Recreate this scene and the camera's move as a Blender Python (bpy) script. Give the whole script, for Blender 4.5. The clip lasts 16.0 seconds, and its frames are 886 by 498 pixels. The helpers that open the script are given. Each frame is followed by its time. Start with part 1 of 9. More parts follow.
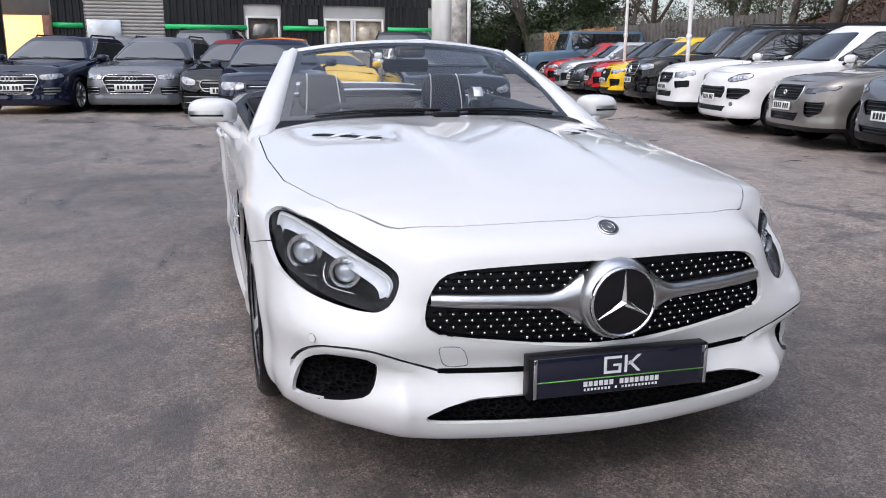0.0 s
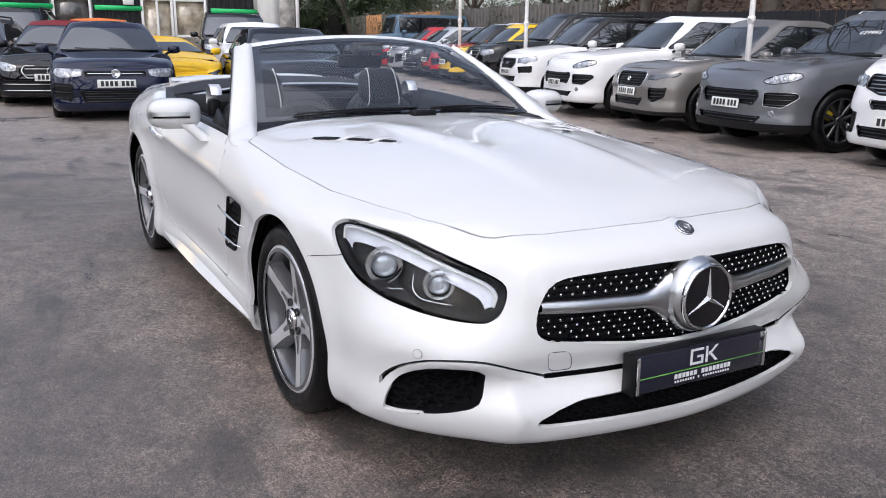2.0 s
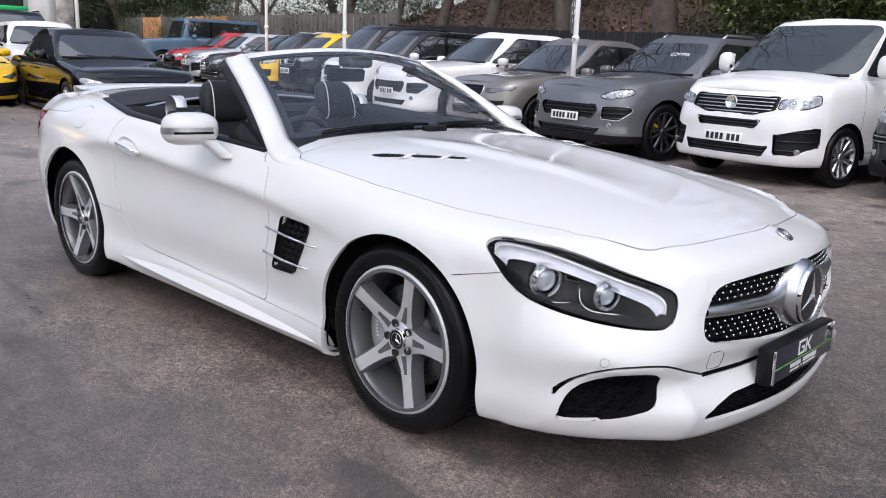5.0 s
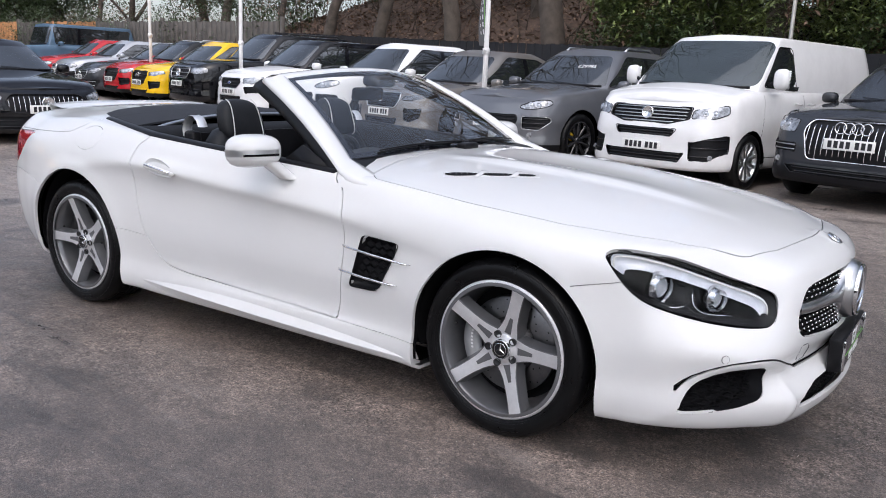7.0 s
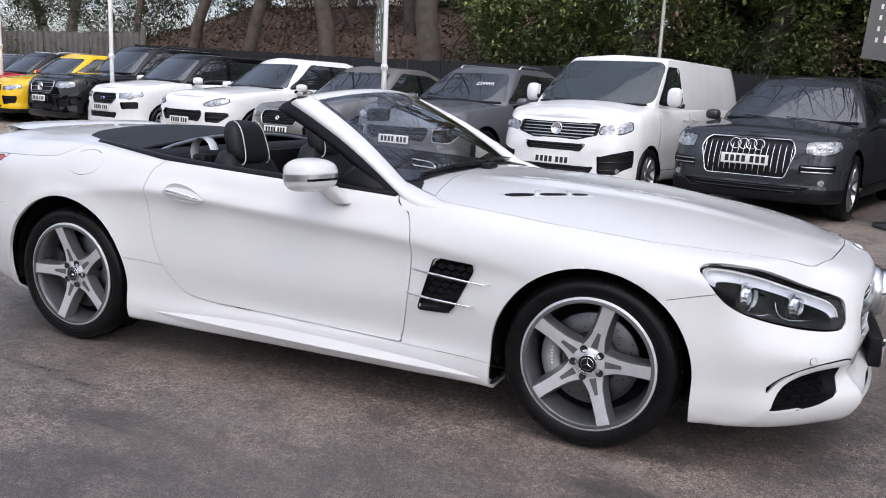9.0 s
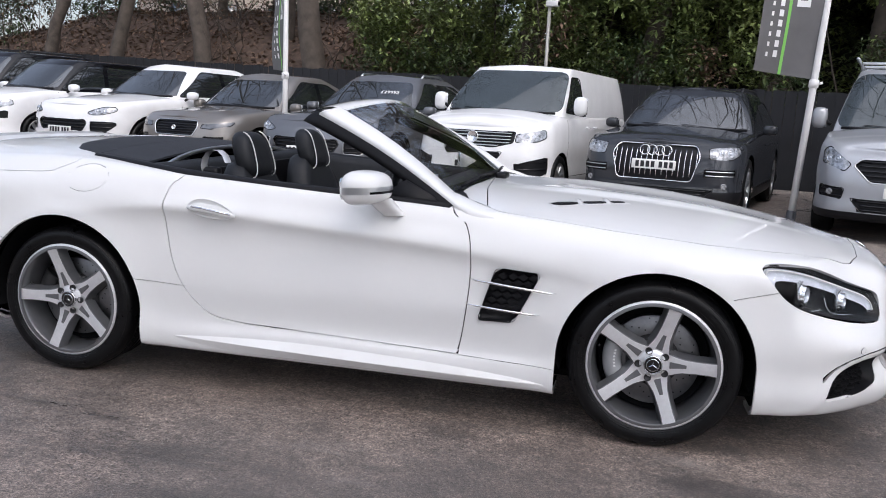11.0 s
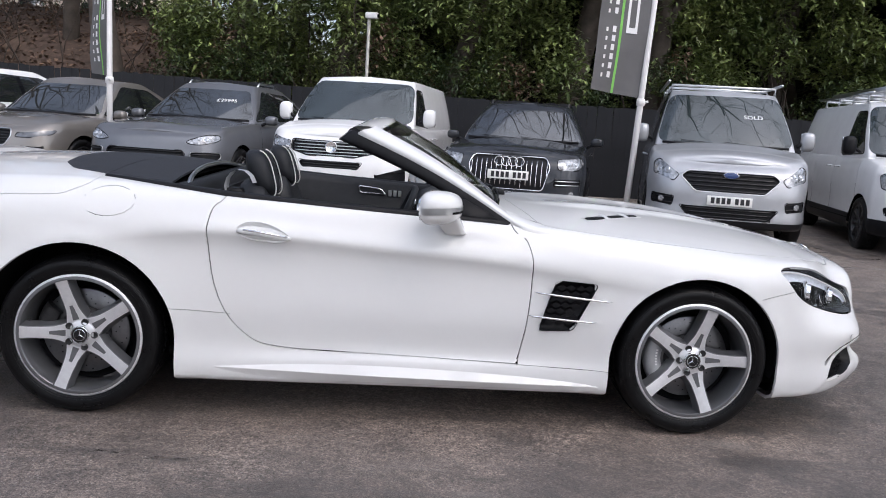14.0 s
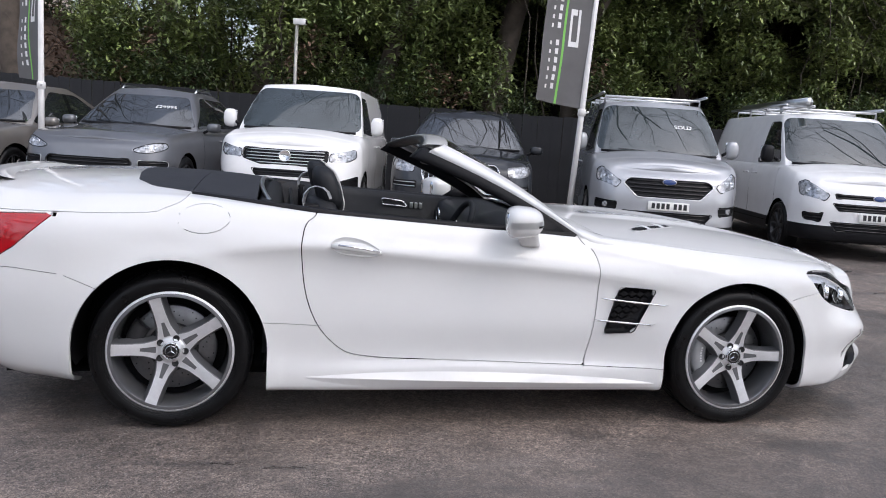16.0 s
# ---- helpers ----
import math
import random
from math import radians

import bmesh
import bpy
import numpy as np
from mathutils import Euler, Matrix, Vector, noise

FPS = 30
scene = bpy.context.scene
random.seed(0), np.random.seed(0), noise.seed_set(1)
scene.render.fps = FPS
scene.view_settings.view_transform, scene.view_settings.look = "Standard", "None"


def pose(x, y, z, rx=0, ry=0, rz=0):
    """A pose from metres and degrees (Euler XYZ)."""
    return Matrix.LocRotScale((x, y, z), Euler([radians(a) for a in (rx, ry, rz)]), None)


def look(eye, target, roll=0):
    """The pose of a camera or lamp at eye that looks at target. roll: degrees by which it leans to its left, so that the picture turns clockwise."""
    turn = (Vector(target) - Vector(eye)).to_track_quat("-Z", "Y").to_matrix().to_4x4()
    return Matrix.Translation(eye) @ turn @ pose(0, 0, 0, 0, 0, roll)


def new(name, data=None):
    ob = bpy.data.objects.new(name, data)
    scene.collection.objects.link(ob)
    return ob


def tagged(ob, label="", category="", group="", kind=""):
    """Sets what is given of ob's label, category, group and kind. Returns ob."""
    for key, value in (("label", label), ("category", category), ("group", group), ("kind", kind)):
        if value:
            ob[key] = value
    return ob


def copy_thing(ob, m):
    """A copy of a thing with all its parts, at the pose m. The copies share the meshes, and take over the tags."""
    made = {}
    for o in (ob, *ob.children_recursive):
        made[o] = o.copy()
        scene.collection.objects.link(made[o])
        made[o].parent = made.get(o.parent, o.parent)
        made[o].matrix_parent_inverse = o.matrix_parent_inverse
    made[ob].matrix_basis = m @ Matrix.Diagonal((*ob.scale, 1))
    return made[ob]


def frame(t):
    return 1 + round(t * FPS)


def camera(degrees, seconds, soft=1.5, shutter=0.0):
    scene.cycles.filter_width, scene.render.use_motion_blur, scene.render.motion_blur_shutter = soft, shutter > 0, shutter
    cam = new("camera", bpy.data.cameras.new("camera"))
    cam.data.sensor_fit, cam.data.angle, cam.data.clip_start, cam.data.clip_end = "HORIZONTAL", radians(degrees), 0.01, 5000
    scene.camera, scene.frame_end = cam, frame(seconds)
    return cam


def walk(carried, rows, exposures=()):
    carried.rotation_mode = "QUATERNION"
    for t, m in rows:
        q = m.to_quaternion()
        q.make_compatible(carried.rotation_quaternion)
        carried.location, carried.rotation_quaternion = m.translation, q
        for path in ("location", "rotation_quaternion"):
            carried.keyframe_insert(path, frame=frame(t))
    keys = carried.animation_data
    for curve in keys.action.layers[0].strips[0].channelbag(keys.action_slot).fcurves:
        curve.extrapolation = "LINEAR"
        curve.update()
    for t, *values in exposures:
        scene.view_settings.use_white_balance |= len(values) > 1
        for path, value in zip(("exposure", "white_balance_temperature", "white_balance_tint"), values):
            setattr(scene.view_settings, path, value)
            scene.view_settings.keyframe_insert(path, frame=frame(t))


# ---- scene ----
cam = camera(57.7, 16.0, soft=1.0)
PATH = [
    (0, (2.857, -1.054, 1.191), (0.991, -0.498, 0.735), 0.2),
    (0.5, (2.756, -1.18, 1.207), (0.931, -0.515, 0.733), 0.6),
    (1, (2.665, -1.326, 1.235), (0.885, -0.554, 0.75), 0.6),
    (1.5, (2.606, -1.532, 1.247), (0.881, -0.646, 0.754), 0.7),
    (2, (2.544, -1.756, 1.261), (0.865, -0.788, 0.765), 0.6),
    (2.5, (2.443, -1.864, 1.25), (0.808, -0.825, 0.752), 0.6),
    (3, (2.298, -1.996, 1.255), (0.717, -0.877, 0.755), 0.9),
    (3.5, (2.188, -2.122, 1.272), (0.658, -0.933, 0.774), 1.2),
    (4, (2.079, -2.327, 1.278), (0.623, -1.045, 0.792), 1.7),
    (4.2, (2.043, -2.417, 1.269), (0.61, -1.106, 0.791), 1.9),
    (6.3, (1.532, -3.092, 1.3), (0.363, -1.532, 0.851), 2.2),
    (6.5, (1.465, -3.187, 1.305), (0.323, -1.606, 0.863), 2.2),
    (7, (1.345, -3.296, 1.303), (0.257, -1.675, 0.869), 2.4),
    (7.5, (1.183, -3.381, 1.283), (0.162, -1.713, 0.866), 2.4),
    (8, (1.0, -3.458, 1.286), (0.053, -1.744, 0.879), 2.7),
    (8.5, (0.806, -3.578, 1.284), (-0.049, -1.813, 0.891), 2.7),
    (9, (0.603, -3.741, 1.302), (-0.163, -1.934, 0.917), 2.7),
    (11.3, (-0.271, -4.01, 1.276), (-0.633, -2.073, 0.932), 2.9),
    (11.5, (-0.35, -4.024, 1.277), (-0.661, -2.078, 0.937), 3.0),
    (12, (-0.535, -4.016, 1.267), (-0.75, -2.056, 0.932), 3.2),
    (12.5, (-0.736, -4.006, 1.279), (-0.852, -2.037, 0.95), 3.3),
    (13, (-0.959, -4.075, 1.276), (-0.98, -2.101, 0.958), 3.4),
    (13.5, (-1.186, -4.177, 1.291), (-1.127, -2.202, 0.981), 3.4),
    (14, (-1.341, -4.192, 1.272), (-1.204, -2.22, 0.97), 3.6),
    (14.5, (-1.539, -4.186, 1.268), (-1.328, -2.22, 0.97), 3.8),
    (15, (-1.703, -4.182, 1.272), (-1.429, -2.222, 0.987), 3.8),
    (15.5, (-1.929, -4.236, 1.278), (-1.59, -2.285, 0.997), 3.8),
    (16, (-2.167, -4.299, 1.29), (-1.764, -2.359, 1.013), 3.8),
]
walk(cam, [(t, look(eye, target, roll)) for t, eye, target, roll in PATH], [(0, 0.56, 6270, 13), (16, 0.56, 6270, 13)])

# ---------------------------------------------------------------- world and light
world = bpy.data.worlds.new("overcast_sky")
scene.world = world
world.use_nodes = True
wn = world.node_tree.nodes
wl = world.node_tree.links
sky = wn.new("ShaderNodeTexSky")
sky.sky_type = "NISHITA"
sky.sun_disc = False
sky.sun_elevation = radians(52)
sky.sun_rotation = radians(143)
sky.air_density, sky.dust_density, sky.ozone_density = 1.0, 3.0, 1.0
soft_cloud = wn.new("ShaderNodeHueSaturation")
soft_cloud.inputs["Saturation"].default_value = 0.62
cloud_coord = wn.new("ShaderNodeTexCoord")
cloud = wn.new("ShaderNodeTexNoise")
cloud.inputs["Scale"].default_value = 2.2
cloud.inputs["Detail"].default_value = 5
cloud_ramp = wn.new("ShaderNodeMapRange")
cloud_ramp.inputs["From Min"].default_value = 0.3
cloud_ramp.inputs["From Max"].default_value = 0.7
cloud_ramp.inputs["To Min"].default_value = 0.7
cloud_ramp.inputs["To Max"].default_value = 1.35
# an overcast sky is brighter overhead than at the horizon
cloud_height = wn.new("ShaderNodeSeparateXYZ")
overhead = wn.new("ShaderNodeMapRange")
overhead.inputs["To Min"].default_value = 0.95
overhead.inputs["To Max"].default_value = 1.2
cloud_both = wn.new("ShaderNodeMath")
cloud_both.operation = "MULTIPLY"
wl.new(cloud_coord.outputs["Generated"], cloud_height.inputs[0])
wl.new(cloud_height.outputs["Z"], overhead.inputs["Value"])
wl.new(overhead.outputs["Result"], cloud_both.inputs[1])
wl.new(cloud_ramp.outputs["Result"], cloud_both.inputs[0])
cloud_mix = wn.new("ShaderNodeVectorMath")
cloud_mix.operation = "SCALE"
wl.new(cloud_coord.outputs["Generated"], cloud.inputs["Vector"])
wl.new(cloud.outputs["Fac"], cloud_ramp.inputs["Value"])
wl.new(sky.outputs["Color"], soft_cloud.inputs["Color"])
wl.new(soft_cloud.outputs["Color"], cloud_mix.inputs[0])
wl.new(cloud_both.outputs[0], cloud_mix.inputs["Scale"])
wl.new(cloud_mix.outputs[0], wn["Background"].inputs["Color"])
wn["Background"].inputs["Strength"].default_value = 0.15
sun = new("sun", bpy.data.lights.new("sun", "SUN"))
sun.data.energy, sun.data.angle, sun.data.color = 1.25, radians(140), (1.0, 0.99, 0.98)
sun.matrix_world = look((5, -10, 8.5), (0, 0, 0))


# ---------------------------------------------------------------- materials
def mat(name, color, rough=0.5, metal=0.0, coat=0.0, coat_rough=0.03, vary=0.0, scale=8.0, bump=0.0, bump_scale=200.0,
        rough_vary=0.0, color2=None, trans=0.0, ior=1.5, island=0.0, spec=None, alpha=1.0):
    """A principled surface with two scales of variation in colour, gloss and relief."""
    m = bpy.data.materials.new(name)
    m.use_nodes = True
    n, l = m.node_tree.nodes, m.node_tree.links
    p = n["Principled BSDF"]
    c = (*color, 1) if len(color) == 3 else color
    p.inputs["Base Color"].default_value = c
    p.inputs["Roughness"].default_value = rough
    p.inputs["Metallic"].default_value = metal
    p.inputs["Coat Weight"].default_value = coat
    p.inputs["Coat Roughness"].default_value = coat_rough
    p.inputs["Transmission Weight"].default_value = trans
    p.inputs["IOR"].default_value = ior
    p.inputs["Alpha"].default_value = alpha
    if spec is not None:
        p.inputs["Specular IOR Level"].default_value = spec
    m.diffuse_color = c
    if vary or rough_vary or color2 or island:
        co = n.new("ShaderNodeTexCoord")
        no = n.new("ShaderNodeTexNoise")
        no.inputs["Scale"].default_value = scale
        no.inputs["Detail"].default_value = 8
        no.inputs["Roughness"].default_value = 0.62
        l.new(co.outputs["Object"], no.inputs["Vector"])
        ramp = n.new("ShaderNodeMapRange")
        ramp.inputs["From Min"].default_value, ramp.inputs["From Max"].default_value = 0.3, 0.7
        l.new(no.outputs["Fac"], ramp.inputs["Value"])
        if vary or color2:
            mix = n.new("ShaderNodeMix")
            mix.data_type = "RGBA"
            a = tuple(max(0, v * (1 - vary)) for v in c[:3]) + (1,)
            b = (*color2, 1) if color2 else tuple(min(1, v * (1 + vary)) for v in c[:3]) + (1,)
            mix.inputs[6].default_value, mix.inputs[7].default_value = a, b
            l.new(ramp.outputs["Result"], mix.inputs[0])
            out = mix.outputs[2]
            if island:
                geo = n.new("ShaderNodeNewGeometry")
                hs = n.new("ShaderNodeHueSaturation")
                mr = n.new("ShaderNodeMapRange")
                mr.inputs["To Min"].default_value, mr.inputs["To Max"].default_value = 1 - island, 1 + island
                l.new(geo.outputs["Random Per Island"], mr.inputs["Value"])
                l.new(mr.outputs["Result"], hs.inputs["Value"])
                l.new(out, hs.inputs["Color"])
                out = hs.outputs["Color"]
            l.new(out, p.inputs["Base Color"])
        if rough_vary:
            rr = n.new("ShaderNodeMapRange")
            rr.inputs["To Min"].default_value, rr.inputs["To Max"].default_value = max(0.02, rough - rough_vary), min(1, rough + rough_vary)
            l.new(ramp.outputs["Result"], rr.inputs["Value"])
            l.new(rr.outputs["Result"], p.inputs["Roughness"])
    if bump:
        co2 = n.new("ShaderNodeTexCoord")
        nb = n.new("ShaderNodeTexNoise")
        nb.inputs["Scale"].default_value = bump_scale
        nb.inputs["Detail"].default_value = 3
        bu = n.new("ShaderNodeBump")
        bu.inputs["Strength"].default_value = bump
        bu.inputs["Distance"].default_value = 0.004
        l.new(co2.outputs["Object"], nb.inputs["Vector"])
        l.new(nb.outputs["Fac"], bu.inputs["Height"])
        l.new(bu.outputs["Normal"], p.inputs["Normal"])
    return m


def glow(name, color, strength):
    m = mat(name, color, 0.4)
    p = m.node_tree.nodes["Principled BSDF"]
    p.inputs["Emission Color"].default_value = (*color, 1)
    p.inputs["Emission Strength"].default_value = strength
    return m


WHITE_PAINT = mat("white_pearl_paint", (0.75, 0.75, 0.742), 0.5, spec=0.1, coat=1.0, coat_rough=0.025, vary=0.012, scale=3, bump=0.015, bump_scale=900)
BLACK_GAP = mat("black_underseal", (0.007, 0.007, 0.008), 0.8, spec=0.1, vary=0.2, scale=30)
GLOSS_BLACK = mat("gloss_black", (0.006, 0.006, 0.008), 0.12,  vary=0.1, scale=20)
BLACK_PLASTIC = mat("black_plastic", (0.008, 0.008, 0.0095), 0.42, spec=0.2, vary=0.15, scale=40, bump=0.06, bump_scale=700)
GREY_PLASTIC = mat("grey_plastic", (0.045, 0.047, 0.052), 0.5, vary=0.15, scale=40, bump=0.06, bump_scale=600)
RUBBER = mat("tyre_rubber", (0.0045, 0.0045, 0.005), 0.34, spec=0.2, vary=0.25, scale=14, bump=0.08, bump_scale=400, rough_vary=0.12)
CHROME = mat("chrome", (0.78, 0.79, 0.8), 0.08, metal=1.0, vary=0.02, scale=20)
SATIN_SILVER = mat("satin_silver", (0.62, 0.63, 0.64), 0.28, metal=1.0, vary=0.03, scale=30)
MACHINED = mat("machined_alloy", (0.80, 0.805, 0.82), 0.30, metal=0.6, vary=0.05, scale=60, bump=0.03, bump_scale=900)
ALLOY_GREY = mat("grey_alloy_paint", (0.15, 0.153, 0.16), 0.30, metal=0.45, coat=0.5, vary=0.06, scale=25)
DARK_METAL = mat("dark_metal", (0.05, 0.05, 0.052), 0.45, metal=0.7, vary=0.2, scale=30)
DISC_STEEL = mat("disc_steel", (0.17, 0.17, 0.175), 0.4, metal=1.0, vary=0.12, scale=40)
CALIPER = mat("grey_caliper", (0.42, 0.43, 0.44), 0.4, metal=0.5, vary=0.05, scale=30)
LEATHER = mat("dark_grey_leather", (0.014, 0.015, 0.0175), 0.48, spec=0.25, vary=0.15, scale=25, bump=0.12, bump_scale=350)
FABRIC = mat("dark_grey_cover", (0.030, 0.032, 0.038), 0.75, spec=0.25, vary=0.12, scale=10, bump=0.1, bump_scale=800)
PIPING = mat("pale_piping", (0.62, 0.62, 0.6), 0.5, vary=0.05, scale=60)
GLASS = mat("clear_glass", (0.93, 0.96, 0.95), 0.0, trans=1.0, ior=1.002, coat=1.0, coat_rough=0.0)
TINT = mat("tinted_glass", (0.014, 0.017, 0.019), 0.03, coat=1.0, coat_rough=0.0, vary=0.1, scale=3)
LENS = mat("lamp_lens", (0.95, 0.97, 0.98), 0.01, trans=1.0, ior=1.002, coat=0.3, coat_rough=0.0)
GLASS.node_tree.nodes["Principled BSDF"].inputs["Coat IOR"].default_value = 1.7
TINT.node_tree.nodes["Principled BSDF"].inputs["Coat IOR"].default_value = 1.85
RED_LENS = mat("red_lens", (0.42, 0.008, 0.014), 0.1, coat=1.0, vary=0.1, scale=30)
PLATE_WHITE = mat("plate_white", (0.78, 0.78, 0.75), 0.35, vary=0.03, scale=30)
INK = mat("black_ink", (0.012, 0.012, 0.014), 0.4)
NAVY_PLATE = mat("navy_plate", (0.008, 0.010, 0.024), 0.15, coat=0.6, vary=0.05, scale=20)
WHITE_MARK = mat("white_mark", (0.78, 0.78, 0.78), 0.5)
GREEN_MARK = mat("green_mark", (0.16, 0.48, 0.07), 0.5)


# ---------------------------------------------------------------- mesh tools
from mathutils.bvhtree import BVHTree
from mathutils.kdtree import KDTree


def mesh_object(name, bm, material, parent=None, label="", smooth=True):
    me = bpy.data.meshes.new(name)
    bm.normal_update()
    bm.to_mesh(me)
    bm.free()
    if smooth:
        me.shade_smooth()
    if material:
        for m in (material if isinstance(material, (list, tuple)) else [material]):
            me.materials.append(m)
    ob = new(name, me)
    if parent:
        ob.parent = parent
    if label:
        ob["label"] = label
    return ob


def part(name, bm, material, parent, label="", smooth=True):
    return mesh_object(name, bm, material, parent, label, smooth)


def thing(name, label, category, at=None, group="", kind=""):
    """An empty at the base of a thing, which parents its parts."""
    ob = new(name)
    ob.empty_display_size = 0.2
    if at is not None:
        ob.matrix_world = at
    return tagged(ob, label, category, group, kind)


def hermite(xs, ys, q, mirror_first=False, mirror_last=False):
    """Smooth interpolation of ys (n or n x k) over xs at q."""
    xs = np.asarray(xs, float)
    ys = np.asarray(ys, float)
    d = np.zeros_like(ys)
    h = np.diff(xs)
    s = (ys[1:] - ys[:-1]) / (h if ys.ndim == 1 else h[:, None])
    for i in range(1, len(xs) - 1):
        w = h[i] / (h[i - 1] + h[i])
        d[i] = w * s[i - 1] + (1 - w) * s[i]
    d[0], d[-1] = s[0], s[-1]
    q = np.asarray(q, float)
    i = np.clip(np.searchsorted(xs, q, side="right") - 1, 0, len(xs) - 2)
    u = (q - xs[i]) / h[i]
    hi = h[i]
    if ys.ndim > 1:
        u, hi = u[:, None], hi[:, None]
    return ((2 * u ** 3 - 3 * u ** 2 + 1) * ys[i] + (u ** 3 - 2 * u ** 2 + u) * hi * d[i]
            + (-2 * u ** 3 + 3 * u ** 2) * ys[i + 1] + (u ** 3 - u ** 2) * hi * d[i + 1])


def closed_curve(points, steps=8):
    """A smooth closed outline through a few points."""
    p = np.array(points, float)
    n = len(p)
    out = []
    for i in range(n):
        p0, p1, p2, p3 = p[i - 1], p[i], p[(i + 1) % n], p[(i + 2) % n]
        for k in range(steps):
            t = k / steps
            out.append(0.5 * (2 * p1 + (p2 - p0) * t + (2 * p0 - 5 * p1 + 4 * p2 - p3) * t * t + (3 * p1 - p0 - 3 * p2 + p3) * t ** 3))
    return np.array(out)


def open_curve(points, steps=8):
    p = np.array(points, float)
    q = np.linspace(0, len(p) - 1, (len(p) - 1) * steps + 1)
    return hermite(np.arange(len(p)), p, q)


def rounded(points, r, steps=5):
    """A polygon with its corners rounded."""
    p = np.array(points, float)
    n = len(p)
    out = []
    for i in range(n):
        a, b, c = p[i - 1], p[i], p[(i + 1) % n]
        ra = min(r, 0.45 * np.linalg.norm(a - b), 0.45 * np.linalg.norm(c - b))
        s = b + (a - b) / np.linalg.norm(a - b) * ra
        e = b + (c - b) / np.linalg.norm(c - b) * ra
        for k in range(steps + 1):
            t = k / steps
            out.append((1 - t) ** 2 * s + 2 * t * (1 - t) * b + t * t * e)
    return np.array(out)


def inside_distance(poly, q):
    """Signed distance of the points q (n x 2) to a closed outline: negative inside."""
    poly = np.asarray(poly, float)
    q = np.asarray(q, float)
    # far from the outline the distance to its box is enough
    lo, hi = poly.min(axis=0) - 0.45, poly.max(axis=0) + 0.45
    near = ((q > lo) & (q < hi)).all(axis=1)
    if len(q) > 40 and not near.all():
        out = np.full(len(q), 0.45)
        if near.any():
            out[near] = inside_distance(poly, q[near])
        return out
    a = poly
    b = np.roll(poly, -1, axis=0)
    best = np.full(len(q), 1e9)
    inside = np.zeros(len(q), bool)
    for p0, p1 in zip(a, b):
        e = p1 - p0
        w = q - p0
        t = np.clip((w @ e) / max(e @ e, 1e-12), 0, 1)
        dd = np.hypot(w[:, 0] - t * e[0], w[:, 1] - t * e[1])
        best = np.minimum(best, dd)
        cond = (p0[1] > q[:, 1]) != (p1[1] > q[:, 1])
        xi = p0[0] + (q[:, 1] - p0[1]) / (e[1] if abs(e[1]) > 1e-12 else 1e-12) * e[0]
        inside ^= cond & (q[:, 0] < xi)
    return np.where(inside, -best, best)


def line_distance(line, q):
    """Distance of the points q (n x 2) to an open line."""
    line = np.asarray(line, float)
    best = np.full(len(q), 1e9)
    for p0, p1 in zip(line[:-1], line[1:]):
        e = p1 - p0
        w = q - p0
        t = np.clip((w @ e) / max(e @ e, 1e-12), 0, 1)
        best = np.minimum(best, np.linalg.norm(w - t[:, None] * e, axis=1))
    return best


def side_distance(line, q):
    """Distance of the points q to an open line, negative on its right."""
    line = np.asarray(line, float)
    best = np.full(len(q), 1e9)
    sign = np.ones(len(q))
    for p0, p1 in zip(line[:-1], line[1:]):
        e = p1 - p0
        w = q - p0
        t = np.clip((w @ e) / max(e @ e, 1e-12), 0, 1)
        d = np.linalg.norm(w - t[:, None] * e, axis=1)
        hit = d < best
        best = np.where(hit, d, best)
        sign = np.where(hit, np.where(e[0] * w[:, 1] - e[1] * w[:, 0] < 0, -1.0, 1.0), sign)
    return best * sign


def coords(bm):
    return np.fromiter((c for v in bm.verts for c in v.co[:]), float, len(bm.verts) * 3).reshape(-1, 3)


def cut(bm, f, reach=0.4):
    """Cut the faces of bm along f = 0 (f: n x 3 -> n)."""
    bm.verts.ensure_lookup_table()
    val = f(coords(bm))
    val = np.where(np.abs(val) < 1e-5, 1e-5, val)
    bm.edges.index_update()
    bm.faces.index_update()
    value = {v: val[i] for i, v in enumerate(bm.verts)}
    on = set()
    faces = set()
    near = np.abs(val) < reach
    if not (val < 0).any():
        return
    edges = {e for v, k in zip(bm.verts, near) if k for e in v.link_edges}
    for e in sorted((e for e in edges if (value[e.verts[0]] < 0) != (value[e.verts[1]] < 0)), key=lambda e: e.index):
        va, vb = e.verts
        faces.update(e.link_faces)
        w = abs(value[va]) / (abs(value[va]) + abs(value[vb]))
        w = min(max(w, 0.02), 0.98)
        _, nv = bmesh.utils.edge_split(e, va, w)
        on.add(nv)
    for fc in sorted(faces, key=lambda q: q.index):
        hit = [v for v in fc.verts if v in on]
        if len(hit) == 2:
            try:
                bmesh.utils.face_split(fc, hit[0], hit[1])
            except ValueError:
                pass


def centres(bm):
    bm.faces.ensure_lookup_table()
    return np.fromiter((c for fc in bm.faces for c in fc.calc_center_median()[:]), float, len(bm.faces) * 3).reshape(-1, 3)


def drop(bm, mask):
    bm.faces.ensure_lookup_table()
    gone = [bm.faces[i] for i in np.nonzero(mask)[0]]
    bmesh.ops.delete(bm, geom=gone, context="FACES")


def take(bm, mask):
    """A new bmesh with the faces of the mask; they leave bm."""
    bm.faces.ensure_lookup_table()
    out = bmesh.new()
    verts = {}
    for i in np.nonzero(mask)[0]:
        vs = []
        for v in bm.faces[i].verts:
            if v not in verts:
                verts[v] = out.verts.new(v.co)
            vs.append(verts[v])
        out.faces.new(vs)
    drop(bm, mask)
    return out


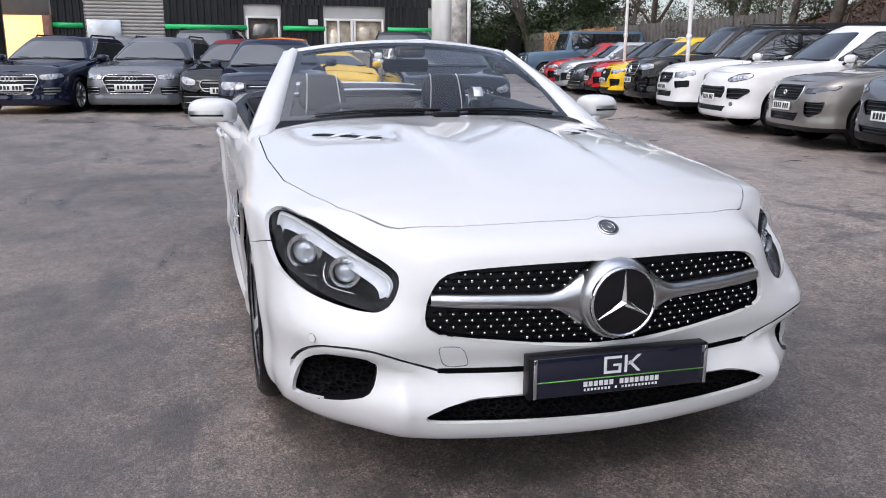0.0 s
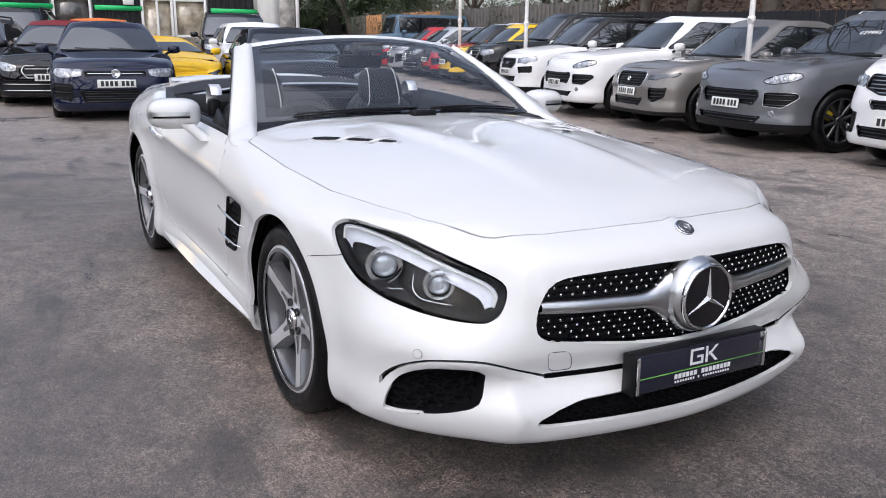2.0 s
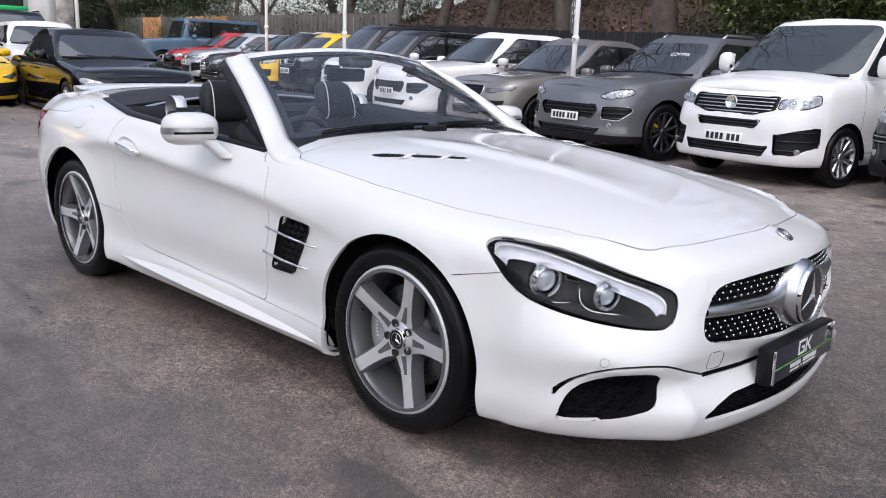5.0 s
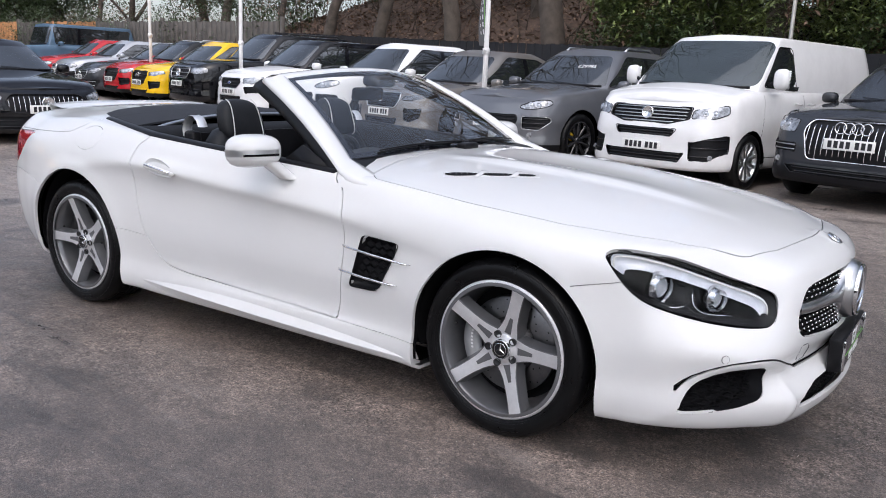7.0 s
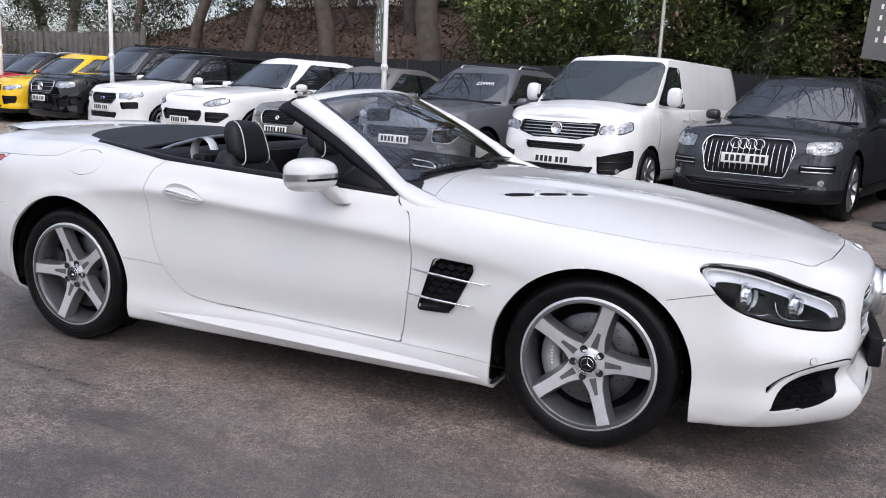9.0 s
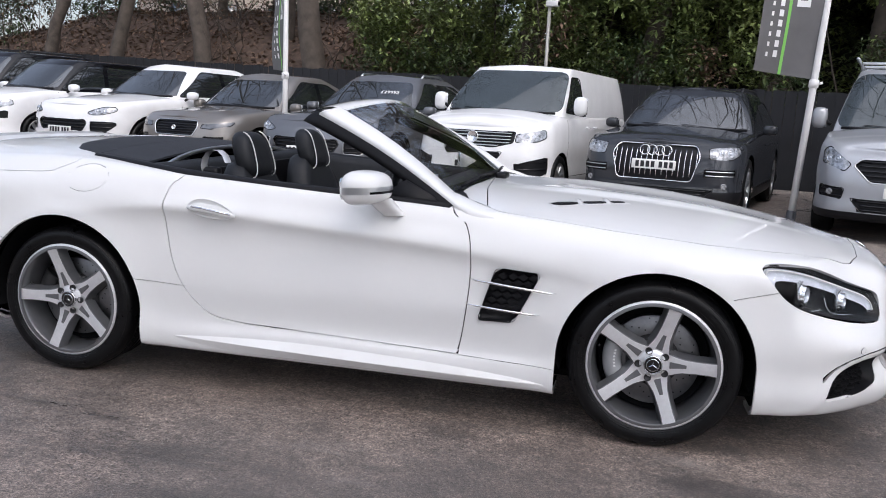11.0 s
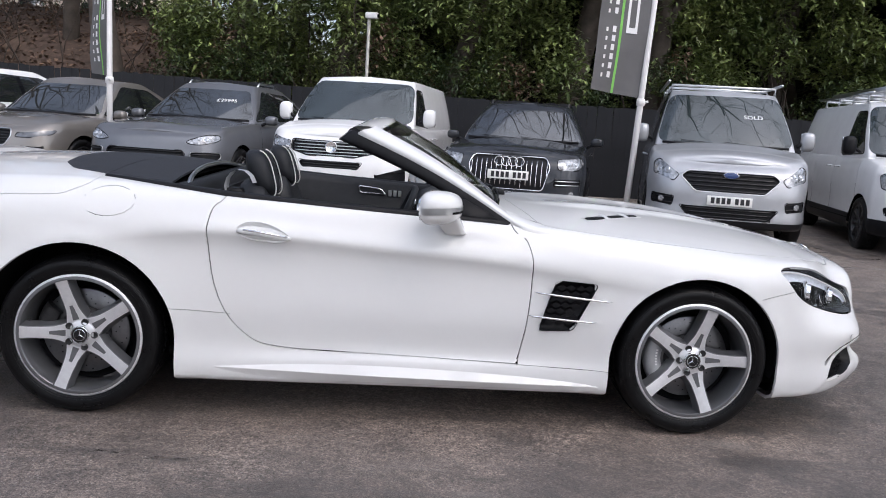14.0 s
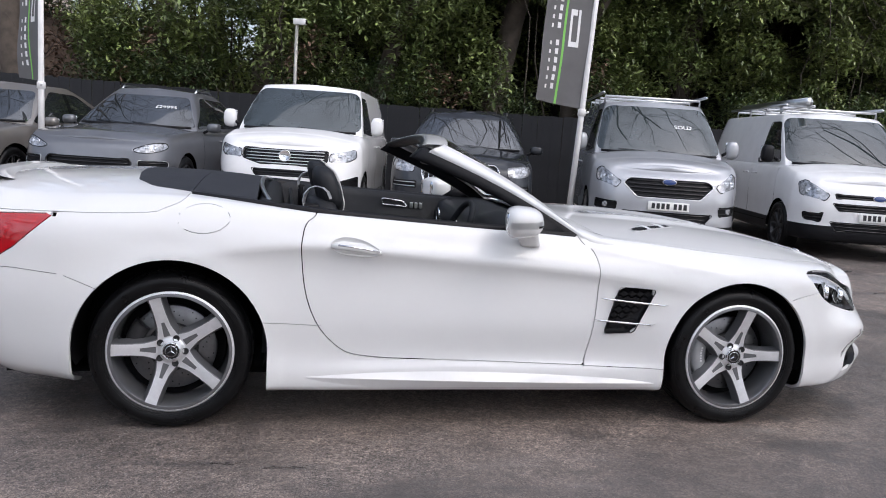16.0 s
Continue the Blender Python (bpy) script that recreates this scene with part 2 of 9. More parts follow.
def flange(bm, depth=0.014, keep=None):
    """Turn the open edges of a panel inwards, so that it shows its thickness."""
    bm.normal_update()
    for e in [e for e in bm.edges if len(e.link_faces) == 1]:
        a, b = e.verts
        n = e.link_faces[0].normal
        a2, b2 = bm.verts.new(a.co), bm.verts.new(b.co)
        a3, b3 = bm.verts.new(a.co - a.normal * depth), bm.verts.new(b.co - b.normal * depth)
        bm.faces.new((a2, b2, b3, a3))


def box(bm, x0, x1, y0, y1, z0, z1, bevel=0.0, m=None):
    v = [bm.verts.new((x, y, z)) for z in (z0, z1) for x, y in ((x0, y0), (x1, y0), (x1, y1), (x0, y1))]
    fs = [bm.faces.new([v[i] for i in q]) for q in ((3, 2, 1, 0), (4, 5, 6, 7), (0, 1, 5, 4), (1, 2, 6, 5), (2, 3, 7, 6), (3, 0, 4, 7))]
    if bevel:
        es = list({e for fc in fs for e in fc.edges})
        r = bmesh.ops.bevel(bm, geom=es, offset=bevel, segments=2, profile=0.5, affect="EDGES")
        v = list({w for fc in r["faces"] for w in fc.verts} | {w for w in v if w.is_valid})
    if m is not None:
        bmesh.ops.transform(bm, matrix=m, verts=[w for w in v if w.is_valid])
    return bm


def tube(bm, pts, r, sides=8, cap=True, closed=False):
    """A round bar along a line; r is a number or one for each point."""
    pts = [Vector(p) for p in pts]
    n = len(pts)
    rs = r if isinstance(r, (list, tuple, np.ndarray)) else [r] * n
    rings = []
    side = None
    for i, p in enumerate(pts):
        a = pts[(i - 1) % n] if (closed or i) else p
        b = pts[(i + 1) % n] if (closed or i < n - 1) else p
        t = (b - a).normalized()
        if side is None:
            side = t.orthogonal().normalized()
        side = (side - t * side.dot(t)).normalized()
        up = t.cross(side)
        rings.append([bm.verts.new(p + (side * math.cos(k * math.tau / sides) + up * math.sin(k * math.tau / sides)) * rs[i]) for k in range(sides)])
    for i in range(n if closed else n - 1):
        A, B = rings[i], rings[(i + 1) % n]
        for k in range(sides):
            bm.faces.new((A[k], A[(k + 1) % sides], B[(k + 1) % sides], B[k]))
    if cap and not closed:
        bm.faces.new(rings[0][::-1])
        bm.faces.new(rings[-1])
    return bm


def lathe(bm, profile, steps=48, axis="Y", closed=False):
    """Turn a profile of (radius, along) round the axis."""
    rings = []
    for k in range(steps):
        c, s = math.cos(k * math.tau / steps), math.sin(k * math.tau / steps)
        ring = []
        for r, h in profile:
            if axis == "Y":
                ring.append(bm.verts.new((r * c, h, r * s)))
            elif axis == "Z":
                ring.append(bm.verts.new((r * c, r * s, h)))
            else:
                ring.append(bm.verts.new((h, r * c, r * s)))
        rings.append(ring)
    m = len(profile)
    for k in range(steps):
        A, B = rings[k], rings[(k + 1) % steps]
        for i in range(m if closed else m - 1):
            j = (i + 1) % m
            bm.faces.new((A[i], A[j], B[j], B[i]))
    return bm


def prism(bm, outline, h0, h1, axis="Y", m=None):
    """A flat shape of some thickness from a closed outline."""
    def at(p, h):
        return {"X": (h, p[0], p[1]), "Y": (p[0], h, p[1]), "Z": (p[0], p[1], h)}[axis]
    a = [bm.verts.new(at(p, h0)) for p in outline]
    b = [bm.verts.new(at(p, h1)) for p in outline]
    n = len(outline)
    bm.faces.new(a[::-1])
    bm.faces.new(b)
    for i in range(n):
        bm.faces.new((a[i], a[(i + 1) % n], b[(i + 1) % n], b[i]))
    if m is not None:
        bmesh.ops.transform(bm, matrix=m, verts=a + b)
    return bm


def sheet(bm, grid):
    """Faces over a grid (rows x columns x 3)."""
    vs = [[bm.verts.new(p) for p in row] for row in grid]
    for i in range(len(vs) - 1):
        for j in range(len(vs[0]) - 1):
            bm.faces.new((vs[i][j], vs[i][j + 1], vs[i + 1][j + 1], vs[i + 1][j]))
    return vs


def mirrored(bm):
    """The shape mirrored over the car's middle."""
    for v in bm.verts:
        v.co.y = -v.co.y
    bmesh.ops.reverse_faces(bm, faces=bm.faces[:])
    return bm


# ---------------------------------------------------------------- the convertible: body surface
HUB_F, HUB_R, WHEEL_R = 0.0, -2.585, 0.333
# plan outline at its widest, from the nose's middle to the tail's middle
OUT_X = [1.03, 0.955, 0.80, 0.60, 0.38, 0.0, -0.75, -1.4, -2.05, -2.585, -3.1, -3.45, -3.58]
OUT_Y = [0.0, 0.50, 0.705, 0.85, 0.905, 0.93, 0.93, 0.932, 0.938, 0.945, 0.905, 0.70, 0.0]
# rings from the underside to the top edge: how far they stand off that outline, and how high
RING_D = [
    [-0.22] * 13,
    [-0.030, -0.028, -0.020, -0.022, -0.030, -0.030, -0.025, -0.025, -0.025, -0.02, -0.06, -0.08, -0.06],
    [-0.012, -0.004, 0.016, 0.008, -0.008, -0.012, -0.014, -0.014, -0.012, -0.01, -0.03, -0.04, -0.03],
    [-0.075, -0.058, -0.006, 0.008, -0.008, -0.012, -0.028, -0.028, -0.022, -0.003, -0.01, -0.01, 0.0],
    [-0.045, -0.036, 0.040, 0.022, 0.000, 0.000, -0.012, -0.014, -0.010, 0.002, 0.0, 0.0, 0.0],
    [-0.046, -0.042, -0.072, -0.030, -0.006, -0.002, 0.000, 0.006, 0.008, -0.005, -0.015, -0.01, 0.0],
    [-0.066, -0.078, -0.112, -0.068, -0.020, -0.020, -0.030, -0.025, -0.020, -0.035, -0.04, -0.03, -0.03],
    [-0.200, -0.215, -0.175, -0.115, -0.095, -0.110, -0.085, -0.075, -0.075, -0.13, -0.16, -0.12, -0.08],
]
RING_Z = [
    [0.15] * 13,
    [0.190, 0.192, 0.190, 0.186, 0.182, 0.180, 0.176, 0.176, 0.176, 0.20, 0.225, 0.25, 0.25],
    [0.285, 0.285, 0.270, 0.250, 0.245, 0.250, 0.272, 0.276, 0.240, 0.25, 0.30, 0.32, 0.32],
    [0.372, 0.374, 0.362, 0.345, 0.340, 0.320, 0.310, 0.310, 0.320, 0.38, 0.42, 0.45, 0.45],
    [0.445, 0.446, 0.448, 0.460, 0.460, 0.470, 0.470, 0.470, 0.480, 0.55, 0.56, 0.60, 0.60],
    [0.600, 0.600, 0.600, 0.610, 0.610, 0.620, 0.715, 0.760, 0.795, 0.74, 0.74, 0.76, 0.76],
    [0.704, 0.697, 0.688, 0.700, 0.715, 0.750, 0.800, 0.830, 0.860, 0.87, 0.85, 0.87, 0.88],
    [0.765, 0.755, 0.760, 0.765, 0.775, 0.815, 0.875, 0.905, 0.935, 0.97, 0.955, 0.965, 0.97],
]
TOP_X = [-3.6, -3.5, -3.4, -3.2, -2.75, -2.3, -2.0, -1.4, -0.9, -0.6, -0.3, 0.0, 0.3, 0.5, 0.7, 0.81, 0.9]
TOP_Z = [0.95, 0.970, 0.995, 1.015, 1.03, 1.01, 0.97, 0.95, 0.94, 0.932, 0.92, 0.90, 0.868, 0.835, 0.795, 0.765, 0.74]


TOP_FX = np.linspace(-3.6, 0.9, 451)
TOP_FZ = hermite(TOP_X, TOP_Z, TOP_FX)


def smooth_rows(values, q, odd=False):
    """Interpolate along the outline, mirrored past its two ends."""
    v = np.asarray(values, float)
    s = -1 if odd else 1
    ext = np.concatenate([s * v[2:0:-1], v, s * v[-2:-4:-1]])
    return hermite(np.arange(-2, len(v) + 2), ext, q)


def top_height(x, y, edge_y, edge_z):
    zc = np.interp(x, TOP_FX, TOP_FZ)
    t = np.clip(np.abs(y) / max(edge_y, 1e-4), 0, 1)
    z = zc + (edge_z - zc) * t ** 2.6
    # the two long creases of the bonnet
    a = np.clip((x + 0.70) / 0.35, 0, 1) * np.clip((0.66 - x) / 0.6, 0, 1)
    ridge = 0.285 - 0.045 * np.clip((x + 0.6) / 0.8, 0, 1)
    w = np.abs(y) - ridge
    z = z + a * 0.016 * np.where(w < 0, np.exp(-(w / 0.12) ** 2), np.exp(-(w / 0.030) ** 2))
    return z


def body_grid():
    # denser where the outline turns
    q = np.unique(np.concatenate([np.linspace(0, 4, 61), np.linspace(4, 10, 111), np.linspace(10, 12, 25)]))
    ox, oy = smooth_rows(OUT_X, q), smooth_rows(OUT_Y, q, odd=True)
    e = 1e-3
    dx = smooth_rows(OUT_X, q + e * (q < 12) - e * (q == 12)) - ox
    dy = smooth_rows(OUT_Y, q + e * (q < 12) - e * (q == 12), odd=True) - oy
    dx[-1], dy[-1] = 0, -1
    n = np.stack([dy, -dx], 1)
    n = n / np.linalg.norm(n, axis=1)[:, None]
    rows = []
    for d, z in zip(RING_D, RING_Z):
        dd, zz = smooth_rows(d, q), smooth_rows(z, q)
        rows.append(np.stack([ox + n[:, 0] * dd, np.maximum(oy + n[:, 1] * dd, 0), zz], 1))
    # the sharp line along the doors: the flank falls in below it
    under = np.array([0, 0, 0, 0, 0, 0.001, 0.011, 0.012, 0.011, 0.001, 0, 0, 0])
    k = 0.03 / (np.array(RING_Z[5]) - np.array(RING_Z[4]))
    d5 = np.array(RING_D[5]) * (1 - k) + np.array(RING_D[4]) * k - under
    dd, zz = smooth_rows(d5, q), smooth_rows(np.array(RING_Z[5]) - 0.03, q)
    rows.insert(5, np.stack([ox + n[:, 0] * dd, np.maximum(oy + n[:, 1] * dd, 0), zz], 1))
    # the rear edge of the nose runs evenly into the wings
    edge = rows[-1]
    k = int(np.searchsorted(q, 3.2))
    for _ in range(140):
        edge[6:k] = (edge[5:k - 1] + 2 * edge[6:k] + edge[7:k + 1]) / 4
    for s in (0.05, 0.10, 0.16, *np.linspace(0.22, 1.0, 24)):
        y = edge[:, 1] * (1 - s)
        zz = np.array([top_height(x, yy, ey, ez) for x, yy, ey, ez in zip(edge[:, 0], y, edge[:, 1], edge[:, 2])])
        rows.append(np.stack([edge[:, 0], y, zz], 1))
    ctrl = np.array(rows)
    per = [3, 4, 5, 6, 6, 2, 6, 6] + [2, 2, 2] + [1] * 24
    v = np.concatenate([np.linspace(i, i + 1, k, endpoint=False) for i, k in enumerate(per)] + [[len(per)]])
    out = np.zeros((len(v), len(q), 3))
    for j in range(len(q)):
        col = ctrl[:, j]
        step = np.maximum(np.linalg.norm(np.diff(col, axis=0), axis=1), 0.006) ** 0.8
        knots = np.concatenate([[0], np.cumsum(step)])
        out[:, j] = hermite(knots, col, np.interp(v, np.arange(len(ctrl)), knots))
    return out


def body_mesh():
    grid = body_grid()
    bm = bmesh.new()
    for sgn in (-1, 1):
        g = grid.copy()
        g[:, :, 1] *= sgn
        if sgn > 0:
            g = g[:, ::-1]
        sheet(bm, g)
    bmesh.ops.remove_doubles(bm, verts=bm.verts[:], dist=0.0006)
    bmesh.ops.dissolve_degenerate(bm, edges=bm.edges[:], dist=0.0004)
    bmesh.ops.reverse_faces(bm, faces=bm.faces[:])
    return bm


# ---------------------------------------------------------------- the convertible: panels
hero = thing("convertible_car", "white convertible sports car with its roof folded on damp asphalt", "car")
GAP = 0.0022
HEAD = closed_curve([(0.0, 0.736), (0.031, 0.752), (0.114, 0.754), (0.224, 0.739), (0.322, 0.709), (0.424, 0.674), (0.516, 0.647), (0.553, 0.634),
                     (0.566, 0.612), (0.563, 0.574), (0.546, 0.546), (0.518, 0.536), (0.45, 0.537), (0.354, 0.548), (0.282, 0.561), (0.21, 0.577),
                     (0.131, 0.600), (0.073, 0.634), (0.036, 0.675), (0.012, 0.710)], 3)
GRILLE_HALF = [(0.21, 0.670), (0.405, 0.658), (0.472, 0.641), (0.505, 0.60), (0.520, 0.55), (0.518, 0.505), (0.470, 0.480), (0.305, 0.457), (0.12, 0.437)]
GRILLE = closed_curve([(0, 0.672)] + GRILLE_HALF + [(0, 0.432)] + [(-y, z) for y, z in GRILLE_HALF[::-1]], 4)
LOW_HALF = [(0.26, 0.316), (0.40, 0.312), (0.476, 0.292), (0.532, 0.266), (0.534, 0.247), (0.3, 0.243)]
LOW_INTAKE = rounded([(0, 0.317)] + LOW_HALF + [(0, 0.240)] + [(-y, z) for y, z in LOW_HALF[::-1]], 0.012)
SIDE_INTAKE = closed_curve([(0.848, 0.262), (0.842, 0.306), (0.815, 0.370), (0.768, 0.406), (0.705, 0.413), (0.658, 0.403), (0.640, 0.380), (0.646, 0.338), (0.666, 0.306), (0.700, 0.288), (0.755, 0.270), (0.812, 0.254), (0.838, 0.250)], 4)
TRIM = open_curve([(0.874, 0.205), (0.870, 0.255), (0.858, 0.312), (0.829, 0.386), (0.790, 0.429), (0.735, 0.442), (0.670, 0.440), (0.620, 0.426), (0.568, 0.406), (0.480, 0.376)], 4)
NOSE_GAP = np.array([(0.480, 0.376), (0.30, 0.372), (0.0, 0.370)])
BONNET_HALF = [(0.851, 0.0), (0.846, 0.10), (0.818, 0.27), (0.790, 0.414), (0.735, 0.546), (0.712, 0.572), (0.640, 0.633), (0.555, 0.69), (0.41, 0.742), (0.17, 0.804), (-0.2, 0.828), (-0.64, 0.826),
               (-0.70, 0.78), (-0.76, 0.45), (-0.80, 0.0)]
BONNET = np.array(BONNET_HALF)
DOOR = np.concatenate([open_curve([(-0.835, 1.15), (-0.828, 0.885), (-0.771, 0.833), (-0.745, 0.782), (-0.733, 0.722), (-0.732, 0.586), (-0.745, 0.439), (-0.769, 0.291)], 4),
                       open_curve([(-1.70, 0.316), (-1.842, 0.334), (-1.916, 0.378), (-1.99, 0.463), (-2.044, 0.595), (-2.068, 0.771), (-2.066, 0.834), (-2.05, 0.894), (-2.005, 0.945), (-1.99, 1.15)], 4)])
SIDE_VENT = rounded([(-0.628, 0.664), (-0.448, 0.654), (-0.545, 0.450), (-0.692, 0.447)], 0.022)
TAIL = np.array([(-3.05, 0.883), (-3.12, 0.82), (-3.2, 0.745), (-3.28, 0.69), (-3.8, 0.69), (-3.8, 0.872), (-3.26, 0.874)])
BOOT_SEAM = open_curve([(-3.8, 0.878), (-3.3, 0.886), (-2.956, 0.893), (-2.687, 0.907), (-2.62, 0.928), (-2.54, 0.975), (-2.50, 1.1)], 4)
COVER_HALF = [(-2.83, 0.0), (-2.815, 0.25), (-2.785, 0.50), (-2.70, 0.645), (-2.55, 0.712), (-2.36, 0.765), (-2.26, 0.79)]
COVER = np.array(COVER_HALF + [(-2.26, 0.0)])
CABIN = np.array([(-2.262, 0.0), (-2.262, 0.79), (-2.1, 0.815), (-1.2, 0.815), (-0.93, 0.80), (-0.845, 0.74), (-0.835, 0.0)])
FUEL = np.array([(-2.466 + 0.104 * math.cos(a), 0.893 + 0.058 * math.sin(a) + 0.05 * 0.104 * math.cos(a)) for a in np.linspace(0, math.tau, 40, endpoint=False)])
ARCH_F, ARCH_R = 0.375, 0.392


def xz(p):
    return p[:, (0, 2)]


def ayz(p):
    return np.stack([np.abs(p[:, 1]), p[:, 2]], 1)


def xay(p):
    return np.stack([p[:, 0], np.abs(p[:, 1])], 1)


def head_plane(p):
    return np.stack([0.834 * (p[:, 0] - 0.36) + 0.552 * (0.873 - np.abs(p[:, 1])), p[:, 2]], 1)


def within(mask, f):
    return np.where(mask, f, 1.0)


def f_arch(p):
    out = np.full(len(p), 1.0)
    for hx, r in ((HUB_F, ARCH_F), (HUB_R, ARCH_R)):
        dz = np.maximum(p[:, 2] - 0.333, 0) * (1.0 if hx else 1.02)
        d = np.hypot(p[:, 0] - hx, dz) - r
        out = np.minimum(out, np.where(np.abs(p[:, 1]) > 0.45, d, 1.0))
    return np.where(p[:, 2] < 0.76, out, 1.0)


def f_head(p):
    return within((p[:, 0] > 0.28) & (np.abs(p[:, 1]) > 0.42), inside_distance(HEAD, head_plane(p)))


def f_grille(p):
    return within(p[:, 0] > 0.7, inside_distance(GRILLE, p[:, (1, 2)]))


def f_low(p):
    return within(p[:, 0] > 0.7, inside_distance(LOW_INTAKE, p[:, (1, 2)]))


def f_side_intake(p):
    return within(p[:, 0] > 0.45, inside_distance(SIDE_INTAKE, ayz(p)))


def f_trim(p):
    return within((p[:, 0] > 0.42) & (np.abs(p[:, 1]) < 0.852), side_distance(TRIM, ayz(p)))


def f_nose_gap(p):
    return within(p[:, 0] > 0.7, side_distance(NOSE_GAP, ayz(p)))


def f_bonnet(p):
    return within(p[:, 2] > 0.68, inside_distance(np.concatenate([BONNET, [(-0.8, -0.3), (0.851, -0.3)]]), xay(p)))


def f_door(p):
    return within(np.abs(p[:, 1]) > 0.7, inside_distance(DOOR, xz(p)))


def f_vent(p):
    return within(np.abs(p[:, 1]) > 0.8, inside_distance(SIDE_VENT, xz(p)))


def f_tail(p):
    return within(p[:, 0] < -2.9, inside_distance(TAIL, xz(p)))


def f_cabin(p):
    return within(p[:, 2] > 0.8, inside_distance(np.concatenate([CABIN, [(-0.835, -0.3), (-2.262, -0.3)]]), xay(p)))


def f_cover(p):
    return within(p[:, 2] > 0.8, inside_distance(np.concatenate([COVER, [(-2.26, -0.3), (-2.83, -0.3)]]), xay(p)))


def f_fuel(p):
    return within((p[:, 1] < -0.7) & (p[:, 0] < -2.2), inside_distance(FUEL, xz(p)))


def gap(bm, f, half=GAP):
    """A narrow open joint along f = 0."""
    cut(bm, lambda p: f(p) - half)
    cut(bm, lambda p: f(p) + half)
    drop(bm, np.abs(f(centres(bm))) < half)


def line_gap(bm, f, half):
    """A narrow open joint along a line; f gives the distance, with its side as sign."""
    cut(bm, lambda p: f(p) - half)
    cut(bm, lambda p: f(p) + half)
    drop(bm, np.abs(f(centres(bm))) < half)


def flares(bm):
    """The lips that stand proud round the wheel arches, and the blade below the nose's trim line."""
    p = coords(bm)
    for hx, r in ((HUB_F, ARCH_F), (HUB_R, ARCH_R)):
        d = np.hypot(p[:, 0] - hx, np.maximum(p[:, 2] - 0.333, 0)) - r
        lift = 0.011 * np.exp(-(np.maximum(d, 0) / 0.05) ** 2) * (np.abs(p[:, 1]) > 0.75) * (p[:, 2] < 0.78)
        p[:, 1] += np.sign(p[:, 1]) * lift
    blade = 0.030 * np.exp(-np.abs(np.abs(p[:, 1]) - 0.585) / 0.030) * np.exp(-((p[:, 2] - 0.285) / 0.075) ** 2) * (p[:, 0] > 0.6)
    p[:, 0] += blade
    lip = 0.010 * np.exp(-((np.minimum(np.abs(side_distance(TRIM, ayz(p)) - 0.016), 0.2)) / 0.012) ** 2) * (p[:, 0] > 0.45) * (p[:, 2] < 0.45)
    p[:, 0] += lip * 0.6
    p[:, 1] += np.sign(p[:, 1]) * lip * 0.5
    for v, q in zip(bm.verts, p):
        v.co = q


bm = body_mesh()
flares(bm)
# the even run of the surface over the bonnet and nose
bm.normal_update()
soft_faces = [(fc.calc_center_median(), fc.normal * fc.calc_area()) for fc in bm.faces if fc.calc_center_median().x > -0.72 and fc.calc_center_median().z > 0.60]
soft_tree = KDTree(len(soft_faces))
for i, (q, _) in enumerate(soft_faces):
    soft_tree.insert(q, i)
soft_tree.balance()


def even_normals(ob, count, keep):
    """Give the outer skin of a panel the average direction of the surface round each vertex."""
    out = []
    for i, v in enumerate(ob.data.vertices):
        n = Vector((0, 0, 0))
        if i < count and keep(v.co):
            r = 0.05 if v.co.x > 0.62 else 0.022
            for _, k, d in soft_tree.find_range(v.co, r):
                n += soft_faces[k][1] * (1 - d / r)
            n = n.normalized() if n.length > 1e-9 else n
        out.append(n)
    ob.data.normals_split_custom_set_from_vertices(out)


# a dark lining behind the joints and openings
inner = bmesh.new()
bm.normal_update()
twin = {v: inner.verts.new(v.co - v.normal * 0.035) for v in bm.verts}
for fc in bm.faces:
    inner.faces.new([twin[v] for v in fc.verts])
for f in (f_arch, f_cabin):
    cut(inner, f)
    drop(inner, f(centres(inner)) < 0)
c = centres(inner)
drop(inner, ((c[:, 0] > 0.30) & (c[:, 2] > 0.66)) | (f_head(c) < 0.03) | (f_side_intake(c) < 0.02) | (f_grille(c) < 0.02) | (f_low(c) < 0.02) | (f_vent(c) < 0.01))
part("lining", inner, BLACK_GAP, hero, "black underseal lining")

for f in (f_cabin, f_arch):
    cut(bm, f)
    drop(bm, f(centres(bm)) < 0)
cut(bm, f_grille)
drop(bm, f_grille(centres(bm)) < 0)
cut(bm, f_low)
drop(bm, f_low(centres(bm)) < 0)
cut(bm, f_side_intake)
drop(bm, f_side_intake(centres(bm)) < 0)
cut(bm, f_vent)
drop(bm, f_vent(centres(bm)) < 0)
line_gap(bm, f_trim, 0.0034)
line_gap(bm, f_nose_gap, 0.0075)
gap(bm, f_bonnet)
gap(bm, f_door)
gap(bm, f_fuel, 0.0012)
gap(bm, f_head, 0.003)
gap(bm, f_tail, 0.002)
cut(bm, f_cover)
gap(bm, lambda p: within((p[:, 0] < -2.45) & (p[:, 0] > -3.30), inside_distance(np.concatenate([BOOT_SEAM, [(-3.8, 1.2)]]), xz(p))), 0.0013)
cut(bm, lambda p: within(p[:, 0] < -2.45, inside_distance(np.concatenate([BOOT_SEAM, [(-3.8, 1.2)]]), xz(p))))
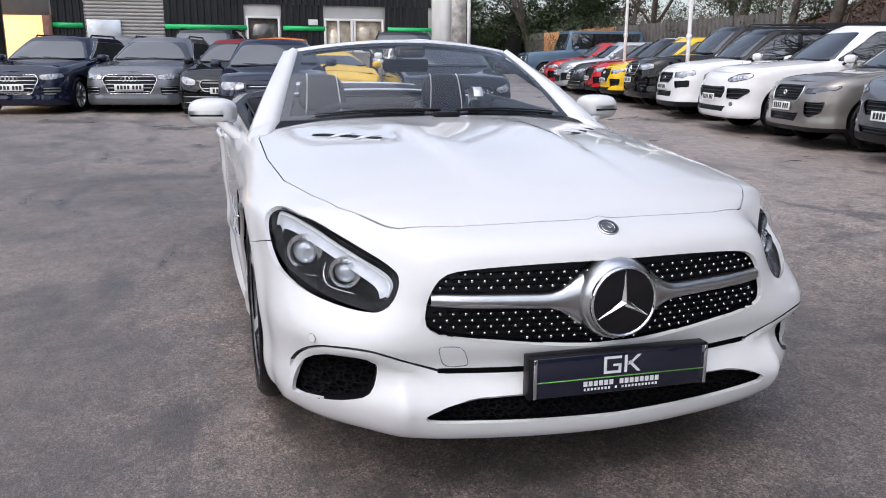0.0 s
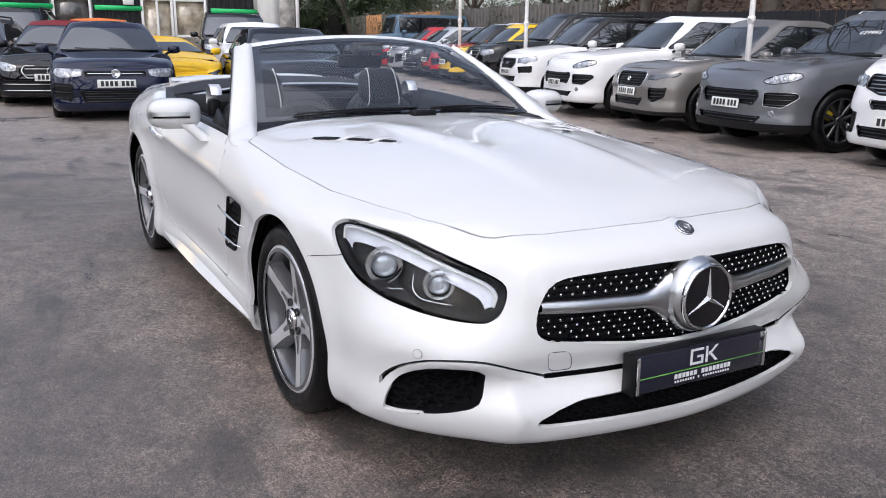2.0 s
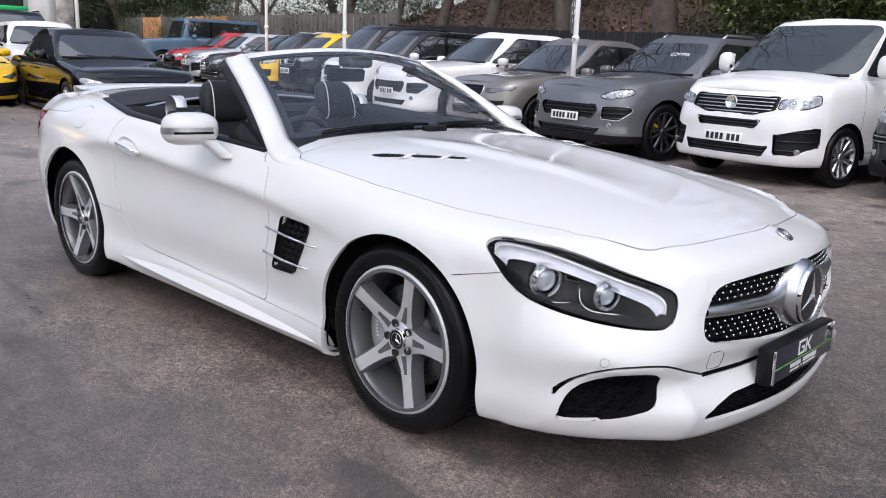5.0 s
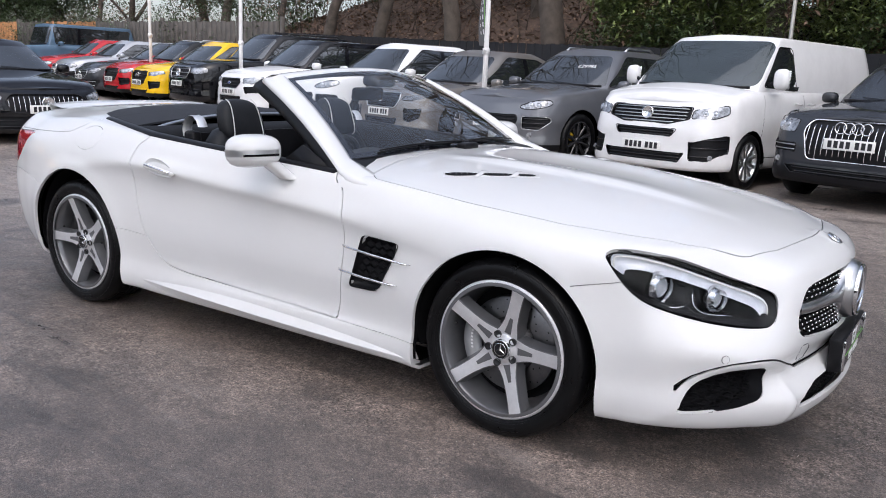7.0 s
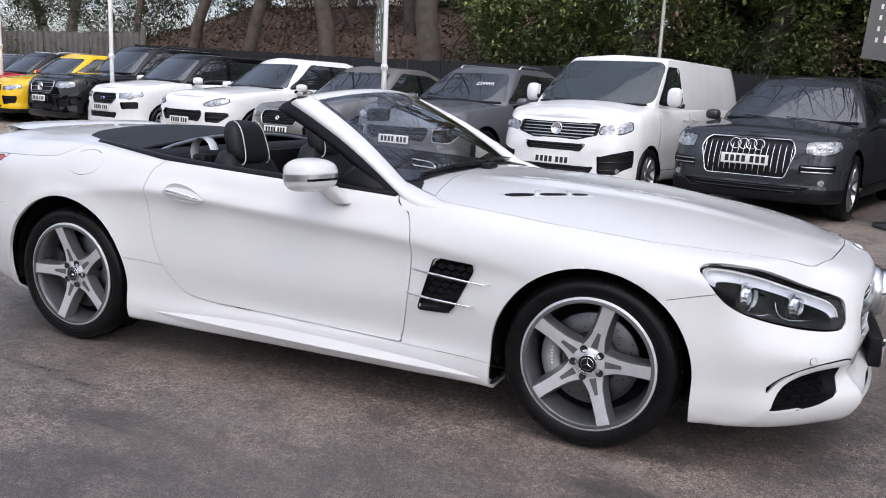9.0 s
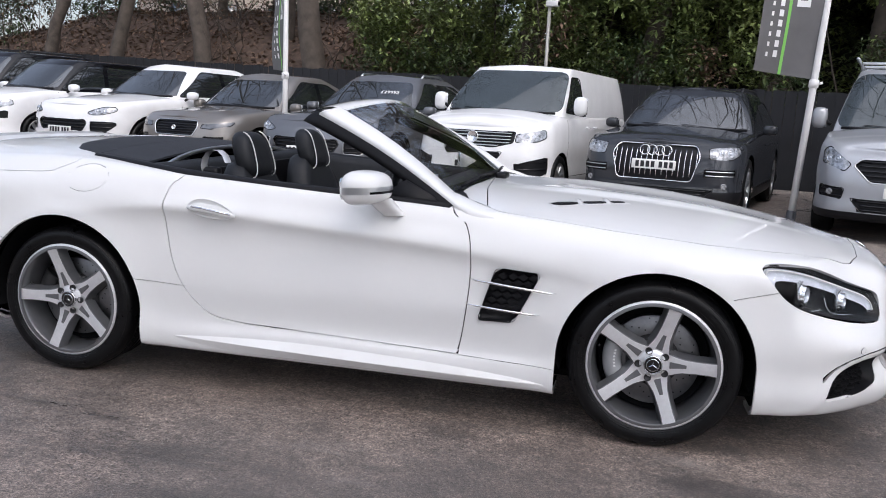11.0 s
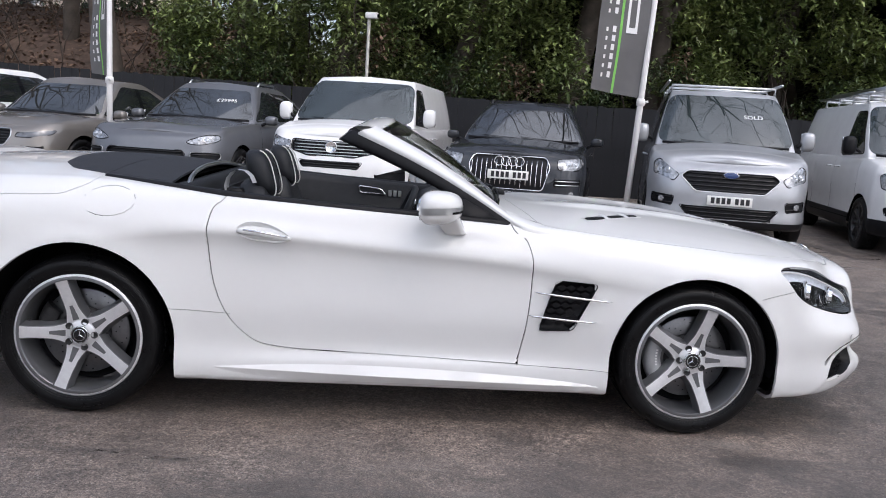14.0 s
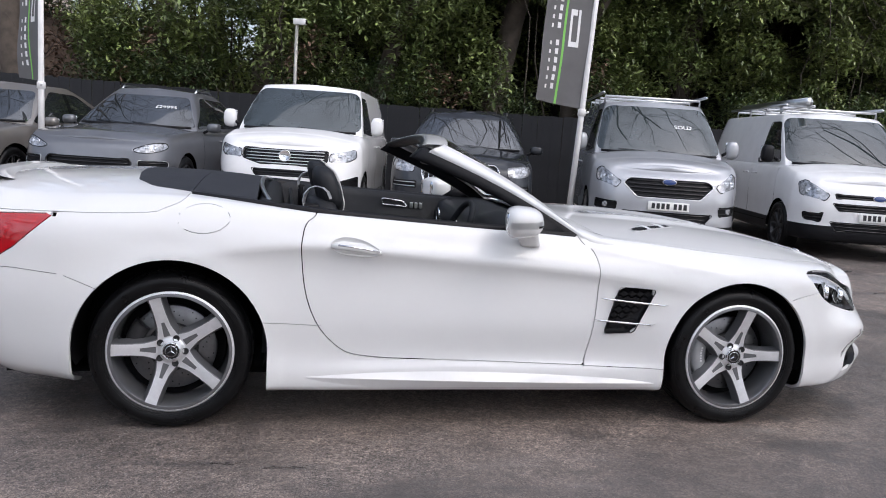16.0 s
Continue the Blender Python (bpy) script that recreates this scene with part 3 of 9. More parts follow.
# fine joints between bumper, wing and sill
line_gap(bm, lambda p: within((p[:, 0] > 0.2) & (p[:, 0] < 0.6), side_distance([(0.26, 0.622), (0.44, 0.662)], xz(p))), 0.0014)
line_gap(bm, lambda p: within((p[:, 0] < -0.30) & (p[:, 0] > -0.775), side_distance([(-0.78, 0.289), (-0.36, 0.276)], xz(p))), 0.0012)
line_gap(bm, lambda p: within((p[:, 0] < -1.9) & (p[:, 0] > -2.4), side_distance([(-2.26, 0.472), (-1.97, 0.458)], xz(p))), 0.0014)
line_gap(bm, lambda p: within(p[:, 0] < -2.7, side_distance([(-3.5, 0.66), (-3.21, 0.663), (-3.01, 0.648), (-2.835, 0.585)], xz(p))), 0.0014)

lens_bm = take(bm, f_head(centres(bm)) < 0)
tail_bm = take(bm, f_tail(centres(bm)) < 0)
cover_bm = take(bm, f_cover(centres(bm)) < 0)
bonnet_bm = take(bm, f_bonnet(centres(bm)) < 0)
door_bm = take(bm, f_door(centres(bm)) < 0)
fuel_bm = take(bm, f_fuel(centres(bm)) < 0)
c = centres(bm)
boot_bm = take(bm, (c[:, 0] < -2.45) & (inside_distance(np.concatenate([BOOT_SEAM, [(-3.8, 1.2)]]), xz(c)) < 0))
c = centres(bm)
nose = (c[:, 0] > 0.2) & ((c[:, 2] < 0.629 + 0.21 * (c[:, 0] - 0.289)) | (c[:, 0] > 0.6))
bumper_bm = take(bm, nose)
c = centres(bm)
wing_l = take(bm, (c[:, 0] > -0.80) & (c[:, 1] > 0))
c = centres(bm)
wing_r = take(bm, (c[:, 0] > -0.80) & (c[:, 1] < 0))
c = centres(bm)
rear_bm = take(bm, (c[:, 0] < -2.7) & (c[:, 2] < 0.66))


def split_sides(b):
    cc = centres(b)
    left = take(b, cc[:, 1] > 0)
    return left, b


def panel(name, b, material=WHITE_PAINT, label="", depth=0.014, keep=None):
    count = len(b.verts)
    flange(b, depth)
    ob = part(name, b, material, hero, label)
    if keep:
        even_normals(ob, count, keep)
    return ob


# the vents pressed into the bonnet lie over it
panel("bonnet", bonnet_bm, keep=lambda p: True)
panel("front_bumper", bumper_bm, keep=lambda p: p.z > 0.70 and p.x > 0.5)
panel("front_wing", wing_l)
panel("front_wing", wing_r)
panel("fuel_flap", fuel_bm)
panel("boot_lid", boot_bm)
panel("rear_bumper", rear_bm)
panel("rear_quarter", bm)
door_left, door_right = split_sides(door_bm)
doors = [panel("door", door_left), panel("door", door_right)]
flange(cover_bm, 0.01)
part("hood_cover", cover_bm, FABRIC, hero, "dark grey folded hood cover")
tail_l, tail_r = split_sides(tail_bm)
for b in (tail_l, tail_r):
    flange(b, 0.03)
    part("tail_light", b, RED_LENS, hero, "red tail light")


# ---------------------------------------------------------------- headlights
def surface_point(a, z, y0=0.75):
    """The place on the headlight's lens, as a sheet: it bends round the corner."""
    s = a / 0.566
    x = 0.36 + 0.475 * s ** 1.02 + 0.030 * math.sin(math.pi * s)
    y = 0.880 - 0.305 * s ** 1.35 + 0.005 * math.sin(math.pi * s)
    lean = (z - 0.62) * (0.25 + 0.35 * s)
    return Vector((x - lean * 0.75, y - lean * 0.55, z))


def headlight(side, lens):
    lamp = part("headlight", lens, LENS, hero, "clear headlight lens")
    lamp.visible_shadow = False

    def at(a, z, deep):
        p = surface_point(a, z)
        return Vector((p.x - deep * 0.78, (p.y - deep * 0.55) * side, p.z))

    # dark housing: rim to the back of the bucket
    b = bmesh.new()
    centre = HEAD.mean(axis=0)
    loops = []
    for shrink, deep in ((1.0, 0.004), (0.985, 0.012), (0.93, 0.018), (0.90, 0.05), (0.80, 0.075), (0.45, 0.085), (0.05, 0.085)):
        loops.append([b.verts.new(at(*(centre + (q - centre) * shrink), deep)) for q in HEAD])
    for A, B in zip(loops[:-1], loops[1:]):
        for i in range(len(HEAD)):
            j = (i + 1) % len(HEAD)
            b.faces.new((A[i], A[j], B[j], B[i]))
    part("housing", b, LAMP_BLACK, lamp, "gloss black lamp housing")
    # pale light guide along the upper edge
    b = bmesh.new()
    upper = [(0.045, 0.700), (0.055, 0.735), (0.13, 0.735), (0.23, 0.716), (0.33, 0.686), (0.43, 0.654), (0.515, 0.626), (0.545, 0.60), (0.54, 0.57)]
    lower = [(0.085, 0.672), (0.095, 0.690), (0.15, 0.690), (0.24, 0.672), (0.33, 0.646), (0.42, 0.616), (0.485, 0.592), (0.505, 0.576), (0.512, 0.562)]
    uu, ll = open_curve(upper, 4), open_curve(lower, 4)
    sheet(b, [[at(*(u + (l - u) * t), 0.022 + 0.012 * math.sin(math.pi * t)) for u, l in zip(uu, ll)] for t in np.linspace(0, 1, 5)])
    part("light_guide", b, LAMP_WHITE, lamp, "pale silver daytime running strip")
    b = bmesh.new()
    tube(b, [at(*(u * 0.85 + l * 0.15), 0.018) for u, l in zip(uu, ll)], 0.003, 6)
    part("light_strip", b, PIPING, lamp, "milky light strip")
    # two projector lamps with chrome rims
    for a, z, r in ((0.20, 0.640, 0.040), (0.375, 0.610, 0.034)):
        b = bmesh.new()
        lathe(b, [(r * 1.35, 0.014), (r * 1.32, -0.004), (r * 1.08, -0.004), (r * 1.0, 0.02), (r * 0.98, 0.03)], 28, "X")
        m = Matrix.Translation(at(a, z, 0.045)) @ pose(0, 0, 0, 0, 0, 24 * side)
        bmesh.ops.transform(b, matrix=m, verts=b.verts[:])
        part("lamp_rim", b, CHROME, lamp, "chrome lamp rim")
        b = bmesh.new()
        prof = [(r * math.sin(t), 0.03 * math.cos(t) * 0.7) for t in np.linspace(math.pi / 2, 0.02, 8)]
        lathe(b, prof, 24, "X")
        bmesh.ops.transform(b, matrix=m, verts=b.verts[:])
        part("projector", b, mat_projector, lamp, "glassy projector lens")
    # chrome blades below the lamps
    for pts in ([(0.09, 0.628), (0.15, 0.596), (0.22, 0.580), (0.27, 0.585)], [(0.30, 0.625), (0.30, 0.59), (0.33, 0.566), (0.42, 0.560)]):
        b = bmesh.new()
        tube(b, [at(a, z, 0.032) for a, z in open_curve(pts, 4)], 0.0018, 6)
        part("lamp_blade", b, CHROME, lamp, "chrome blade in the lamp")


LAMP_BLACK = mat("lamp_housing_black", (0.006, 0.006, 0.007), 0.4, spec=0.2, vary=0.2, scale=30)
LAMP_WHITE = mat("lamp_guide_white", (0.54, 0.56, 0.61), 0.3, metal=0.1, vary=0.15, scale=25)
mat_projector = mat("projector_glass", (0.45, 0.48, 0.52), 0.05, metal=0.6, coat=1.0, vary=0.25, scale=40)
lens_l, lens_r = split_sides(lens_bm)
headlight(1, lens_l)
headlight(-1, lens_r)


# ---------------------------------------------------------------- grille, badge, plate, intakes
_g = body_grid()[:, :60].reshape(-1, 3)
NOSE_GRID = _g[(_g[:, 0] > 0.5) & (_g[:, 2] < 0.74)]
nose_tree = KDTree(len(NOSE_GRID))
for i, q in enumerate(NOSE_GRID):
    nose_tree.insert((0, q[1], q[2]), i)
nose_tree.balance()


def nose_x(y, z):
    """How far forward the nose reaches at that width and height."""
    near = nose_tree.find_n((0, abs(y), z), 4)
    w = [1 / (d * d + 1e-6) for _, _, d in near]
    return float(sum(NOSE_GRID[i, 0] * k for (_, i, _), k in zip(near, w)) / sum(w))


b = bmesh.new()
sheet(b, [[(nose_x(y, z) - 0.040, y, z) for y in np.linspace(-0.54, 0.54, 49)] for z in np.linspace(0.425, 0.68, 13)])
grille = part("grille", b, BLACK_PLASTIC, hero, "black grille with chrome studs")
b = bmesh.new()
ring_g = [(y, z) for y, z in GRILLE]
loops = [[b.verts.new((nose_x(y, z) - dx, y * k, 0.552 + (z - 0.552) * k)) for y, z in ring_g] for dx, k in ((0.002, 1.0), (0.020, 0.992), (0.045, 0.97))]
for A, B in zip(loops[:-1], loops[1:]):
    for i in range(len(ring_g)):
        j = (i + 1) % len(ring_g)
        b.faces.new((A[i], A[j], B[j], B[i]))
part("grille_frame", b, GLOSS_BLACK, grille, "gloss black grille surround")
# studs in staggered rows, each on a short slat
stud = bmesh.new()
bmesh.ops.create_uvsphere(stud, u_segments=8, v_segments=5, radius=0.0044)
stud_me = bpy.data.meshes.new("stud")
stud.to_mesh(stud_me)
stud.free()
stud_me.shade_smooth()
stud_me.materials.append(CHROME)
slat = bmesh.new()
box(slat, -0.014, 0.0, -0.014, 0.014, -0.0022, 0.0022)
slat_me = bpy.data.meshes.new("slat")
slat.to_mesh(slat_me)
slat.free()
slat_me.materials.append(BLACK_PLASTIC)
for r in range(13):
    z = 0.447 + r * 0.0178
    for k in range(-17, 18):
        y = (k + 0.5 * (r % 2)) * 0.033
        edge = float(inside_distance(GRILLE, np.array([(y, z)]))[0])
        bar_z = 0.562 + 0.012 * min(abs(y) / 0.5, 1)
        if edge > -0.013 or math.hypot(y, z - 0.564) < 0.112 or abs(z - bar_z) < 0.026:
            continue
        x = nose_x(y, z)
        for me, dx in ((stud_me, 0.018), (slat_me, 0.022)):
            o = new(me.name, me)
            o.parent = grille
            o.location = (x - dx, y, z)
# the silver bar, wider to the badge
for s in (-1, 1):
    b = bmesh.new()
    rows = []
    for t in np.linspace(0, 1, 15):
        y = 0.10 + t * 0.405
        zc = 0.562 + 0.012 * t
        h = 0.018 + 0.055 * max(0, 1 - t * 4.2) ** 2 * 1.0 + 0.004 * (1 - t)
        x = nose_x(y, zc) - 0.004
        prof = [(x - 0.03, zc + h * 1.0), (x - 0.004, zc + h * 0.95), (x + 0.004, zc + h * 0.3), (x + 0.003, zc - h * 0.35), (x - 0.004, zc - h * 0.5), (x - 0.002, zc - h * 0.62), (x - 0.008, zc - h * 0.95), (x - 0.03, zc - h)]
        rows.append([(px, y * s, pz) for px, pz in prof])
    sheet(b, rows)
    part("grille_bar", b, SATIN_SILVER, grille, "satin silver grille bar")
b = bmesh.new()
lathe(b, [(0.120, -0.045), (0.110, -0.004), (0.101, 0.014), (0.096, 0.016)], 48, "X")
ob = part("badge_surround", b, SATIN_SILVER, grille, "satin silver badge surround")
ob.location = (0.994, 0, 0.564)
b = bmesh.new()
lathe(b, [(0.098, 0.010), (0.098, 0.024), (0.095, 0.030), (0.0915, 0.029), (0.089, 0.020)], 48, "X")
ob = part("badge_ring", b, CHROME, grille, "chrome badge ring")
ob.location = (0.994, 0, 0.564)
b = bmesh.new()
lathe(b, [(0.089, 0.024), (0.05, 0.028), (0.001, 0.029)], 40, "X")
ob = part("badge_glass", b, GLOSS_BLACK, grille, "black badge disc")
ob.location = (0.994, 0, 0.564)


def three_point_star(bmx, r, h, waist=0.16):
    """A raised three-pointed shape in the y-z plane, facing along x."""
    pts = []
    for k in range(6):
        a = math.pi / 2 + k * math.pi / 3
        rr = r if k % 2 == 0 else r * waist
        pts.append((math.cos(a) * rr, math.sin(a) * rr))
    top = bmx.verts.new((h, 0, 0))
    vs = [bmx.verts.new((0, y, z)) for y, z in pts]
    for k in range(6):
        bmx.faces.new((top, vs[k], vs[(k + 1) % 6]))
    return bmx


b = three_point_star(bmesh.new(), 0.089, 0.012)
ob = part("badge_star", b, CHROME, grille, "chrome three-armed badge shape", smooth=False)
ob.location = (1.020, 0, 0.564)
# small round emblem on the nose
EMBLEM_X = 0.9075
b = bmesh.new()
lathe(b, [(0.029, 0.0), (0.028, 0.003), (0.0, 0.0042)], 32, "X")
emblem = part("emblem", b, mat("emblem_grey", (0.10, 0.105, 0.115), 0.35, metal=0.3, vary=0.3, scale=150), hero, "small round grey and chrome emblem")
emblem.matrix_basis = pose(EMBLEM_X, 0, 0.744, 0, -58, 0)
b = bmesh.new()
lathe(b, [(0.0295, 0.0), (0.0295, 0.005), (0.0265, 0.005)], 32, "X")
lathe(b, [(0.0195, 0.003), (0.0195, 0.0055), (0.0178, 0.0055), (0.0178, 0.003)], 28, "X")
part("emblem_ring", b, CHROME, emblem)
part("emblem_star", three_point_star(bmesh.new(), 0.018, 0.008), CHROME, emblem, smooth=False)

# dealer's plate in its holder
plate = part("plate_holder", box(bmesh.new(), -0.045, 0.0, -0.272, 0.272, -0.06, 0.06, 0.006), BLACK_PLASTIC, hero, "black number plate holder")
plate.matrix_basis = pose(1.020, 0.003, 0.368, -1.0, -2, 0)
part("plate_face", box(bmesh.new(), 0.0005, 0.004, -0.262, 0.262, -0.055, 0.055, 0.0015), NAVY_PLATE, plate, "dark navy dealer plate")
part("green_line", box(bmesh.new(), 0.004, 0.0047, -0.258, 0.258, -0.0135, -0.0105), GREEN_MARK, plate)
for k, (y0, y1, z0, z1) in enumerate(((-0.262, -0.2525, -0.055, 0.055), (0.2525, 0.262, -0.055, 0.055))):
    part("plate_clip", box(bmesh.new(), 0.0, 0.010, y0, y1, z0, z1, 0.002), CHROME, plate, "clear plastic edge clip")
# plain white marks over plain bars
b = bmesh.new()
for y0, y1 in ((-0.056, -0.004), (0.006, 0.056)):
    if y0 < 0:
        for q in ((y0, y1, 0.039, 0.046), (y0, y1, -0.002, 0.005), (y0, y0 + 0.008, 0.005, 0.039), (y1 - 0.008, y1, 0.005, 0.024), (y1 - 0.024, y1, 0.018, 0.024)):
            box(b, 0.0042, 0.0056, *q)
    else:
        box(b, 0.0042, 0.0056, y0, y0 + 0.008, -0.002, 0.046)
        prism(b, [(y0 + 0.009, 0.018), (y1 - 0.011, 0.046), (y1, 0.046), (y0 + 0.020, 0.020), (y1, -0.002), (y1 - 0.011, -0.002), (y0 + 0.009, 0.022)][:4] + [(y0 + 0.009, 0.0179)], 0.0042, 0.0056, "X")
        prism(b, [(y0 + 0.010, 0.026), (y0 + 0.018, 0.030), (y1, -0.002), (y1 - 0.011, -0.002)], 0.0042, 0.0056, "X")
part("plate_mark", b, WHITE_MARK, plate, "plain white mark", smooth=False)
b = bmesh.new()
for k in range(15):
    if k != 6:
        box(b, 0.0042, 0.0050, -0.115 + k * 0.0155, -0.115 + k * 0.0155 + 0.0115, -0.0335, -0.0195)
part("name_bars", b, WHITE_MARK, plate, smooth=False)
b = bmesh.new()
for k in range(22):
    if k not in (8, 10):
        box(b, 0.0042, 0.0050, -0.113 + k * 0.0103, -0.113 + k * 0.0103 + 0.006, -0.0455, -0.039)
part("small_bars", b, WHITE_MARK, plate, smooth=False)


def honeycomb(bmx, y0, y1, z0, z1, place, size=0.034, f=None):
    """A black honeycomb of thin bars; place(y, z) gives the point."""
    w = size
    h = size * 0.52
    r = 0
    z = z0
    while z < z1:
        y = y0 + (r % 2) * w / 2
        while y < y1:
            if f is None or f(y, z):
                hexa = [(y + w * 0.5, z), (y + w * 0.28, z + h * 0.5), (y - w * 0.28, z + h * 0.5), (y - w * 0.5, z), (y - w * 0.28, z - h * 0.5), (y + w * 0.28, z - h * 0.5)]
                ins = [(y + (p - y) * 0.78, z + (q - z) * 0.74) for p, q in hexa]
                o = [bmx.verts.new(place(p, q, 0.0)) for p, q in hexa]
                i2 = [bmx.verts.new(place(p, q, 0.0)) for p, q in ins]
                i3 = [bmx.verts.new(place(p, q, 0.022)) for p, q in ins]
                for k in range(6):
                    bmx.faces.new((o[k], o[(k + 1) % 6], i2[(k + 1) % 6], i2[k]))
                    bmx.faces.new((i2[k], i2[(k + 1) % 6], i3[(k + 1) % 6], i3[k]))
            y += w
        z += h
        r += 1
    return bmx


def inside(poly, grow=0.0):
    return lambda y, z: float(inside_distance(poly, np.array([(abs(y), z)]))[0]) < grow


for s in (-1, 1):
    # side intakes: a white-lipped bucket with a honeycomb at its back
    pts = [(y, z) for y, z in SIDE_INTAKE]
    cy, cz = SIDE_INTAKE.mean(axis=0)
    b = bmesh.new()
    loops = []
    for k, deep in ((1.0, 0.0), (0.985, 0.02), (0.95, 0.05)):
        row = []
        for y, z in pts:
            row.append(b.verts.new((nose_x(y, z) - deep * (0.85 + 3.0 * max(0, 0.78 - y)) - 0.001, s * (cy + (y - cy) * k - deep * 0.3), cz + (z - cz) * k)))
        loops.append(row)
    for A, B in zip(loops[:-1], loops[1:]):
        for i in range(len(pts)):
            j = (i + 1) % len(pts)
            b.faces.new((A[i], A[j], B[j], B[i]))
    intake = part("side_intake", b, BLACK_PLASTIC, hero, "black side air intake")
    b = bmesh.new()
    honeycomb(b, 0.61, 0.88, 0.225, 0.42, lambda y, z, d: (nose_x(y, z) - 0.026 - 0.11 * max(0, 0.78 - y) - d, s * (y - 0.008), z), 0.040, inside(SIDE_INTAKE, 0.0))
    tagged(part("honeycomb", b, BLACK_GAP, intake, smooth=False), "black honeycomb mesh in the side intake", kind="stuff")
    b = bmesh.new()
    sheet(b, [[(nose_x(y, z) - 0.055 - 0.11 * max(0, 0.78 - y), s * (y - 0.012), z) for y in np.linspace(0.60, 0.885, 9)] for z in np.linspace(0.215, 0.42, 7)])
    part("backing", b, BLACK_GAP, intake)
b = bmesh.new()
honeycomb(b, -0.58, 0.6, 0.225, 0.335, lambda y, z, d: (nose_x(y, z) - 0.03 - d, y, z), 0.036, inside(LOW_INTAKE, 0.006))
low = part("lower_grille", b, BLACK_GAP, hero, "black honeycomb lower grille", smooth=False)
b = bmesh.new()
sheet(b, [[(nose_x(y, z) - 0.06, y, z) for y in np.linspace(-0.6, 0.6, 17)] for z in (0.21, 0.28, 0.345)])
part("backing", b, BLACK_GAP, low)
b = bmesh.new()
sheet(b, [[(nose_x(y, 0.374) - 0.022, y, z) for y in np.linspace(-0.50, 0.50, 17)] for z in (0.345, 0.40)])
part("trim_backing", b, BLACK_GAP, hero)
for s in (-1, 1):
    b = bmesh.new()
    tube(b, [(nose_x(y, z) - 0.001, s * y, z) for y, z in TRIM[10:]], 0.0036, 6)
    part("intake_trim", b, GLOSS_BLACK, hero, "black trim line over the intake")
    for x, y, z, ry, rz in ((0.478, 0.893, 0.463, 0, 76), (0.759, 0.804, 0.451, 0, 48)):
        b = bmesh.new()
        lathe(b, [(0.0125, -0.001), (0.0125, 0.0018), (0.0115, 0.0022), (0.0, 0.0024)], 20, "X")
        ob = part("parking_sensor", b, WHITE_PAINT, hero, smooth=False)
        ob.matrix_basis = pose(x - 0.004 * math.cos(radians(rz)), s * (y - 0.004 * math.sin(radians(rz))), z, 0, 0, s * rz)
        b = bmesh.new()
        tube(b, [(0.001, 0.0128 * math.cos(a), 0.0128 * math.sin(a)) for a in np.linspace(0, math.tau, 20, endpoint=False)], 0.0009, 4, closed=True)
        ob2 = part("sensor_joint", b, GREY_PLASTIC, ob)
# tow-eye flap in the bumper
b = bmesh.new()
flap = rounded([(-0.492, 0.452), (-0.425, 0.450), (-0.400, 0.388), (-0.470, 0.388)], 0.02)
tube(b, [(nose_x(y, z) + 0.0005, y, z) for y, z in flap], 0.0011, 4, closed=True)
part("tow_eye_joint", b, GREY_PLASTIC, hero)


# ---------------------------------------------------------------- side vents with chrome fins
for s in (-1, 1):
    cx, cz = SIDE_VENT.mean(axis=0)
    b = bmesh.new()
    loops = [[b.verts.new((cx + (x - cx) * k, s * (0.928 - d), cz + (z - cz) * k)) for x, z in SIDE_VENT] for k, d in ((1.01, 0.0), (0.985, 0.012), (0.97, 0.030))]
    for A, B in zip(loops[:-1], loops[1:]):
        for i in range(len(SIDE_VENT)):
            j = (i + 1) % len(SIDE_VENT)
            b.faces.new((A[i], A[j], B[j], B[i]))
    b.faces.new(loops[-1])
    vent = part("side_vent", b, BLACK_PLASTIC, hero, "black side vent with chrome fins")
    b = bmesh.new()
    for k in range(9):
        for j in range(7):
            x, z = -0.70 + j * 0.04 + (k % 2) * 0.02, 0.455 + k * 0.025
            if float(inside_distance(SIDE_VENT, np.array([(x, z)]))[0]) < -0.012:
                prism(b, [(x - 0.022, z), (x, z + 0.013), (x + 0.022, z), (x, z - 0.013)], s * 0.899, s * 0.906)
                prism(b, [(x - 0.014, z), (x, z + 0.008), (x + 0.014, z), (x, z - 0.008)], s * 0.906, s * 0.9075)
    part("vent_mesh", b, BLACK_PLASTIC, vent, smooth=False)
    for x0, z0, x1, z1 in ((-0.722, 0.612, -0.385, 0.584), (-0.742, 0.512, -0.445, 0.492)):
        b = bmesh.new()
        tube(b, [(x0, s * 0.932, z0), (x0 + 0.02, s * 0.944, z0 - 0.002), ((x0 + x1) / 2, s * 0.950, (z0 + z1) / 2), (x1 - 0.03, s * 0.945, z1 + 0.002), (x1, s * 0.932, z1)], [0.002, 0.0045, 0.0055, 0.0045, 0.0015], 6)
        part("vent_fin", b, CHROME, vent, "chrome fin")


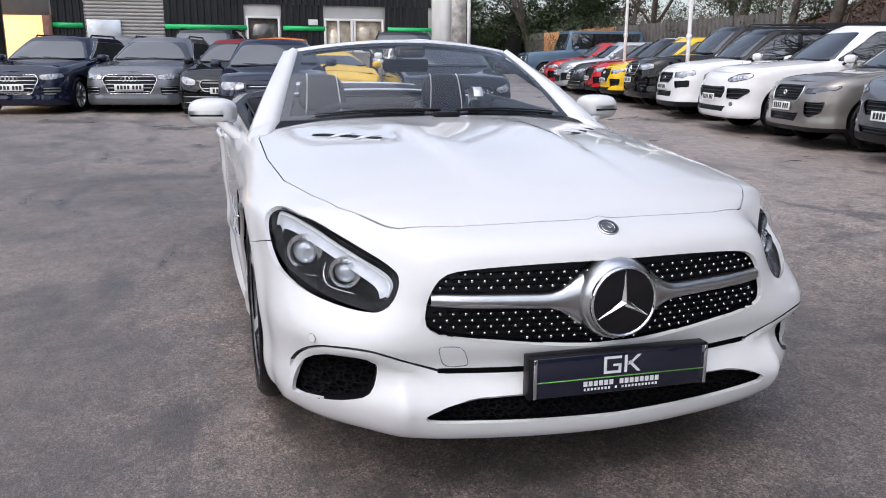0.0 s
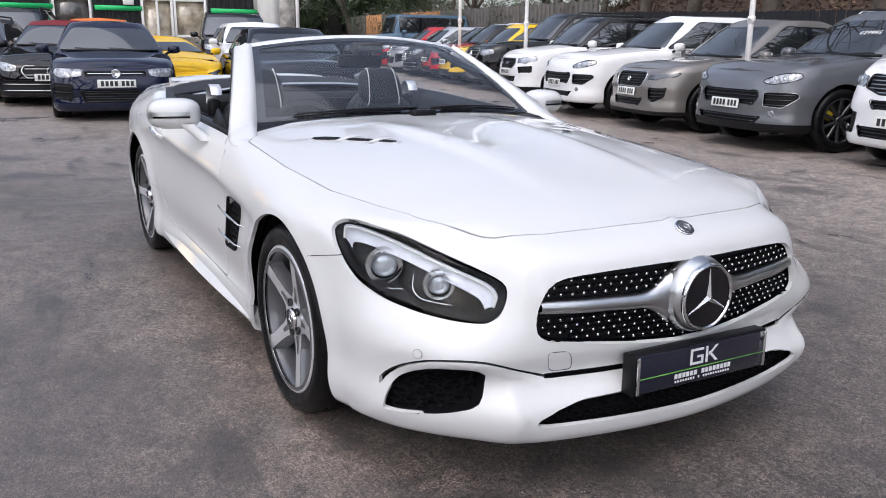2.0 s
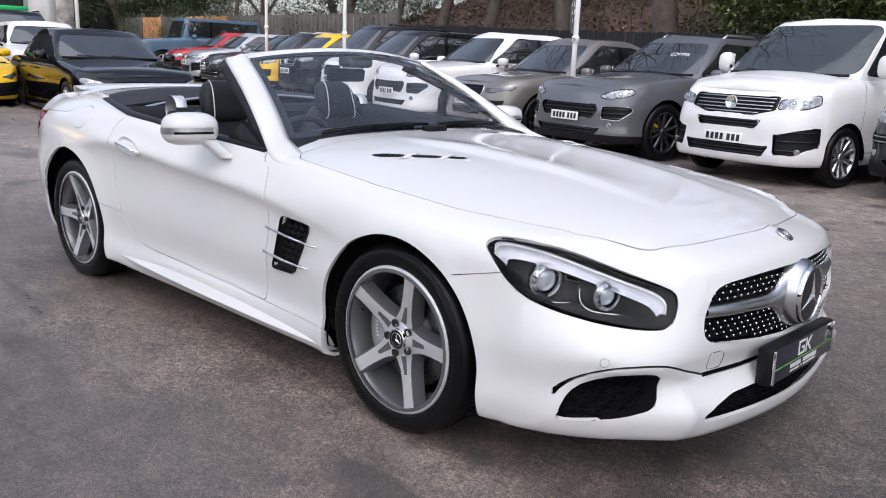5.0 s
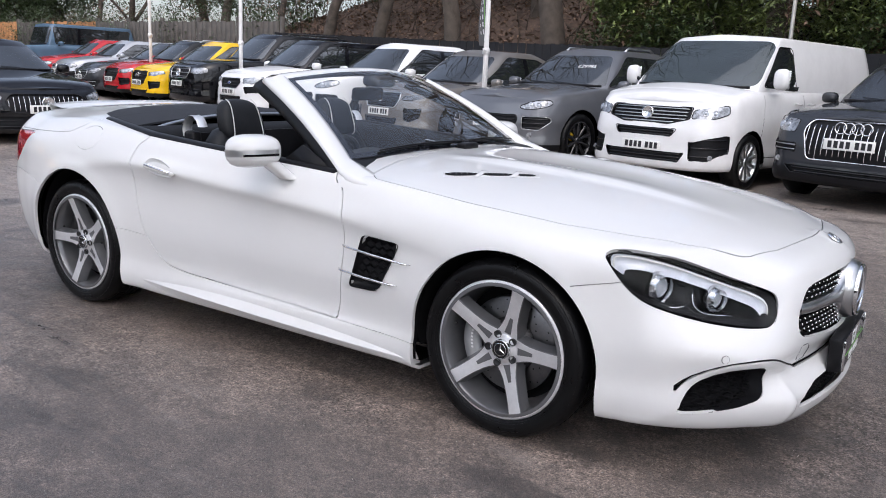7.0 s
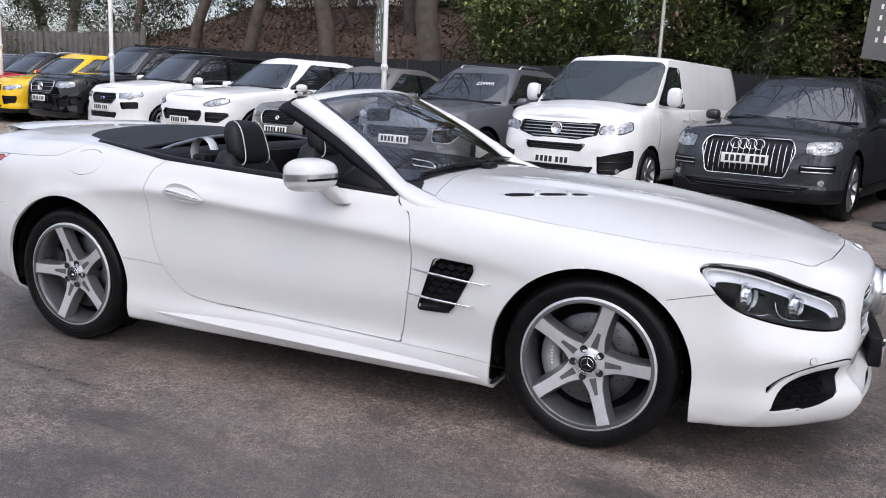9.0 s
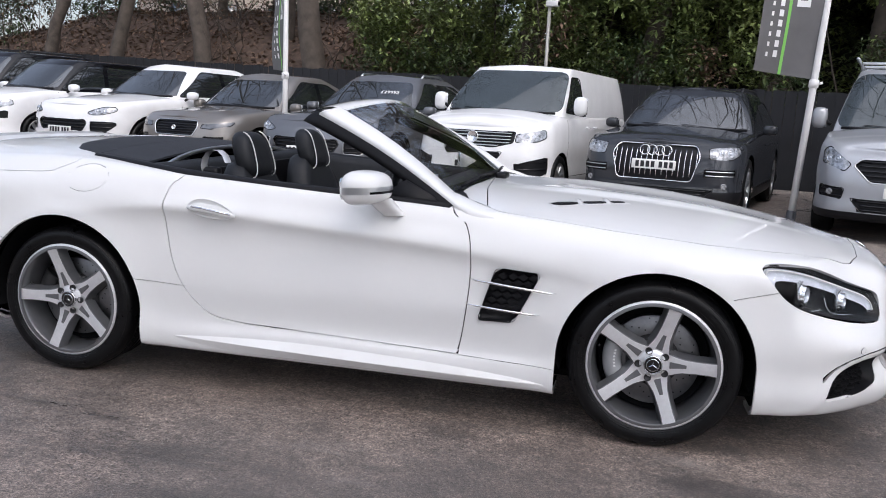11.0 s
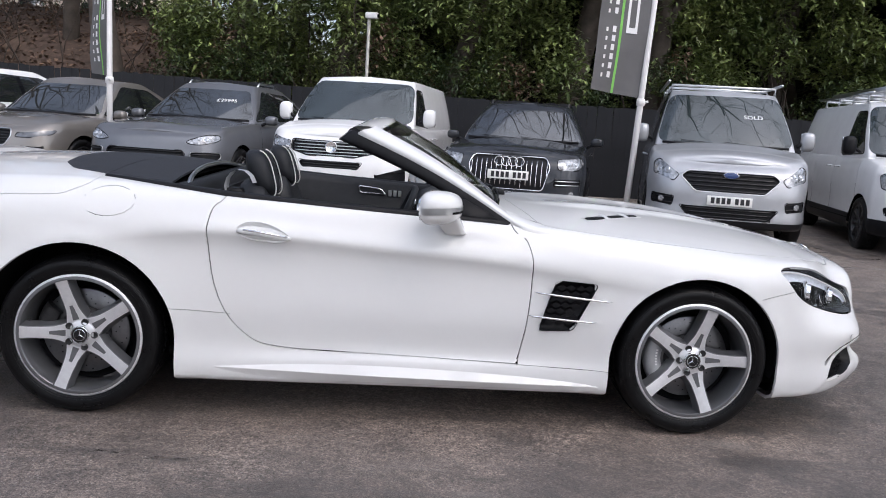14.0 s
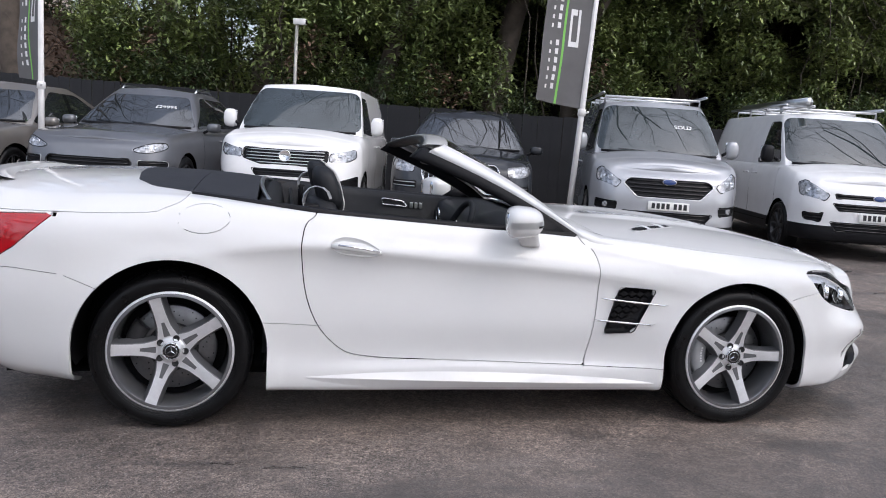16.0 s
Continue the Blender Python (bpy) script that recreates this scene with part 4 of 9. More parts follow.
# ---------------------------------------------------------------- wheels
def wheel(hx, side, turn, width, radius):
    w = part("wheel", lathe(bmesh.new(), [(0.235, -0.008), (0.247, -0.008), (0.2545, -0.003), (0.257, 0.001), (0.2565, 0.004), (0.250, 0.005), (0.243, 0.004), (0.238, 0.010), (0.232, 0.04), (0.222, 0.10), (0.218, 0.19), (0.235, 0.20)], 72), ALLOY_GREY, hero, "grey alloy wheel with five machined spokes")
    # local y points inwards here; it is turned for the other side
    r = radius
    prof = [(0.246, 0.010), (0.262, -0.004), (0.285, -0.013), (0.305, -0.012), (0.320, 0.0), (0.328, 0.014), (r, 0.034), (r, 0.056)]
    for k in range(1, 5):
        y = 0.056 + (width - 0.11) * k / 5
        prof += [(r, y - 0.004), (r - 0.007, y - 0.0035), (r - 0.007, y + 0.0035), (r, y + 0.004)]
    prof += [(r, width - 0.05), (0.320, width - 0.02), (0.27, width - 0.01)]
    part("tyre", lathe(bmesh.new(), prof, 96), RUBBER, w, "black low-profile tyre")
    # tread blocks round the shoulder
    b = bmesh.new()
    for k in range(72):
        a = k * math.tau / 72
        box(b, -0.0110, 0.0110, 0.012, 0.060, r - 0.010, r + 0.0022, 0, pose(0, 0, 0, 0, math.degrees(a), 0) @ pose(0, 0, 0, -9, 0, 16))
        box(b, -0.0095, 0.0095, 0.075, 0.120, r - 0.008, r + 0.0010, 0, pose(0, 0, 0, 0, math.degrees(a) + 2.5, 0) @ pose(0, 0, 0, 0, 0, -20))
    part("tread", b, RUBBER, w, smooth=False)
    # raised rings and plain raised bars on the sidewall
    for rr in (0.2665, 0.2735, 0.313):
        b = bmesh.new()
        yy = float(np.interp(rr, [0.262, 0.285, 0.305, 0.320], [-0.004, -0.013, -0.012, 0.0]))
        tube(b, [(rr * math.cos(q), yy, rr * math.sin(q)) for q in np.linspace(0, math.tau, 72, endpoint=False)], 0.0016, 4, closed=True)
        part("sidewall_ring", b, RUBBER, w)
    for start, count in ((40, 9), (160, 7), (255, 8)):
        b = bmesh.new()
        rows = []
        for q in np.linspace(0, 1, count * 2):
            a = math.radians(start + q * count * 2.6)
            rows.append([(rr * math.sin(a), yy, rr * math.cos(a)) for rr, yy in ((0.284, -0.011), (0.286, -0.0148), (0.300, -0.0142), (0.302, -0.011))])
        sheet(b, rows)
        part("sidewall_marking", b, RUBBER, w, "raised plain marking on the tyre", smooth=False)
    b = bmesh.new()
    lathe(b, [(0.2566, 0.0008), (0.2578, -0.0022), (0.2555, -0.0045), (0.2495, -0.0075), (0.2455, -0.0068), (0.2445, -0.002)], 72)
    part("rim_lip", b, MACHINED, w, "bright machined rim lip")
    for k in range(5):
        a = turn + 72 * k
        spin = pose(0, 0, 0, 0, a, 0)
        # spoke: a tapered blade with sloping flanks, z outwards
        b = bmesh.new()
        rows = []
        for z, half, y in ((0.040, 0.047, 0.028), (0.058, 0.045, 0.027), (0.072, 0.040, 0.026), (0.088, 0.0345, 0.024), (0.11, 0.029, 0.021), (0.16, 0.0255, 0.012), (0.205, 0.0255, 0.004), (0.238, 0.028, -0.002), (0.247, 0.033, -0.004)):
            rows.append([(-half - 0.013, y + 0.045, z), (-half - 0.004, y + 0.014, z), (-half, y + 0.001, z), (-half * 0.92, y, z), (half * 0.92, y, z), (half, y + 0.001, z), (half + 0.004, y + 0.014, z), (half + 0.013, y + 0.045, z)])
        sheet(b, rows)
        bmesh.ops.transform(b, matrix=spin, verts=b.verts[:])
        spoke = part("spoke", b, ALLOY_GREY, w, "grey spoke with a machined face", smooth=False)
        b = bmesh.new()
        rows = []
        for z, half, y in ((0.042, 0.044, 0.0272), (0.058, 0.042, 0.0264), (0.072, 0.037, 0.0254), (0.088, 0.0315, 0.0236), (0.11, 0.0262, 0.0206), (0.16, 0.0230, 0.0116), (0.205, 0.0228, 0.0036), (0.238, 0.025, -0.0024), (0.2465, 0.029, -0.0044)):
            rows.append([(-half, y, z), (-half * 0.33, y - 0.0008, z), (half * 0.33, y - 0.0008, z), (half, y, z)])
        sheet(b, rows)
        bmesh.ops.transform(b, matrix=spin, verts=b.verts[:])
        part("spoke_face", b, MACHINED, spoke, "machined silver spoke face", smooth=False)
        b = bmesh.new()
        rows = []
        for z in np.linspace(0.062, 0.125, 6):
            y = float(np.interp(z, [0.058, 0.072, 0.088, 0.11, 0.16], [0.0264, 0.0254, 0.0236, 0.0206, 0.0116])) - 0.0022
            e = 0.0135 - 0.007 * (z - 0.062) / 0.063
            rows.append([(-e, y, z), (e, y, z)])
        sheet(b, rows)
        bmesh.ops.transform(b, matrix=spin, verts=b.verts[:])
        part("spoke_slot", b, ALLOY_GREY, spoke, smooth=False)
        b = bmesh.new()
        lathe(b, [(0.014, 0.014), (0.014, 0.022), (0.011, 0.024), (0.0, 0.024)], 12)
        bmesh.ops.transform(b, matrix=pose(0, 0, 0, 0, a + 36, 0) @ pose(0, 0, 0.056, 0, 0, 0), verts=b.verts[:])
        part("wheel_bolt", b, DARK_METAL, w)
    b = bmesh.new()
    lathe(b, [(0.075, 0.06), (0.070, 0.030), (0.045, 0.022), (0.036, 0.020)], 40)
    part("hub", b, MACHINED, w, "bright hub centre")
    b = bmesh.new()
    lathe(b, [(0.037, 0.03), (0.037, 0.009), (0.0345, 0.006), (0.0325, 0.007)], 36)
    cap = part("hub_cap", b, CHROME, w, "chrome-ringed hub cap")
    part("hub_disc", lathe(bmesh.new(), [(0.033, 0.008), (0.0, 0.0065)], 32), GLOSS_BLACK, cap)
    st = three_point_star(bmesh.new(), 0.022, 0.004, 0.18)
    bmesh.ops.transform(st, matrix=pose(0, 0.007, 0, 0, 0, -90), verts=st.verts[:])
    part("hub_star", st, CHROME, cap, smooth=False)
    ring = lathe(bmesh.new(), [(0.0245, 0.0078), (0.0245, 0.0062), (0.0225, 0.0062)], 32)
    part("hub_ring", ring, CHROME, cap)
    # brake behind the spokes
    b = bmesh.new()
    lathe(b, [(0.10, 0.085), (0.178, 0.085), (0.180, 0.087), (0.180, 0.112), (0.10, 0.112)], 56)
    disc = part("brake_disc", b, DISC_STEEL, w, "steel brake disc")
    b = bmesh.new()
    for k in range(40):
        rr = (0.122, 0.138, 0.153, 0.167)[k % 4]
        a = k * math.tau / 40
        bmesh.ops.create_circle(b, cap_ends=True, segments=6, radius=0.0032, matrix=Matrix.Translation((rr * math.cos(a), 0.0845, rr * math.sin(a))) @ pose(0, 0, 0, 90, 0, 0))
    part("drilling", b, BLACK_GAP, disc)
    part("disc_bell", lathe(bmesh.new(), [(0.02, 0.055), (0.09, 0.06), (0.105, 0.086)], 32), DARK_METAL, w)
    part("back_plate", lathe(bmesh.new(), [(0.02, 0.135), (0.205, 0.135), (0.215, 0.12)], 40), BLACK_GAP, w)
    b = bmesh.new()
    arc = np.linspace(math.radians(150), math.radians(212), 12) if hx == HUB_F else np.linspace(math.radians(140), math.radians(192), 10)
    rows = []
    for a in arc:
        rows.append([(rr * math.cos(a), y, rr * math.sin(a)) for rr, y in ((0.120, 0.075), (0.125, 0.060), (0.155, 0.052), (0.185, 0.056), (0.194, 0.07), (0.194, 0.10))])
    vs = sheet(b, rows)
    b.faces.new(vs[0])
    b.faces.new(vs[-1][::-1])
    cal = part("caliper", b, CALIPER if hx == HUB_F else DARK_METAL, w, "grey brake caliper")
    b = bmesh.new()
    for k in range(6):
        a = math.radians(168 + k * 5)
        box(b, -0.004, 0.004, 0.0505, 0.0525, -0.0035, 0.0035, 0, pose(0.148 * math.cos(a), 0, 0.148 * math.sin(a), 0, 0, 0))
    if hx == HUB_F:
        part("caliper_bars", b, WHITE_MARK, cal, smooth=False)
    b = bmesh.new()
    bmesh.ops.create_uvsphere(b, u_segments=8, v_segments=6, radius=0.006, matrix=Matrix.Translation((-0.21, 0.035, 0.05)))
    part("valve", b, DARK_METAL, w)
    if side < 0:
        w.matrix_basis = pose(hx, -0.905, radius)
    else:
        w.matrix_basis = pose(hx, 0.905, radius, 0, 0, 180)
    return w


for hx, turn, width, radius in ((HUB_F, 16, 0.255, 0.333), (HUB_R, -17, 0.285, 0.331)):
    for side in (-1, 1):
        wheel(hx, side, turn, width, radius)
        # wheel house
        b = bmesh.new()
        r = (ARCH_F if hx == HUB_F else ARCH_R) + 0.005
        rows = []
        for a in np.linspace(-0.35, math.pi + 0.35, 25):
            rows.append([(hx + r * math.cos(a), side * y, 0.333 + r * math.sin(a) if math.sin(a) > 0 else 0.333 + r * 0.5 * a if a < 1 else 0.333 - (a - math.pi) * r * 0.5) for y in (0.885, 0.80, 0.58)])
        vs = sheet(b, rows)
        part("wheel_house", b, BLACK_GAP, hero)
        b = bmesh.new()
        prism(b, [(hx + r * math.cos(a), 0.333 + r * math.sin(a)) for a in np.linspace(-0.3, math.pi + 0.3, 24)], side * 0.575, side * 0.58)
        part("wheel_house", b, BLACK_GAP, hero)
# side skirts: a long lens-shaped blade below the doors
for s in (-1, 1):
    b = bmesh.new()
    rows = []
    for u in np.linspace(0, 1, 41):
        x = -2.175 + 1.785 * u
        w = min(max((x + 2.09) / 1.63, 0), 1)
        k = math.sin(math.pi * w) ** 0.7 if 0 < w < 1 else 0.0
        edge = 0.234 - 0.026 * u
        top = edge + 0.004 + 0.036 * k
        rows.append([(x, s * 0.890, top + 0.045), (x, s * (0.9165 + 0.002 * k), top), (x, s * (0.9205 + 0.024 * k), edge), (x, s * (0.9205 + 0.022 * k), edge - 0.004), (x, s * (0.912 + 0.004 * k), 0.186), (x, s * 0.905, 0.178), (x, s * 0.84, 0.172)])
    vs = sheet(b, rows)
    b.faces.new(vs[-1])
    part("side_skirt", b, WHITE_PAINT, hero, "white side skirt blade", smooth=False)
# flat floor under the car
b = bmesh.new()
box(b, -3.3, 0.75, -0.62, 0.62, 0.16, 0.19)
part("floor_pan", b, BLACK_GAP, hero)


# ---------------------------------------------------------------- windscreen and frame
def top_z(x, y):
    q = np.linspace(3, 7, 200)
    ex = smooth_rows(OUT_X, q)
    k = int(np.argmin(np.abs(ex - x)))
    ey = float(smooth_rows(OUT_Y, q, odd=True)[k] + smooth_rows(RING_D[-1], q)[k])
    ez = float(smooth_rows(RING_Z[-1], q)[k])
    return float(top_height(x, y, ey, ez))


def screen_point(u, v):
    """u from -1 to 1 across, v from 0 at the scuttle to 1 at the top."""
    base = Vector((-0.80 - 0.075 * u * u, 0.715 * u, 0.945 - 0.022 * u * u))
    top = Vector((-1.335 - 0.075 * u * u, 0.56 * u, 1.288 - 0.048 * u * u))
    p = base.lerp(top, v)
    bow = 0.020 * math.sin(math.pi * v)
    return p + Vector((0.55 * bow, 0, 0.83 * bow))


b = bmesh.new()
sheet(b, [[screen_point(u, v) for u in np.linspace(-1, 1, 25)] for v in np.linspace(0, 1, 11)])
glass = part("windscreen", b, GLASS, hero, "clear laminated windscreen")
glass.visible_shadow = False
b = bmesh.new()
for s in (-1, 1):
    sheet(b, [[screen_point(s * (0.945 + 0.055 * k), v) + Vector((-0.002, 0, -0.003)) for k in (0, 1)] for v in np.linspace(0, 1, 11)])
sheet(b, [[screen_point(u, v) + Vector((-0.002, 0, -0.003)) for u in np.linspace(-1, 1, 25)] for v in (0.95, 1.0)])
sheet(b, [[screen_point(u, v) + Vector((-0.002, 0, -0.003)) for u in np.linspace(-1, 1, 25)] for v in (0.0, 0.05)])
part("screen_border", b, GLOSS_BLACK, glass, "black printed glass border")
# frame: white pillars and header in one sweep
for s in (-1, 1):
    b = bmesh.new()
    rows = []
    # the foot flows forward on to the wing
    for k in np.linspace(0, 1, 7)[:-1]:
        e = k * k * (3 - 2 * k)
        i = Vector((-0.690, s * 0.775, top_z(-0.690, 0.775) + 0.001)).lerp(screen_point(s * 1.0, 0) + Vector((0.004, 0, 0.002)), k)
        o = Vector((-0.655, s * 0.866, 0.850)).lerp(Vector((-0.800, s * 0.862, 0.878)), k) + Vector((0, s * 0.008 * math.sin(math.pi * k), 0))
        mid = (i + o) / 2 + Vector((0.25, s * 0.62, 0.55)) * (0.006 + 0.013 * e)
        q1, q2 = i.lerp(mid, 0.55) + Vector((0.006, 0, 0.012)) * (0.1 + 0.9 * e), o.lerp(mid, 0.5) + Vector((0, s * 0.010, 0.004)) * (0.1 + 0.9 * e)
        rows.append([i + Vector((0, 0, -0.02)), i, q1, mid, q2, o, o + Vector((-0.005, -s * 0.006, -0.03))])
    for t in np.linspace(0, 1, 15):
        i = screen_point(s * 1.0, t) + Vector((0.004, 0, 0.002))
        o = Vector((-0.800, s * 0.862, 0.878)).lerp(Vector((-1.495, s * 0.628, 1.222)), t) + Vector((0.55, 0, 0.83)) * 0.022 * math.sin(math.pi * t)
        mid = (i + o) / 2 + Vector((0.25, s * 0.62, 0.55)) * (0.019 - 0.003 * t)
        q1, q2 = i.lerp(mid, 0.55) + Vector((0.006, 0, 0.012)), o.lerp(mid, 0.5) + Vector((0, s * 0.010, 0.004))
        rows.append([i + Vector((0, 0, -0.02)), i, q1, mid, q2, o, o + Vector((-0.01, -s * 0.02, -0.02))])
    sheet(b, rows)
    part("windscreen_pillar", b, WHITE_PAINT, hero, "white windscreen pillar")
    # seal below the pillar
    b = bmesh.new()
    rows = []
    for t in np.linspace(0, 1, 13):
        o = Vector((-0.835, s * 0.850, 0.882)).lerp(Vector((-1.535, s * 0.618, 1.218)), t) + Vector((0.55, 0, 0.83)) * 0.020 * math.sin(math.pi * t)
        k = 0.6 + 0.25 * t
        rows.append([o + Vector((0.02, -s * 0.01, 0.012)), o + Vector((-0.016 * k, s * 0.004, -0.012 * k)), o + Vector((-0.028 * k, s * 0.002, -0.030 * k)), o + Vector((-0.050 * k, -s * 0.008, -0.040 * k)), o + Vector((-0.055 * k, -s * 0.045, -0.035 * k)), o + Vector((0.0, -s * 0.06, 0.012))])
    vs = sheet(b, rows)
    b.faces.new(vs[-1])
    part("pillar_seal", b, BLACK_PLASTIC, hero, "black rubber seal and inner pillar trim")
    # triangle behind the mirror
    b = bmesh.new()
    prism(b, [(-0.86, 0.878), (-1.145, 0.895), (-1.125, 0.912), (-1.03, 0.975), (-0.93, 0.925)], s * 0.832, s * 0.842)
    part("quarter_trim", b, BLACK_PLASTIC, hero, "black triangle at the mirror")
b = bmesh.new()
rows = []
for u in np.linspace(-1.0, 1.0, 31):
    e = abs(u) ** 3
    g = screen_point(u, 1.0)
    rows.append([g + Vector((0.006, 0, -0.006)), g + Vector((-0.010, 0, 0.006)), g + Vector((-0.045, 0, 0.010)), g + Vector((-0.090, 0, 0.008)), g + Vector((-0.115, 0, 0.000)), g + Vector((-0.115, 0, -0.006)), g + Vector((-0.02, 0, -0.022))])
vs = sheet(b, rows)
part("windscreen_header", b, WHITE_PAINT, hero, "white windscreen header")
b = bmesh.new()
rows = []
for u in np.linspace(-1.01, 1.01, 25):
    g = screen_point(u, 1.0)
    rows.append([g + Vector((-0.105, 0, 0.002)), g + Vector((-0.122, 0, -0.004)), g + Vector((-0.134, 0, -0.016)), g + Vector((-0.130, 0, -0.030)), g + Vector((-0.09, 0, -0.036)), g + Vector((-0.02, 0, -0.026))])
vs = sheet(b, rows)
b.faces.new(vs[0][::-1])
b.faces.new(vs[-1])
part("header_trim", b, BLACK_PLASTIC, hero, "black header trim with roof latches")
# inner mirror and sensor housing
b = bmesh.new()
box(b, -1.36, -1.25, -0.075, 0.075, 1.205, 1.262, 0.02)
part("sensor_housing", b, GREY_PLASTIC, hero, "grey sensor housing at the windscreen")
b = bmesh.new()
box(b, -0.02, 0.02, -0.125, 0.125, -0.033, 0.033, 0.014, pose(-1.38, 0.0, 1.165, 0, 8, 6))
part("rear_view_mirror", b, BLACK_PLASTIC, hero, "black rear-view mirror")
# scuttle and wipers
b = bmesh.new()
sheet(b, [[(-0.70 - 0.06 * (1 - (y / 0.78) ** 2) - dx, y, z + 0.0 - 0.02 * (y / 0.78) ** 2) for y in np.linspace(-0.77, 0.77, 21)] for dx, z in ((0.01, 0.905), (0.03, 0.895), (0.10, 0.925), (0.16, 0.935))])
part("scuttle", b, BLACK_PLASTIC, hero, "black scuttle below the windscreen")
for y0, y1 in ((0.02, -0.56), (0.10, 0.62)):
    b = bmesh.new()
    pts = []
    for t in np.linspace(0, 1, 9):
        u = (y0 + (y1 - y0) * t) / 0.715
        pts.append(screen_point(u, 0.022 + 0.018 * math.sin(math.pi * t)) + Vector((0.010, 0, 0.012)))
    tube(b, pts, [0.008, 0.008, 0.0065, 0.0055, 0.005, 0.0045, 0.004, 0.0035, 0.003], 6)
    wiper = part("wiper", b, BLACK_PLASTIC, hero, "black wiper arm and blade")
    b = bmesh.new()
    tube(b, [p + Vector((-0.008, 0, -0.010)) for p in pts[1:]], 0.004, 5)
    part("wiper_blade", b, RUBBER, wiper)
b = bmesh.new()
box(b, -0.80, -0.745, -0.02, 0.10, 0.93, 0.962, 0.01)
part("wiper_pivot", b, BLACK_PLASTIC, hero)


# ---------------------------------------------------------------- bonnet vents
for s in (-1, 1):
    # a slanting strip in three dark openings, parted by thin white blades
    def strip(t, w):
        x, y = -0.470 + 0.300 * t + 0.030 * w, 0.600 - 0.225 * t + 0.045 * w
        return x, y
    b = bmesh.new()
    sheet(b, [[(strip(t, w)[0], s * strip(t, w)[1], top_z(*strip(t, w)) + 0.0022 - 0.0018 * abs(2 * w - 1) ** 4) for t in np.linspace(-0.02, 1.02, 27)] for w in np.linspace(-0.12, 1.12, 7)])
    vent = part("bonnet_vent", b, WHITE_PAINT, hero, "bonnet vent with three dark louvres")
    for t0, t1 in ((0.0, 0.36), (0.40, 0.74), (0.78, 0.98)):
        b = bmesh.new()
        rows = []
        for t in np.linspace(t0, t1, 9):
            e = min(1.0, 3.2 * min(t - t0, t1 - t) / (t1 - t0) + 0.35) * (1 - 0.35 * t)
            rows.append([(strip(t, 0.5 + e * w)[0], s * strip(t, 0.5 + e * w)[1], top_z(*strip(t, 0.5 + e * w)) + 0.0036) for w in np.linspace(-0.46, 0.46, 5)])
        sheet(b, rows)
        slot = part("vent_opening", b, BLACK_GAP, vent, "dark louvre opening")
        b = bmesh.new()
        for k in range(5):
            t = t0 + (t1 - t0) * (k + 1) / 6
            p0, p1 = strip(t, 0.2), strip(t, 0.8)
            tube(b, [(p0[0], s * p0[1], top_z(*p0) + 0.0035), (p1[0], s * p1[1], top_z(*p1) + 0.0035)], 0.0018, 4)
        part("vent_grating", b, GREY_PLASTIC, slot)
    for t in (0.38, 0.76):
        b = bmesh.new()
        rows = []
        for w in np.linspace(-0.75, 1.25, 9):
            h = 0.007 * math.sin(math.pi * (w + 0.75) / 2.0)
            x, y = strip(t + 0.02 - 0.05 * w, w)
            z = top_z(x, y) + 0.0035
            rows.append([(x - 0.011, s * (y + 0.006), z), (x - 0.004, s * (y + 0.002), z + h), (x + 0.004, s * (y - 0.002), z + h), (x + 0.011, s * (y - 0.006), z)])
        sheet(b, rows)
        part("louvre", b, WHITE_PAINT, vent)


# ---------------------------------------------------------------- mirrors and handles
def super_shape(bmx, hx, hy, hz, e=2.6, nu=24, nv=14, taper=0.0):
    rows = []
    for v in np.linspace(-math.pi / 2, math.pi / 2, nv):
        row = []
        for u in np.linspace(0, math.tau, nu, endpoint=False):
            def sp(c):
                return math.copysign(abs(c) ** (2 / e), c)
            x, y, z = sp(math.cos(v)) * sp(math.cos(u)), sp(math.cos(v)) * sp(math.sin(u)), sp(math.sin(v))
            k = 1 - taper * (x + 1) / 2
            row.append(bmx.verts.new((x * hx, y * hy * k, z * hz * k)))
        rows.append(row)
    for A, B in zip(rows[:-1], rows[1:]):
        for i in range(nu):
            bmx.faces.new((A[i], A[(i + 1) % nu], B[(i + 1) % nu], B[i]))
    return bmx


